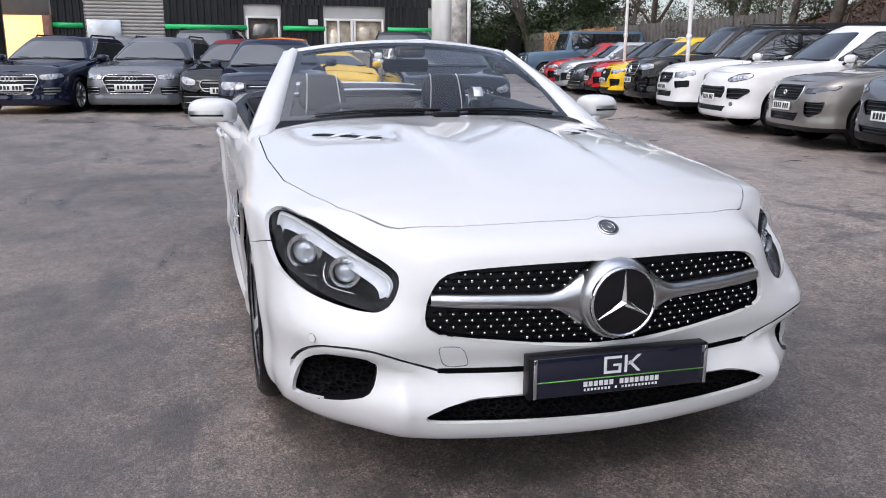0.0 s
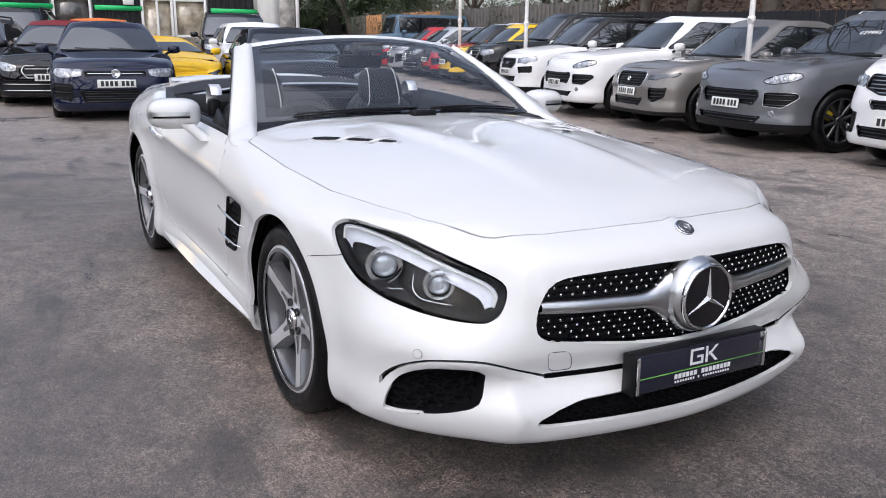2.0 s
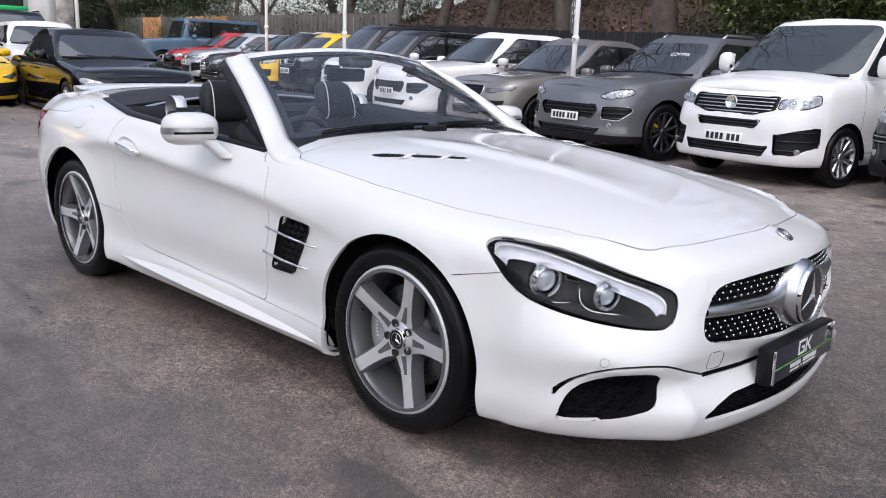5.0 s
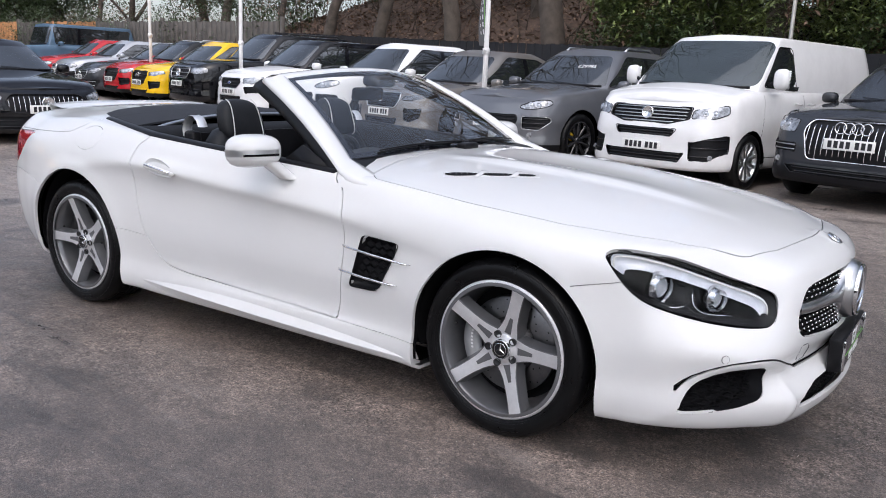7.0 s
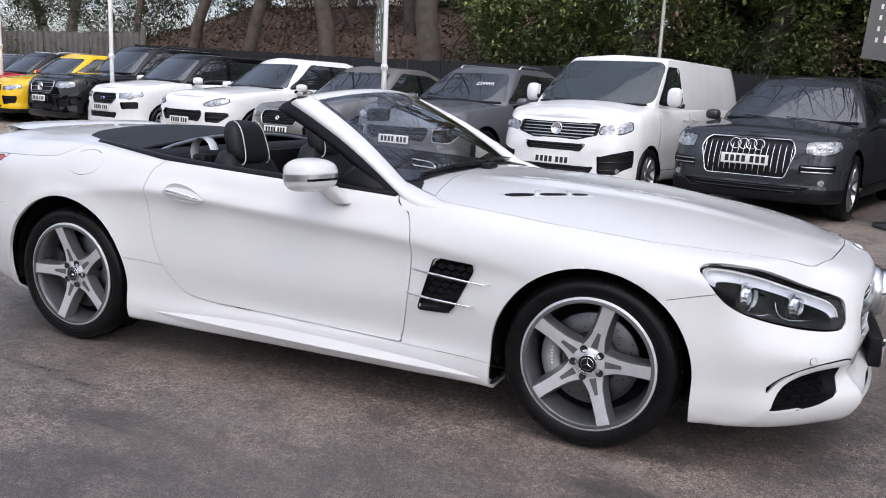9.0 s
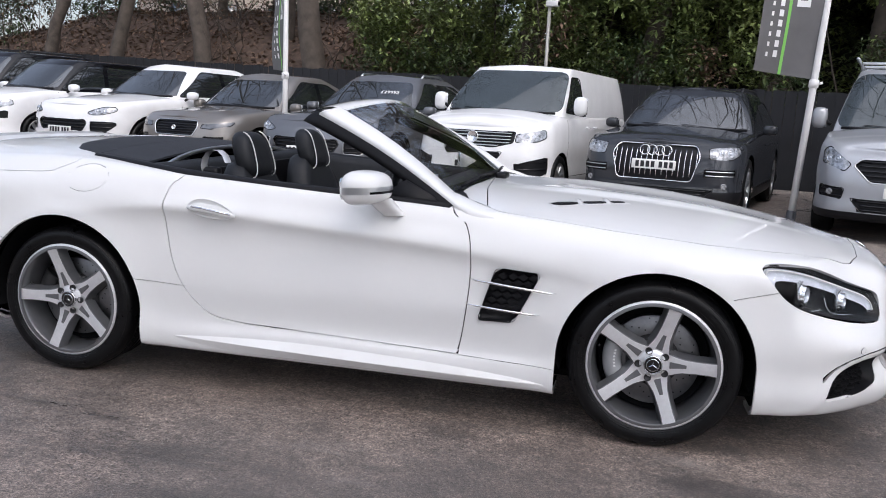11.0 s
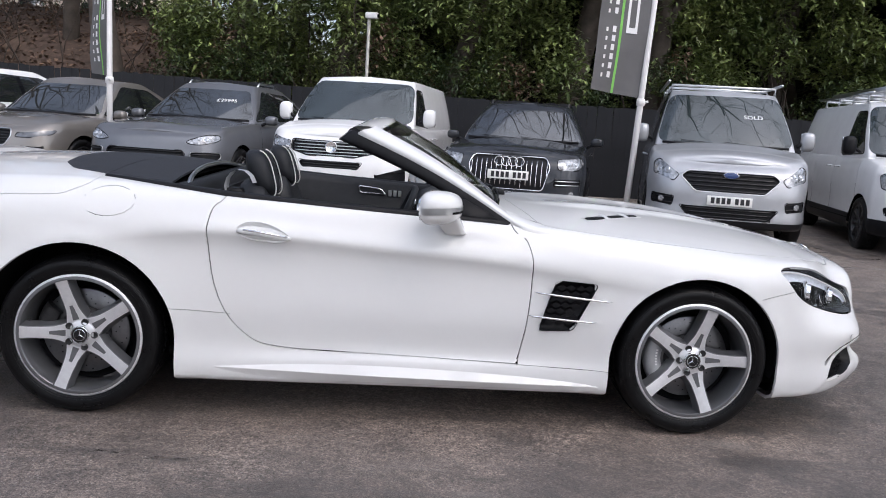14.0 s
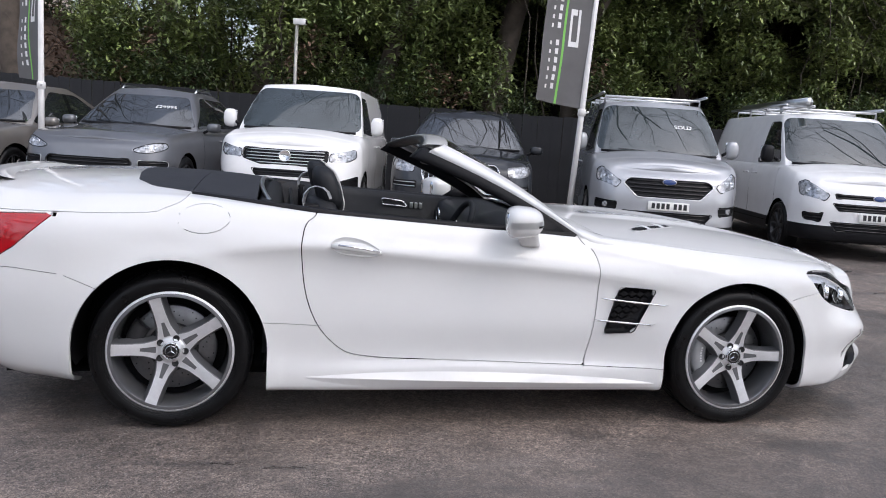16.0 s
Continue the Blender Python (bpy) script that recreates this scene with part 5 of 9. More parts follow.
for s in (-1, 1):
    b = super_shape(bmesh.new(), 0.082, 0.126, 0.076, 2.9, nu=40, nv=24, taper=0.26)
    mir = part("door_mirror", b, WHITE_PAINT, hero, "white door mirror with an indicator strip")
    mir.matrix_basis = pose(-1.135, s * 1.005, 0.950, 0, -4, s * 14)
    b = bmesh.new()
    rows = []
    for t in np.linspace(0, 1, 7):
        cx, cy, cz = 0.012 + 0.022 * t, -s * (0.050 + 0.085 * t), -0.045 - 0.075 * t
        hx, hy = 0.050 - 0.008 * t, 0.034
        rows.append([(cx + hx * dx, cy + hy * dy, cz) for dx, dy in ((-1, -0.6), (-0.6, -1), (0.6, -1), (1, -0.6), (1, 0.6), (0.6, 1), (-0.6, 1), (-1, 0.6), (-1, -0.6))])
    sheet(b, rows)
    part("mirror_foot", b, WHITE_PAINT, mir)
    b = bmesh.new()
    rows = []
    for t in np.linspace(0, 1, 25):
        a = math.radians(-38 + 168 * t)
        c, sn = math.copysign(abs(math.cos(a)) ** 0.69, math.cos(a)), math.copysign(abs(math.sin(a)) ** 0.69, math.sin(a))
        k = 1 - 0.26 * (c + 1) / 2
        rows.append([(0.0830 * c, s * 0.1275 * sn * k, z) for z in (-0.020, -0.006, 0.006)])
    sheet(b, rows)
    part("indicator", b, SATIN_SILVER, mir, "silver indicator strip")
    b = bmesh.new()
    rows = [[Vector(p) * 1.006 for p in r[:1]] + [Vector((r[0][0], r[0][1], -0.011)) * 1.006] for r in [[tuple(q) for q in row] for row in rows][:14]]
    sheet(b, rows)
    part("indicator_slot", b, GLOSS_BLACK, mir)
    b = bmesh.new()
    box(b, -0.078, -0.055, -0.088, 0.088, -0.046, 0.046, 0.02)
    part("mirror_glass", b, CHROME, mir, "mirror glass")
# handles in their recesses
for s, door in ((1, doors[0]), (-1, doors[1])):
    b = bmesh.new()
    oval = closed_curve([(-1.962, 0.815), (-1.92, 0.846), (-1.85, 0.848), (-1.78, 0.826), (-1.728, 0.788), (-1.76, 0.762), (-1.85, 0.763), (-1.93, 0.778)], 4)
    cx, cz = oval.mean(axis=0)
    loops = [[b.verts.new((cx + (x - cx) * k, s * (0.9395 + 0.004 * (1 - abs(z - 0.80) / 0.05) - d), cz + (z - cz) * k)) for x, z in oval] for k, d in ((0.9, -0.0040), (0.8, 0.003), (0.6, 0.007))]
    for A, B in zip(loops[:-1], loops[1:]):
        for i in range(len(oval)):
            j = (i + 1) % len(oval)
            b.faces.new((A[i], A[j], B[j], B[i]))
    b.faces.new(loops[-1])
    cup = part("handle_recess", b, WHITE_PAINT, door)
    b = bmesh.new()
    pts = [(-1.945, s * 0.948, 0.806), (-1.92, s * 0.962, 0.808), (-1.86, s * 0.968, 0.803), (-1.79, s * 0.965, 0.793), (-1.745, s * 0.955, 0.785), (-1.735, s * 0.945, 0.783)]
    tube(b, pts, [0.010, 0.0135, 0.0125, 0.012, 0.010, 0.006], 10)
    part("door_handle", b, WHITE_PAINT, door, "white door handle with a chrome edge")
    b = bmesh.new()
    tube(b, [(x, y + s * 0.010, z + 0.006) for x, y, z in pts[1:-1]], 0.0045, 6)
    part("handle_edge", b, CHROME, door, "chrome handle edge")
# black strip along the door tops, chrome-free
for s in (-1, 1):
    b = bmesh.new()
    rows = []
    for t in np.linspace(0, 1, 21):
        x = -0.84 - t * 1.69
        z = float(np.interp(x, [-2.536, -2.36, -2.01, -1.67, -1.16, -0.84], [0.979, 0.966, 0.941, 0.921, 0.899, 0.882]))
        y = float(np.interp(x, [-2.536, -2.36, -2.01, -1.67, -0.84], [0.752, 0.79, 0.858, 0.860, 0.850]))
        rows.append([(x, s * (y + 0.004), z - 0.010), (x, s * (y + 0.003), z + 0.006), (x, s * (y - 0.01), z + 0.012), (x, s * (y - 0.035), z + 0.012), (x, s * (y - 0.055), z - 0.005), (x, s * (y - 0.06), z - 0.05)])
    sheet(b, rows)
    part("belt_strip", b, BLACK_PLASTIC, hero, "black belt strip along the door top")


# ---------------------------------------------------------------- cabin
b = bmesh.new()
box(b, -2.25, -0.80, -0.80, 0.80, 0.24, 0.27)
cabin = part("cabin_floor", b, BLACK_GAP, hero)
for s in (-1, 1):
    b = bmesh.new()
    rows = []
    for x in np.linspace(-2.22, -0.86, 15):
        z1 = float(np.interp(x, [-2.3, -2.01, -1.16, -0.84], [0.955, 0.938, 0.897, 0.88]))
        rows.append([(x, s * 0.795, z1 + 0.006), (x, s * 0.780, z1), (x, s * 0.760, z1 - 0.04), (x, s * 0.752, z1 - 0.085), (x, s * 0.745, z1 - 0.095), (x, s * 0.735, 0.66), (x, s * 0.70, 0.62), (x, s * 0.72, 0.28)])
    sheet(b, rows)
    trim = part("door_trim", b, LEATHER, hero, "dark leather door trim")
    b = bmesh.new()
    ovl = rounded([(-1.53, 0.842), (-1.535, 0.880), (-1.40, 0.866), (-1.37, 0.832)], 0.014)
    tube(b, [(x, s * 0.742, z) for x, z in ovl], 0.006, 6, closed=True)
    part("inner_handle", b, CHROME, trim, "chrome inner door handle")
    for x in (-1.345, -1.315, -1.285):
        b = bmesh.new()
        box(b, x - 0.010, x + 0.010, min(s * 0.745, s * 0.735), max(s * 0.745, s * 0.735), 0.825, 0.862, 0.003)
        part("seat_switch", b, SATIN_SILVER, trim, smooth=False)
b = bmesh.new()
rows = []
for y in np.linspace(-0.78, 0.78, 27):
    hump = 0.03 * math.exp(-((y + 0.37) / 0.17) ** 2)
    rows.append([(-0.84, y, 0.905), (-0.95, y, 0.915 + hump * 0.5), (-1.08, y, 0.905 + hump), (-1.16, y, 0.875 + hump), (-1.19, y, 0.82 + hump), (-1.17, y, 0.70), (-1.13, y, 0.55), (-1.0, y, 0.30)])
sheet(b, rows)
dash = part("dashboard", b, LEATHER, hero, "dark leather dashboard")
for y in (-0.62, -0.12, 0.12, 0.62):
    b = bmesh.new()
    tube(b, [(-1.192, y + 0.042 * math.cos(a), 0.80 + 0.042 * math.sin(a)) for a in np.linspace(0, math.tau, 20, endpoint=False)], 0.006, 6, closed=True)
    part("air_vent", b, CHROME, dash, "round chrome air vent")
b = bmesh.new()
box(b, -2.1, -1.1, -0.12, 0.12, 0.27, 0.64, 0.03)
part("centre_console", b, LEATHER, hero, "dark centre console")
# steering wheel on the right-hand side
sw = bmesh.new()
tube(sw, [(0, 0.185 * math.cos(a), 0.185 * math.sin(a)) for a in np.linspace(0, math.tau, 36, endpoint=False)], 0.0165, 8, closed=True)
steering = part("steering_wheel", sw, LEATHER, hero, "dark leather steering wheel")
b = bmesh.new()
super_shape(b, 0.03, 0.075, 0.06, 3)
part("airbag_cover", b, LEATHER, steering)
for a in (0, 180, 250, 290):
    b = bmesh.new()
    box(b, -0.006, 0.006, 0.05, 0.18, -0.014, 0.014, 0.004, pose(0, 0, 0, a, 0, 0))
    part("wheel_spoke", b, SATIN_SILVER, steering, "silver steering wheel spoke")
steering.matrix_basis = pose(-1.30, -0.37, 0.80, 0, 24, 0)
b = bmesh.new()
tube(b, [(-1.29, -0.37, 0.80), (-1.10, -0.37, 0.74)], 0.04, 10)
part("steering_column", b, BLACK_PLASTIC, hero)


def seat(y):
    b = bmesh.new()
    rows = []
    for t, (x, z, half, thick) in zip(range(7), ((-1.83, 0.42, 0.24, 0.10), (-1.86, 0.55, 0.25, 0.11), (-1.90, 0.70, 0.25, 0.11), (-1.935, 0.82, 0.23, 0.10), (-1.955, 0.90, 0.19, 0.085), (-1.965, 0.95, 0.14, 0.07), (-1.97, 0.965, 0.09, 0.05))):
        row = []
        for a in np.linspace(0, math.tau, 20, endpoint=False):
            c, sn = math.cos(a), math.sin(a)
            px = math.copysign(abs(c) ** 0.75, c) * thick
            py = math.copysign(abs(sn) ** 0.75, sn) * half
            if c > 0:
                px += 0.035 * (abs(py) / half) ** 3 - 0.015
            row.append(b.verts.new((x + px, y + py, z)))
        rows.append(row)
    for A, B in zip(rows[:-1], rows[1:]):
        for i in range(20):
            b.faces.new((A[i], A[(i + 1) % 20], B[(i + 1) % 20], B[i]))
    b.faces.new(rows[-1])
    st = part("seat", b, LEATHER, hero, "dark leather seat with pale piping")
    b = super_shape(bmesh.new(), 0.27, 0.25, 0.09, 3.2)
    bmesh.ops.transform(b, matrix=pose(-1.62, y, 0.40, 0, -8, 0), verts=b.verts[:])
    part("cushion", b, LEATHER, st)
    b = super_shape(bmesh.new(), 0.060, 0.135, 0.108, 3.0, taper=0.0)
    for v in b.verts:
        v.co.y *= 1 - 0.10 * (v.co.z / 0.108)
        v.co.x += -0.03 * (v.co.z / 0.108) + 0.015 * (v.co.y / 0.135) ** 2
    hr = part("headrest", b, LEATHER, st, "dark leather headrest with pale piping")
    hr.location = (-1.945, y, 1.003)
    for sg in (-1, 1):
        b = bmesh.new()
        loop = []
        for a in np.linspace(-1.35, 1.35, 22):
            zz = 0.1085 * math.copysign(abs(math.sin(a)) ** 0.67, math.sin(a))
            xx = 0.0605 * abs(math.cos(a)) ** 0.67
            k = 1 - 0.10 * (zz / 0.108)
            yy = sg * 0.092 * k
            loop.append((xx * 0.985 - 0.03 * (zz / 0.108) + 0.015 * (0.092 / 0.135) ** 2, yy, zz))
        tube(b, loop, 0.0032, 6)
        part("piping", b, PIPING, hr, "pale piping")
    b = bmesh.new()
    box(b, 0.052, 0.062, -0.03, 0.03, -0.078, -0.074)
    part("stitch", b, PIPING, hr)
    b = bmesh.new()
    for yy in (-0.05, 0.05):
        tube(b, [(-1.955, y + yy, 0.93), (-1.965, y + yy, 0.85)], 0.008, 6)
    part("headrest_post", b, CHROME, st, "chrome headrest posts")
    # belt guide: a silver loop beside the backrest
    sg = -1 if y < 0 else 1
    b = bmesh.new()
    rows = []
    for t in np.linspace(0, 1, 8):
        a = math.radians(205 - 190 * t)
        rows.append([(-2.00 + 0.062 * math.cos(a) + dx, y + sg * 0.235 + dy, 0.955 + 0.075 * math.sin(a)) for dx, dy in ((-0.004, -0.030), (0.010, 0), (-0.004, 0.030))])
    sheet(b, rows)
    part("belt_guide", b, MACHINED, st, "satin silver belt guide")
    b = bmesh.new()
    box(b, -2.06, -1.985, y + sg * 0.235 - 0.03, y + sg * 0.235 + 0.03, 0.80, 0.95, 0.015)
    part("belt_tower", b, BLACK_PLASTIC, st)


seat(-0.37)
seat(0.37)
# rear bulkhead and its shelf
b = bmesh.new()
rows = []
for y in np.linspace(-0.79, 0.79, 21):
    rows.append([(-2.12, y, 0.40), (-2.14, y, 0.85), (-2.16, y, 0.935), (-2.20, y, 0.965), (-2.245, y, 0.962), (-2.262, y, 0.94)])
sheet(b, rows)
bulk = part("rear_bulkhead", b, LEATHER, hero, "dark trimmed rear bulkhead")
b = bmesh.new()
pts = [(-2.255 + 0.06 * (abs(y) / 0.72) ** 3, y, 1.006 - 0.06 * (abs(y) / 0.72) ** 2.4) for y in np.linspace(-0.70, 0.70, 25)]
tube(b, pts, 0.011, 6)
part("cover_trim", b, SATIN_SILVER, hero, "silver strip along the hood cover")
# wind deflector frame between the seats
b = bmesh.new()
box(b, -2.115, -2.10, -0.55, 0.55, 0.62, 0.93, 0.004)
part("wind_deflector", b, BLACK_PLASTIC, hero, "black mesh wind deflector")
# slim boot spoiler
b = bmesh.new()
rows = []
for y in np.linspace(-0.56, 0.56, 21):
    x = -3.38 - 0.06 * (1 - (y / 0.56) ** 2)
    k = 1 - (abs(y) / 0.56) ** 4
    rows.append([(x + 0.10, y, 0.990), (x + 0.03, y, 1.002 + 0.008 * k), (x - 0.02, y, 1.008 + 0.014 * k), (x - 0.025, y, 1.0 + 0.010 * k), (x, y, 0.965)])
sheet(b, rows)
part("boot_spoiler", b, WHITE_PAINT, hero)


# ---------------------------------------------------------------- ground
def ground_z(x, y):
    """The yard is level round the car and rises a little to the west and to the fence."""
    def ease(v):
        v = min(max(v, 0), 1)
        return v * v * (3 - 2 * v)
    return 0.23 * ease((-6 - x) / 9) + 0.10 * ease((-15 - x) / 8) + 0.04 * ease((y - 2) / 5) * (1 - ease((-6 - x) / 9))


def asphalt():
    m = bpy.data.materials.new("worn_damp_asphalt")
    m.use_nodes = True
    n, l = m.node_tree.nodes, m.node_tree.links
    p = n["Principled BSDF"]
    co = n.new("ShaderNodeTexCoord")

    def noise_node(scale, detail=4, rough=0.55, stretch=None):
        t = n.new("ShaderNodeTexNoise")
        t.inputs["Scale"].default_value, t.inputs["Detail"].default_value, t.inputs["Roughness"].default_value = scale, detail, rough
        if stretch:
            mp = n.new("ShaderNodeMapping")
            mp.inputs["Scale"].default_value = stretch
            mp.inputs["Rotation"].default_value = (0, 0, radians(20))
            l.new(co.outputs["Object"], mp.inputs["Vector"])
            l.new(mp.outputs["Vector"], t.inputs["Vector"])
        else:
            l.new(co.outputs["Object"], t.inputs["Vector"])
        return t.outputs["Fac"]

    def span(value, lo, hi, a=0.0, b=1.0):
        r = n.new("ShaderNodeMapRange")
        r.inputs["From Min"].default_value, r.inputs["From Max"].default_value = lo, hi
        r.inputs["To Min"].default_value, r.inputs["To Max"].default_value = a, b
        l.new(value, r.inputs["Value"])
        return r.outputs["Result"]

    def mix(fac, a, b):
        x = n.new("ShaderNodeMix")
        x.data_type = "RGBA"
        for sock, v in ((x.inputs[6], a), (x.inputs[7], b)):
            if isinstance(v, tuple):
                sock.default_value = (*v, 1)
            else:
                l.new(v, sock)
        l.new(fac, x.inputs[0])
        return x.outputs[2]

    patch = span(noise_node(0.30, 7, 0.62, (1.0, 0.5, 1.0)), 0.40, 0.60)
    patch2 = span(noise_node(1.7, 7, 0.7), 0.40, 0.64)
    blot = span(noise_node(9.0, 6, 0.72), 0.38, 0.64)
    grit = span(noise_node(115, 4, 0.75), 0.36, 0.66)
    fine = span(noise_node(240, 2, 0.6), 0.35, 0.68)
    stones = n.new("ShaderNodeTexVoronoi")
    stones.inputs["Scale"].default_value = 90
    l.new(co.outputs["Object"], stones.inputs["Vector"])
    chips = span(stones.outputs["Distance"], 0.10, 0.24, 1.0, 0.0)
    rare = span(noise_node(30, 3, 0.6), 0.47, 0.56)
    # paler, dustier wear where cars turn before the bay
    place_ = n.new("ShaderNodeSeparateXYZ")
    l.new(co.outputs["Object"], place_.inputs[0])
    worn = n.new("ShaderNodeMath")
    worn.operation = "MULTIPLY_ADD"
    l.new(noise_node(0.5, 4, 0.6), worn.inputs[0])
    worn.inputs[1].default_value = 4.0
    l.new(place_.outputs["Y"], worn.inputs[2])
    west = n.new("ShaderNodeMath")
    west.operation = "MULTIPLY_ADD"
    l.new(place_.outputs["X"], west.inputs[0])
    west.inputs[1].default_value = -0.6
    l.new(worn.outputs[0], west.inputs[2])
    dusty = span(west.outputs[0], 3.2, 7.0)
    low_c = mix(patch, (0.114, 0.099, 0.091), (0.268, 0.224, 0.197))
    base = mix(span(patch2, 0, 1, 0, 0.75), low_c, (0.144, 0.126, 0.116))
    base = mix(span(dusty, 0, 1, 0, 0.8), base, (0.30, 0.268, 0.245))
    dark_grain = mix(blot, (0.55, 0.55, 0.56), (1.30, 1.27, 1.24))
    grain = n.new("ShaderNodeMix")
    grain.data_type, grain.blend_type = "RGBA", "MULTIPLY"
    grain.inputs[0].default_value = 0.75
    l.new(base, grain.inputs[6])
    l.new(dark_grain, grain.inputs[7])
    crumb = n.new("ShaderNodeMix")
    crumb.data_type, crumb.blend_type = "RGBA", "MULTIPLY"
    crumb.inputs[0].default_value = 0.85
    l.new(grain.outputs[2], crumb.inputs[6])
    l.new(mix(span(noise_node(42, 5, 0.72), 0.38, 0.62), (0.50, 0.50, 0.51), (1.50, 1.47, 1.44)), crumb.inputs[7])
    speck = mix(grit, (0.20, 0.20, 0.21), (2.15, 2.08, 2.0))
    grain2 = n.new("ShaderNodeMix")
    grain2.data_type, grain2.blend_type = "RGBA", "MULTIPLY"
    grain2.inputs[0].default_value = 0.95
    l.new(crumb.outputs[2], grain2.inputs[6])
    l.new(speck, grain2.inputs[7])
    speck2 = mix(fine, (0.55, 0.55, 0.55), (1.5, 1.5, 1.5))
    grain3 = n.new("ShaderNodeMix")
    grain3.data_type, grain3.blend_type = "RGBA", "MULTIPLY"
    grain3.inputs[0].default_value = 0.8
    l.new(grain2.outputs[2], grain3.inputs[6])
    l.new(speck2, grain3.inputs[7])
    base = grain3.outputs[2]
    mul = n.new("ShaderNodeMath")
    mul.operation = "MULTIPLY"
    l.new(chips, mul.inputs[0])
    l.new(rare, mul.inputs[1])
    base = mix(mul.outputs[0], base, (0.50, 0.475, 0.45))
    # damp and oily blots with ragged edges, some of them streaked
    stain = span(noise_node(0.8, 7, 0.75), 0.53, 0.60)
    streak = span(noise_node(1.5, 7, 0.72, (0.35, 1.6, 1.0)), 0.55, 0.63)
    spill = n.new("ShaderNodeMath")
    spill.operation = "MAXIMUM"
    l.new(stain, spill.inputs[0])
    l.new(streak, spill.inputs[1])
    base = mix(span(spill.outputs[0], 0, 1, 0, 0.62), base, (0.048, 0.044, 0.043))
    # the car's contact shade and damp, painted dark beside it with a ragged edge
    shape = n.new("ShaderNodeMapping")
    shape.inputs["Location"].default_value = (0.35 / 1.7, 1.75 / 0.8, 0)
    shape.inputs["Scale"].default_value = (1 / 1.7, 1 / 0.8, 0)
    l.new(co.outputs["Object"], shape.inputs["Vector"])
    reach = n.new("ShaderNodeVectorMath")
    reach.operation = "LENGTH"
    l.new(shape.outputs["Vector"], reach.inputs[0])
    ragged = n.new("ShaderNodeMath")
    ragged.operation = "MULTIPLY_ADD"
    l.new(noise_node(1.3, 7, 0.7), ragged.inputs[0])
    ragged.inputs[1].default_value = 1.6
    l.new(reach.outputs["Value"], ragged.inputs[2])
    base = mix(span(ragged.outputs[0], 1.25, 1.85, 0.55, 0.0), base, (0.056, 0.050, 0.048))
    pale = span(noise_node(1.9, 7, 0.74, (0.4, 1.5, 1.0)), 0.58, 0.70)
    base = mix(span(pale, 0, 1, 0, 0.45), base, (0.30, 0.272, 0.250))
    l.new(base, p.inputs["Base Color"])
    gloss = n.new("ShaderNodeMath")
    gloss.operation = "MULTIPLY_ADD"
    l.new(spill.outputs[0], gloss.inputs[0])
    gloss.inputs[1].default_value = -0.14
    l.new(span(noise_node(0.7, 5, 0.6), 0.35, 0.65, 0.34, 0.62), gloss.inputs[2])
    l.new(gloss.outputs[0], p.inputs["Roughness"])
    p.inputs["Specular IOR Level"].default_value = 0.75
    bump = n.new("ShaderNodeBump")
    bump.inputs["Strength"].default_value = 0.6
    bump.inputs["Distance"].default_value = 0.008
    l.new(noise_node(110, 4, 0.75), bump.inputs["Height"])
    l.new(bump.outputs["Normal"], p.inputs["Normal"])
    return m


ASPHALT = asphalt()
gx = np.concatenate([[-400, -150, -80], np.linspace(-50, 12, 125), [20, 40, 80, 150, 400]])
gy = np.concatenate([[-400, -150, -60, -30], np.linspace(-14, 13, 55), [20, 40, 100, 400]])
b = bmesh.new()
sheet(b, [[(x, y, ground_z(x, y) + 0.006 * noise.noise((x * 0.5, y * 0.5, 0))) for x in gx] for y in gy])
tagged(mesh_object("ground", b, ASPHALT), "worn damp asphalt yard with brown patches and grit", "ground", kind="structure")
# loose grit near the camera's way
rng = np.random.default_rng(4)
verts, faces = [], []
for k in range(9000):
    x, y = rng.uniform(-4.5, 4.5), rng.uniform(-4.0, 2.6)
    r = rng.uniform(0.0016, 0.0040)
    a = rng.uniform(0, math.tau)
    i = len(verts)
    z = 0.006 * noise.noise((x * 0.5, y * 0.5, 0))
    for q in range(4):
        verts.append((x + r * math.cos(a + q * 1.57), y + r * 0.7 * math.sin(a + q * 1.57), z - 0.002))
    verts.append((x, y, z + r * 0.9))
    faces += [(i, i + 1, i + 4), (i + 1, i + 2, i + 4), (i + 2, i + 3, i + 4), (i + 3, i, i + 4)]
me = bpy.data.meshes.new("grit")
me.from_pydata(verts, [], faces)
me.materials.append(mat("pale_grit", (0.34, 0.325, 0.305), 0.8, vary=0.5, scale=6, island=0.5))
tagged(new("grit", me), "small pale stones scattered over the asphalt", "grit", kind="stuff")


# ---------------------------------------------------------------- fence, bank, old fence panels
FENCE = [(16.0, 11.0, 1.80), (4.0, 11.9, 1.84), (-2.0, 12.2, 1.86), (-10.0, 13.25, 2.0), (-16.85, 14.3, 2.2)]


def fence_at(x):
    xs = [p[0] for p in FENCE][::-1]
    return float(np.interp(x, xs, [p[1] for p in FENCE][::-1])), float(np.interp(x, xs, [p[2] for p in FENCE][::-1]))


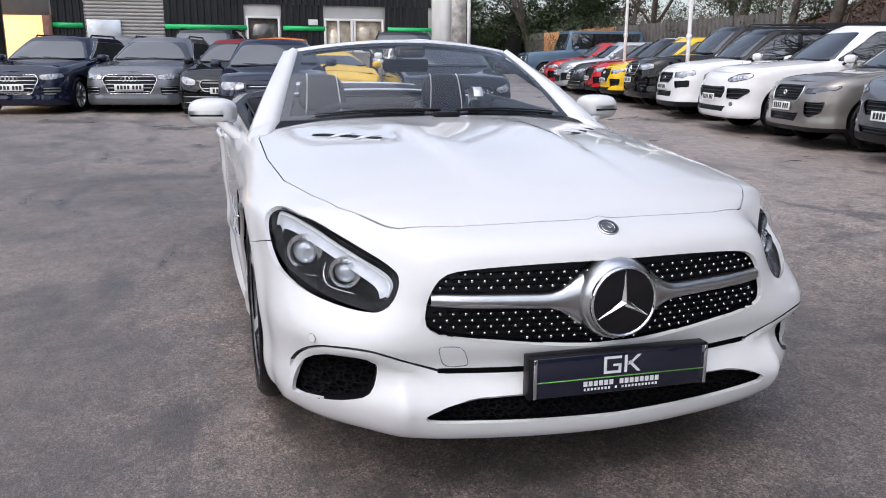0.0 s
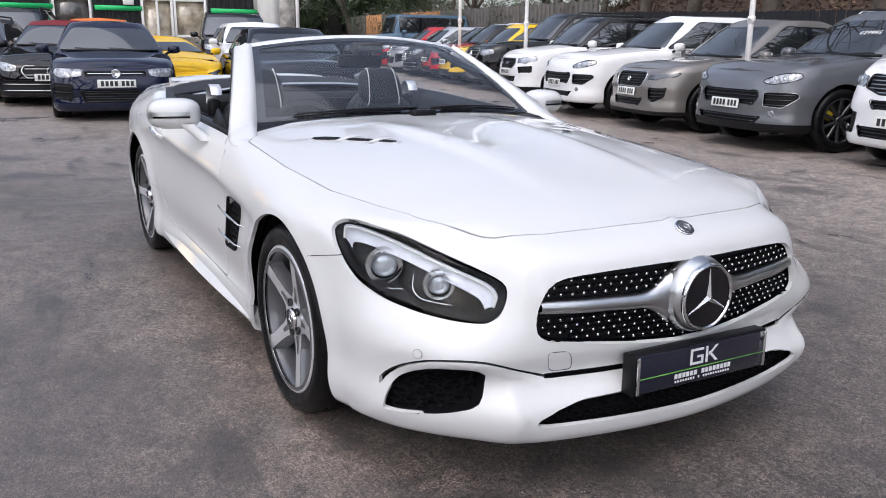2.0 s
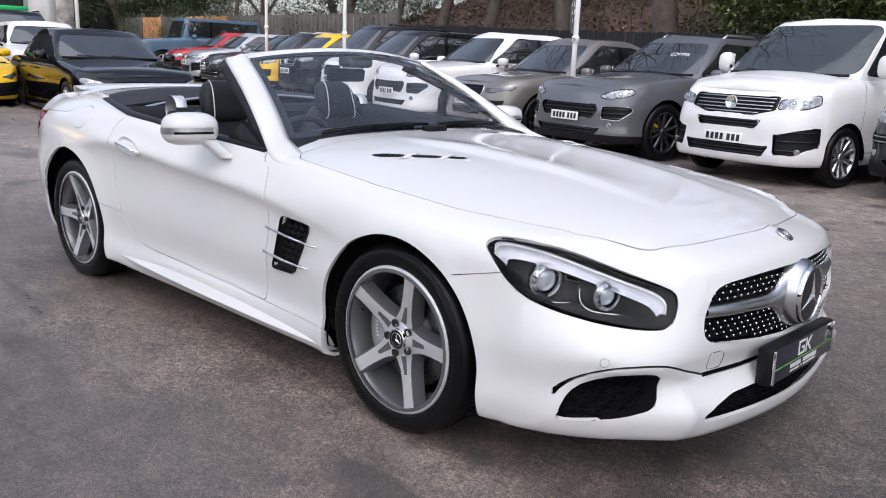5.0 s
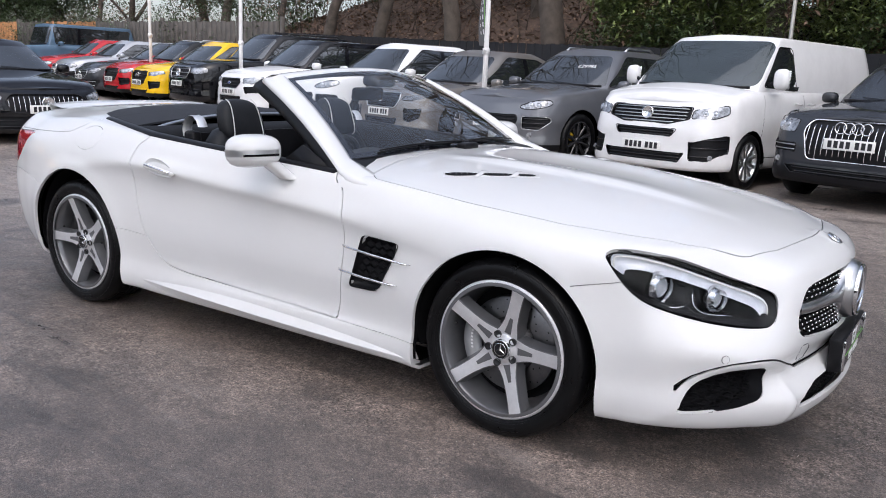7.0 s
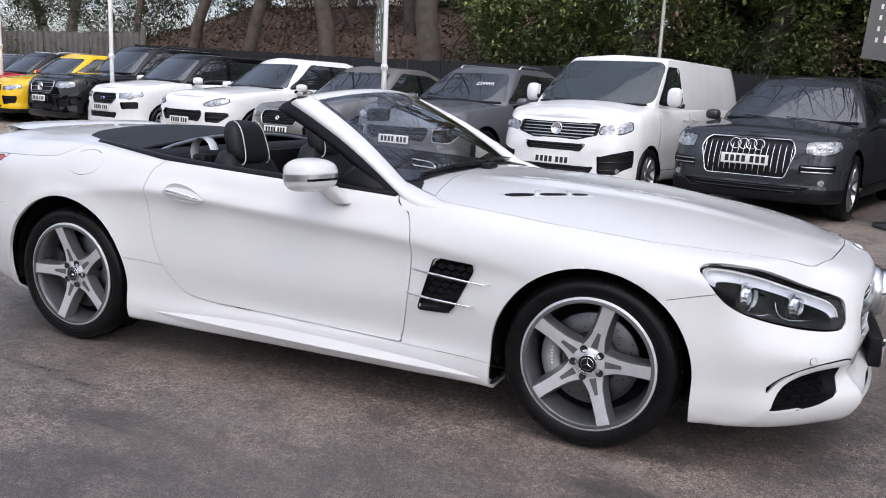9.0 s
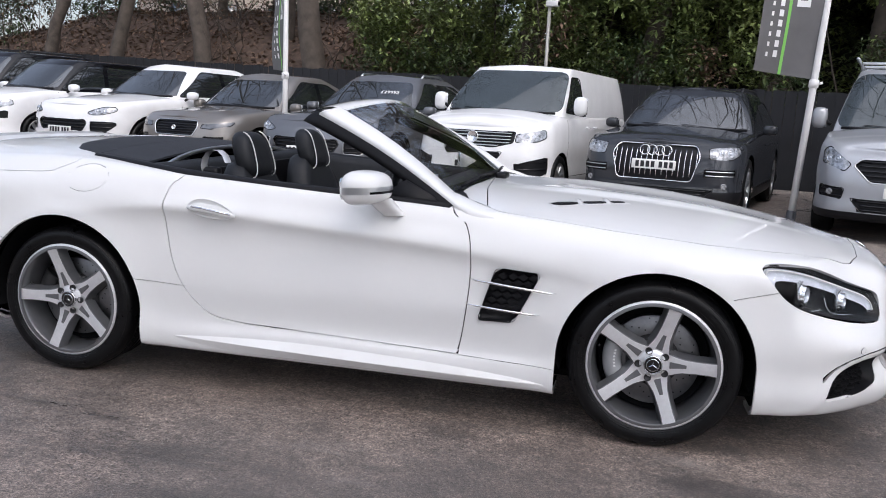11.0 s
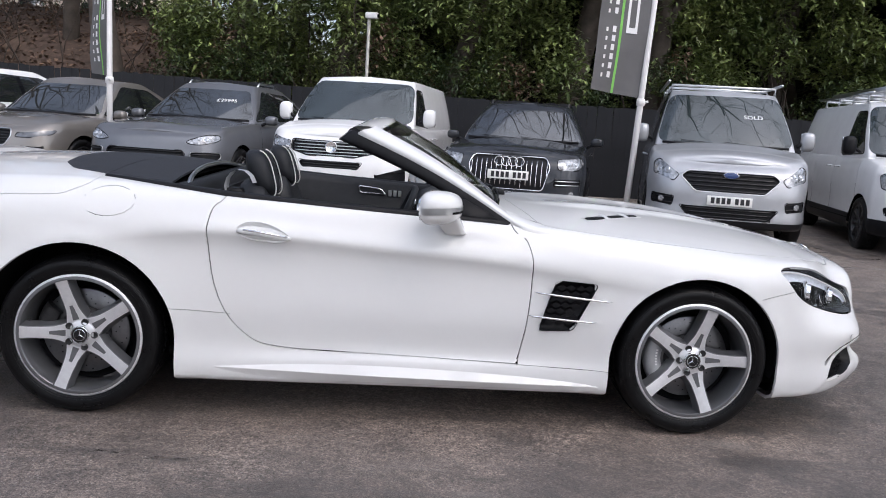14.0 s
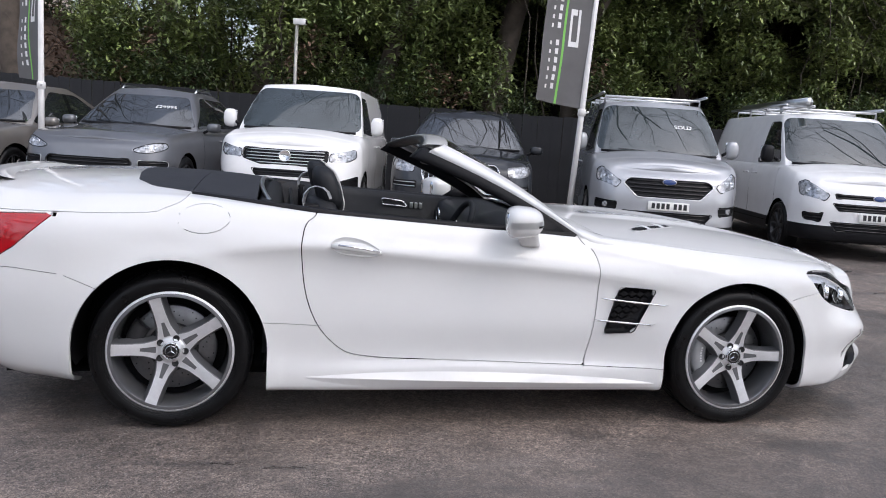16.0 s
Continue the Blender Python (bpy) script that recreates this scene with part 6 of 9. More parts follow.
DARK_FENCE = mat("charcoal_fence_paint", (0.018, 0.019, 0.022), 0.7, spec=0.25, vary=0.3, scale=3, bump=0.25, bump_scale=60)
fence = tagged(new("fence"), "charcoal painted close-boarded timber fence", "fence", kind="structure")
board_bm = bmesh.new()
box(board_bm, -0.058, 0.058, -0.012, 0.0, 0.0, 1.0)
board_me = bpy.data.meshes.new("board")
board_bm.to_mesh(board_me)
board_bm.free()
board_me.materials.append(DARK_FENCE)
x = 14.0
k = 0
rng = np.random.default_rng(8)
while x > -16.8:
    y, h = fence_at(x)
    o = new("board", board_me)
    o.parent = fence
    o.matrix_basis = Matrix.LocRotScale((x, y + (0.014 if k % 2 else 0.0), ground_z(x, y) * 0), Euler((0, rng.normal(0, 0.006), -0.13)), (1, 1, h + rng.normal(0, 0.008)))
    x -= 0.108
    k += 1
for q in range(16):
    x = 13.5 - q * 2.0
    y, h = fence_at(x)
    b = bmesh.new()
    box(b, x - 0.05, x + 0.05, y + 0.03, y + 0.13, 0, h - 0.05)
    part("post", b, DARK_FENCE, fence)

LITTER = mat("brown_leaf_litter", (0.075, 0.045, 0.032), 0.9, vary=0.45, scale=5, bump=0.6, bump_scale=40, color2=(0.13, 0.085, 0.06))
b = bmesh.new()
rows = []
for x in np.linspace(-60, 22, 83):
    fy = fence_at(x)[0] + 0.25
    row = []
    for dy, z in ((0, 0.35), (0.8, 1.0), (2.0, 1.9), (3.5, 2.9), (5.5, 3.7), (9, 4.2), (20, 4.6), (60, 5.0)):
        low = min(max((x + 8) / 6, 0), 1)
        zz = z * (1 - 0.45 * low) * (1 if x > -17 else max(0.35, 1 - (-17 - x) / 18))
        row.append((x, fy + dy, zz + 0.16 * noise.noise((x * 0.6, dy * 0.8, 3))))
    rows.append(row)
sheet(b, rows)
tagged(mesh_object("bank", b, LITTER), "steep bank covered in brown fallen leaves", "bank", kind="structure")


def bank_z(x, y):
    fy = fence_at(x)[0] + 0.25
    z = float(np.interp(y - fy, [0, 0.8, 2.0, 3.5, 5.5, 9, 20, 60], [0.35, 1.0, 1.9, 2.9, 3.7, 4.2, 4.6, 5.0]))
    low = min(max((x + 8) / 6, 0), 1)
    return z * (1 - 0.45 * low) * (1 if x > -17 else max(0.35, 1 - (-17 - x) / 18))


def leaves(name, places, size, material, label, category, seed, droop=0.5, aspect=0.42):
    """Many small bent leaves as one mesh."""
    g = np.random.default_rng(seed)
    p = np.asarray(places, float)
    n = len(p)
    a = g.uniform(0, math.tau, n)
    tilt = g.normal(-0.25, droop, n)
    s = size * g.uniform(0.6, 1.3, n)
    d = np.stack([np.cos(a) * np.cos(tilt), np.sin(a) * np.cos(tilt), np.sin(tilt)], 1)
    w = np.stack([-np.sin(a), np.cos(a), g.normal(0, 0.35, n)], 1)
    w /= np.linalg.norm(w, axis=1)[:, None]
    up = np.cross(d, w)
    s1 = s[:, None]
    v = np.stack([p, p + d * s1 * 0.5 + w * s1 * aspect * 0.5 + up * s1 * 0.08, p + d * s1, p + d * s1 * 0.5 - w * s1 * aspect * 0.5 + up * s1 * 0.08], 1).reshape(-1, 3)
    i = np.arange(n) * 4
    f = np.concatenate([np.stack([i, i + 1, i + 2], 1), np.stack([i, i + 2, i + 3], 1)])
    me = bpy.data.meshes.new(name)
    me.from_pydata(v.tolist(), [], f.tolist())
    me.materials.append(material)
    ob = new(name, me)
    if category:
        tagged(ob, label, category, kind="stuff")
    return ob


def clumps(centres_, count, spread, seed):
    g = np.random.default_rng(seed)
    c = np.asarray(centres_, float)
    idx = g.integers(0, len(c), count)
    d = g.normal(0, 1, (count, 3))
    d /= np.linalg.norm(d, axis=1)[:, None]
    r = g.uniform(0.35, 1.0, count) ** 0.6
    return c[idx] + d * r[:, None] * np.asarray(spread)


LAUREL = mat("laurel_leaf", (0.080, 0.135, 0.038), 0.36, vary=0.5, scale=1.2, color2=(0.25, 0.30, 0.10), island=0.7)
IVY = mat("ivy_leaf", (0.028, 0.055, 0.018), 0.5, vary=0.35, scale=1.5, color2=(0.055, 0.085, 0.025), island=0.5)
DRY = mat("dry_leaf", (0.12, 0.072, 0.047), 0.8, vary=0.4, scale=2, color2=(0.19, 0.12, 0.078), island=0.5)
BARK = mat("grey_brown_bark", (0.075, 0.060, 0.048), 0.9, vary=0.4, scale=6, bump=0.5, bump_scale=50)
SHADE = mat("near_black_shade", (0.010, 0.010, 0.008), 0.95, vary=0.5, scale=3)

# laurel hedge over the fence
g = np.random.default_rng(21)
bushes = []
for k in range(270):
    x = g.uniform(-6.2, 17)
    y = fence_at(x)[0] + g.uniform(0.7, 3.2)
    top = 6.6 + 0.8 * math.sin(x * 0.8) + (2.2 if x > 3 else 0.9 if x > 1 else -1.2)
    z = g.uniform(2.0, top) if x > -3.5 else g.uniform(2.2, 4.6)
    if x > 0.5 and g.uniform() < 0.5:
        y -= 0.5
    bushes.append((x, y, z))
for k in range(150):
    x = g.uniform(1.5, 17)
    bushes.append((x, fence_at(x)[0] + g.uniform(0.6, 2.4), g.uniform(4.6, 9.2)))
for k in range(160):
    x = g.uniform(-3, 18)
    bushes.append((x, fence_at(x)[0] + g.uniform(2.6, 4.2), g.uniform(3.2, 7.0 if x < 4 else 8.5)))
pts = clumps(bushes, 230000, (0.66, 0.52, 0.6), 5)
leaves("laurel_hedge", pts, 0.165, LAUREL, "dense green laurel hedge behind the fence", "hedge", 6)
low_b = [(x, fence_at(x)[0] + g.uniform(0.35, 0.9), g.uniform(1.7, 2.6)) for x in g.uniform(-6.5, 17, 60)]
leaves("hedge_skirt", clumps(low_b, 9000, (0.5, 0.3, 0.45), 7), 0.11, IVY, "darker low growth along the fence top", "hedge", 8)
brown = [(x, fence_at(x)[0] + g.uniform(0.3, 1.2), g.uniform(1.9, 3.0)) for x in (-5.4, -4.9, -1.9, -1.6, -0.6, 1.0, 1.3, 4.4)]
leaves("dry_leaves", clumps(brown, 700, (0.3, 0.3, 0.45), 9), 0.14, DRY, "withered brown leaves in the hedge", "dry leaves", 10, droop=0.4)
behind = [(x, fence_at(x)[0] + g.uniform(4.2, 6.0), z) for x, z in zip(g.uniform(-2, 19, 300), g.uniform(2.0, 9.5, 300))]
leaves("evergreen_trees", clumps(behind, 100000, (1.0, 0.7, 0.9), 31), 0.24, IVY, "dark evergreen growth behind the laurel hedge", "evergreens", 32)
# stems and the shade inside the hedge
verts_b = bmesh.new()
for k in range(50):
    x = g.uniform(-6.5, 17)
    y = fence_at(x)[0] + g.uniform(1.4, 2.9)
    p = Vector((x, y, bank_z(x, y) - 0.1))
    pts_ = [p]
    for q in range(5):
        p = p + Vector((g.normal(0, 0.22), g.normal(-0.05, 0.18), g.uniform(0.5, 0.95)))
        pts_.append(p)
    tube(verts_b, pts_, [0.03, 0.026, 0.02, 0.016, 0.011, 0.006], 5, cap=False)
tagged(mesh_object("hedge_stems", verts_b, BARK), "thin bare stems inside the hedge", "stems", kind="stuff")
# near-black blobs put in as the shade deep between the leaves
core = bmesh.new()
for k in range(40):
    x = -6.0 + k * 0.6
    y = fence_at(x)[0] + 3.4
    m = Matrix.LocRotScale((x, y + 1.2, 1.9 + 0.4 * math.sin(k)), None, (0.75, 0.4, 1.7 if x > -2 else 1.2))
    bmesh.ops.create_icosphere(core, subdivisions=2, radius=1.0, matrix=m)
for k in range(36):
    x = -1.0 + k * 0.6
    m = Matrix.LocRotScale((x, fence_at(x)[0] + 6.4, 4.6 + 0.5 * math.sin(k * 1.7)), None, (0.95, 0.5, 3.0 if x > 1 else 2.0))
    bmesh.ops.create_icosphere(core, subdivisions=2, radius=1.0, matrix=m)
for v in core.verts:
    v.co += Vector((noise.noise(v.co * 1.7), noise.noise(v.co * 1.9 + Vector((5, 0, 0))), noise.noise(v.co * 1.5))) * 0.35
tagged(mesh_object("hedge_shade_fill", core, SHADE), "near-black blobs put in for shade inside the hedge", "hedge", kind="stuff")

# leaf litter on the bank
lp = []
for k in range(15000):
    x = g.uniform(-26, -3)
    y = fence_at(x)[0] + g.uniform(0.2, 6.5)
    lp.append((x, y, bank_z(x, y) + 0.06 + 0.16 * noise.noise((x * 0.6, (y - fence_at(x)[0] - 0.25) * 0.8, 3))))
leaves("leaf_litter", lp, 0.13, DRY, "brown fallen leaves lying on the bank", "fallen leaves", 12, droop=0.5, aspect=0.7)
ivy_b = [(x, fence_at(x)[0] + g.uniform(0.0, 1.6), g.uniform(0.8, 2.9)) for x in g.uniform(-36, -17, 120)]
leaves("ivy", clumps(ivy_b, 16000, (0.6, 0.35, 0.5), 13), 0.10, IVY, "dark ivy over the old fence", "ivy", 14)
scrub = [(x, fence_at(x)[0] + g.uniform(4.0, 9), g.uniform(3.3, 8.0)) for x in g.uniform(-46, -3, 170)]
leaves("tree_ivy", clumps(scrub, 80000, (1.1, 1.0, 0.9), 15), 0.17, IVY, "ivy and evergreen scrub among the trees", "scrub", 16)
low_scrub = [(x, fence_at(x)[0] + g.uniform(2.5, 6.5), bank_z(x, fence_at(x)[0] + 4) + g.uniform(0.2, 2.2)) for x in g.uniform(-44, -4, 70)]
leaves("brown_scrub", clumps(low_scrub, 15000, (0.9, 0.8, 0.7), 17), 0.11, DRY, "withered brown undergrowth on the bank", "undergrowth", 18)
far_ivy = [(x, y, z) for x, y, z in zip(g.uniform(-47, -37.3, 60), g.uniform(12.2, 14.5, 60), g.uniform(0.3, 4.6, 60))]
leaves("far_scrub", clumps(far_ivy, 12000, (0.9, 0.6, 0.7), 19), 0.13, IVY, "dark evergreen scrub in the far corner", "scrub", 20)
corner = [(x, y, z) for x, y, z in zip(g.uniform(-50, -38, 230), g.uniform(6.8, 22, 230), g.uniform(0.4, 9.5, 230))]
leaves("corner_evergreens", clumps(corner, 70000, (1.3, 1.1, 1.0), 41), 0.28, IVY, "dark ivy-clad evergreens closing the far corner", "evergreens", 42)
twig_bm = bmesh.new()
for k in range(420):
    x = g.uniform(-44, -3)
    y = fence_at(x)[0] + g.uniform(1.5, 7.5)
    p = Vector((x, y, bank_z(x, y) - 0.1))
    d = Vector((g.normal(0, 0.5), g.normal(0, 0.4), 1)).normalized()
    pts_ = [p]
    for q in range(4):
        d = (d + Vector((g.normal(0, 0.3), g.normal(0, 0.3), g.normal(0, 0.15)))).normalized()
        p = p + d * g.uniform(0.4, 0.8)
        pts_.append(p)
    tube(twig_bm, pts_, [0.018, 0.014, 0.010, 0.006, 0.003], 3, cap=False)
tagged(mesh_object("bank_twigs", twig_bm, BARK), "thin bare brown twigs growing on the bank", "twigs", kind="stuff")


# ---------------------------------------------------------------- bare winter trees
def tree_mesh(seed, height, radius, depth=6, spread=0.55):
    gg = random.Random(seed)
    trunk_bm, limb_bm = bmesh.new(), bmesh.new()

    def grow(p, d, length, r, level):
        pts_, rs = [p], [r]
        n = 5 if level < 2 else 3
        for k in range(n):
            d = (d + Vector((gg.gauss(0, 0.13), gg.gauss(0, 0.13), gg.gauss(0.02, 0.08)))).normalized()
            p = p + d * length / n
            pts_.append(p)
            rs.append(r * (1 - 0.45 * (k + 1) / n))
        tube(trunk_bm if level == 0 else limb_bm, pts_, rs, 8 if level == 0 else (5 if level < 3 else 3), cap=False)
        if level >= depth:
            return
        for k in range(gg.choice((2, 3, 3)) + (3 if level == 0 else 0)):
            i = gg.randint(2, n) if level else gg.randint(2, n)
            a = gg.uniform(0, math.tau)
            side = d.orthogonal().normalized()
            side = Matrix.Rotation(a, 3, d) @ side
            nd = (d * (1 - spread * 0.6) + side * gg.uniform(0.5, 1.0) * spread * 1.5 + Vector((0, 0, 0.12))).normalized()
            grow(pts_[i], nd, length * gg.uniform(0.55, 0.78), rs[i] * gg.uniform(0.5, 0.7), level + 1)

    grow(Vector((0, 0, 0)), Vector((0, 0, 1)), height * 0.42, radius, 0)
    return trunk_bm, limb_bm


def make_tree(seed, height, radius, label):
    t = thing("bare_tree", label, "tree", group="bare trees")
    tb, lb = tree_mesh(seed, height, radius)
    part("trunk", tb, BARK, t)
    part("crown", lb, BARK, t, "bare twiggy crown")
    return t


kinds = [make_tree(3, 13, 0.20, "tall bare winter tree standing on the leafy bank"), make_tree(11, 11, 0.13, "slender bare winter tree standing on the leafy bank"), make_tree(29, 12, 0.16, "bare winter tree with spreading limbs on the bank")]
spots = [(-15.9, 15.4, 0.95, 0), (-9.5, 17.0, 1.6, 1), (-6.8, 16.5, 1.6, 1), (-3.6, 16.5, 1.7, 1), (-1.2, 16.0, 1.6, 1), (1.2, 16.5, 1.7, 1), (-12.5, 19.0, 1.0, 2), (-20, 17.5, 1.0, 1), (-24, 18.5, 1.05, 0), (-28, 17.0, 0.95, 2),
         (-33, 19.0, 1.0, 1), (-38, 16.0, 1.1, 2), (2.5, 18.5, 1.0, 2), (6.5, 17.5, 1.0, 0), (11, 17.0, 1.0, 1), (-18, 22, 1.1, 0), (-8, 22, 1.1, 1), (-30, 23, 1.2, 0), (-40, 11, 1.1, 1), (-44, 8, 1.1, 0), (0.5, 22, 1.1, 2),
         # those that stand round the rest of the yard
         (15, -3, 1.0, 0), (17, 4, 1.1, 2), (14, -9, 1.0, 1), (19, -1, 1.2, 1), (9, -15, 1.1, 2), (2, -18, 1.1, 0), (-6, -19, 1.1, 1), (16, 9, 1.0, 0), (13, 1, 0.9, 1), (-13, -17, 1.1, 2), (-20, -16, 1.1, 0), (6, -16.5, 1.2, 1), (-2, -16, 1.2, 2), (-10, -15.5, 1.1, 0), (13, -13, 1.2, 2), (18, 6.5, 1.2, 0), (14.5, 5.5, 1.1, 2), (5, 15.5, 1.1, 1), (8.5, 15.5, 1.15, 2),
         (-14, -9.5, 1.6, 1), (-8.5, -9, 1.75, 2), (-4.5, -8.5, 1.7, 0), (0.5, -8.8, 1.8, 1), (4.5, -8, 1.75, 2), (8.5, -6.5, 1.7, 0), (11, -2, 1.6, 1), (13, 3, 1.6, 2), (0, 17.5, 1.6, 1), (5, 18.5, 1.7, 0), (10, 18, 1.6, 2),
         (-13.5, 15.0, 1.5, 1), (-10.8, 14.9, 1.5, 2), (-7.6, 14.6, 1.6, 0), (-4.9, 14.4, 1.5, 2), (-2.6, 14.2, 1.6, 0), (-0.2, 14.0, 1.5, 2), (2.4, 14.2, 1.6, 0), (4.4, 13.9, 1.5, 2), (7.0, 14.0, 1.6, 1)]
# unseen walls added behind the camera's side, to darken low reflections and side light
DARK_WALL = mat("added_dark_wall", (0.05, 0.045, 0.04), 0.85, vary=0.4, scale=3, bump=0.2, bump_scale=30)
for name_, q in (("added_wall_south", (-40, 21, -13.4, -13.2)), ("added_wall_east", (20.8, 21.0, -13.2, 12))):
    b = bmesh.new()
    box(b, *q, -0.05, 1.9)
    tagged(mesh_object(name_, b, DARK_WALL), "unseen dark wall added to darken low reflections", "wall", kind="structure")
first = {}
for j, (x, y, s, k) in enumerate(spots):
    z = bank_z(x, y) - 0.2 if y > 11 else -0.05
    m = Matrix.LocRotScale((x, y, z), Euler((0, 0, j * 2.4)), (s, s, s))
    if k not in first:
        first[k] = True
        kinds[k].matrix_world = m
    else:
        t = copy_thing(kinds[k], m)
        t.scale = (s, s, s)


# ---------------------------------------------------------------- sales building across the yard
BX = -24.0
CLAD = mat("black_steel_cladding", (0.017, 0.018, 0.020), 0.45, spec=0.3, vary=0.15, scale=1.5)
RENDER = mat("white_render", (0.62, 0.62, 0.60), 0.8, vary=0.08, scale=1.5, bump=0.2, bump_scale=60)
GREEN_BAND = mat("bright_green_band", (0.015, 0.50, 0.14), 0.5, vary=0.04, scale=3)
SHUTTER = mat("grey_roller_shutter", (0.33, 0.32, 0.30), 0.5, vary=0.12, scale=2)
UPVC = mat("white_window_frame", (0.74, 0.74, 0.72), 0.4, vary=0.04, scale=5)
WARM = glow("warm_lit_interior", (1.0, 0.66, 0.28), 0.8)
BRICK = mat("red_brown_brick", (0.20, 0.10, 0.07), 0.85, vary=0.3, scale=8, bump=0.3, bump_scale=50)
building = tagged(new("sales_building"), "black corrugated showroom with a green band and white windows", "building", kind="structure")
Y_END, Y_LEFT = 6.55, -9.0
b = bmesh.new()
box(b, BX - 9, BX - 0.10, Y_LEFT, Y_END, 0, 5.4)
part("wall", b, RENDER, building, "white rendered wall")
# corrugated sheet: one ribbed sheet for each bay
for y0, y1, z0, z1 in ((-9.0, -6.6, 2.9, 5.2), (-5.1, -4.22, 1.60, 5.2), (-4.22, -1.95, 3.6, 5.2), (-1.95, 6.5, 2.9, 5.2), (-1.95, 0.42, 1.55, 2.9), (1.57, 2.90, 1.55, 2.9), (4.95, 6.4, 1.55, 2.9)):
    b = bmesh.new()
    ys = []
    y = y0
    while y < y1:
        ys += [(y, 0.0), (y + 0.09, 0.0), (y + 0.12, 0.035), (y + 0.17, 0.035)]
        y += 0.20
    ys = [(min(q, y1), d) for q, d in ys] + [(y1, 0.0)]
    sheet(b, [[(BX - 0.04 + d, q, z) for q, d in ys] for z in (z0, z1)])
    part("cladding", b, CLAD, building, "black corrugated cladding", smooth=False)
for y0, y1 in ((-5.1, -4.25), (-1.95, 0.50), (1.62, 2.95), (5.02, 6.5)):
    b = bmesh.new()
    box(b, BX - 0.02, BX + 0.03, y0, y1, 2.11, 2.25)
    part("green_band", b, GREEN_BAND, building, "bright green band")
# roller shutter with its slats
shutter = None
for k in range(34):
    b = bmesh.new()
    z = 0.05 + k * 0.105
    sheet(b, [[(BX - 0.06 + dx, y, z + dz) for dx, dz in ((0, 0), (0.03, 0.02), (0.035, 0.05), (0.03, 0.08), (0, 0.105))] for y in (-4.2, -1.97)])
    if shutter is None:
        shutter = part("roller_shutter", b, SHUTTER, building, "grey roller shutter")
    else:
        part("slat", b, SHUTTER, shutter)


def white_window(y0, y1, z0, z1, bars, material, label):
    b = bmesh.new()
    box(b, BX - 0.10, BX - 0.07, y0, y1, z0, z1)
    w = part("window", b, material, building, label)
    fr = [(y0, y0 + 0.07, z0, z1), (y1 - 0.07, y1, z0, z1), (y0 + 0.07, y1 - 0.07, z0, z0 + 0.07), (y0 + 0.07, y1 - 0.07, z1 - 0.07, z1)] + [(y, y + 0.06, z0 + 0.07, z1 - 0.07) for y in bars]
    for a0, a1, c0, c1 in fr:
        b = bmesh.new()
        box(b, BX - 0.07, BX + 0.02, a0, a1, c0, c1, 0.006)
        part("window_frame", b, UPVC, w)


PANE = mat("office_glass", (0.30, 0.24, 0.15), 0.06, coat=1.0, vary=0.5, scale=3, color2=(0.62, 0.55, 0.42))
PANE_DARK = mat("dark_office_glass", (0.05, 0.055, 0.06), 0.06, coat=1.0, vary=0.5, scale=3, color2=(0.13, 0.12, 0.10))
white_window(0.47, 1.53, 1.42, 2.54, (), PANE_DARK, "dark reflecting office window")
white_window(2.92, 3.86, 0.34, 2.50, (3.36,), PANE, "white glazed door lit warm inside")
white_window(3.88, 4.88, 1.35, 2.50, (), PANE, "white office window lit warm inside")
b = bmesh.new()
box(b, BX - 0.05, BX + 0.02, 2.92, 3.86, 1.30, 1.40)
part("door_rail", b, UPVC, building)
b = bmesh.new()
box(b, BX - 0.02, BX + 0.07, 2.42, 2.72, 2.28, 2.46, 0.01)
part("wall_sign", b, UPVC, building, "small pale wall sign")
b = bmesh.new()
box(b, BX - 0.05, BX + 0.05, -4.15, -3.2, 1.35, 2.35, 0.01)
part("leaning_board", b, SATIN_SILVER, building, "pale framed board leaning on the shutter")
b = bmesh.new()
box(b, BX - 6, BX + 1.2, 6.55, 6.85, 0, 5.4)
part("end_wall", b, RENDER, building, "white rendered end wall")
b = bmesh.new()
box(b, BX + 0.6, BX + 1.2, 6.85, 7.35, 0, 5.4)
part("end_pier", b, mat("weathered_pier", (0.42, 0.40, 0.37), 0.9, vary=0.6, scale=4, bump=0.5, bump_scale=30), building, "weathered ivy-stained pier")
b = bmesh.new()
tube(b, [(BX + 1.25, 7.42, 0), (BX + 1.25, 7.42, 5.4)], 0.06, 8)
part("downpipe", b, UPVC, building)
# workshop opening with a black post
b = bmesh.new()
box(b, BX - 0.12, BX - 0.04, -9.0, -5.32, 0, 2.45)
part("workshop_opening", b, WARM, building, "warm lit workshop opening")
b = bmesh.new()
box(b, BX - 0.05, BX + 0.0, -9.0, -5.15, 2.45, 5.0)
part("workshop_shutter", b, SHUTTER, building)
b = bmesh.new()
box(b, BX - 0.02, BX + 0.10, -5.34, -5.10, 0.0, 2.45)
part("brick_panel", b, BRICK, building, "brown brick panel")
b = bmesh.new()
box(b, BX + 1.0, BX + 1.22, -6.42, -6.18, 0, 5)
part("black_post", b, CLAD, building, "black steel post")

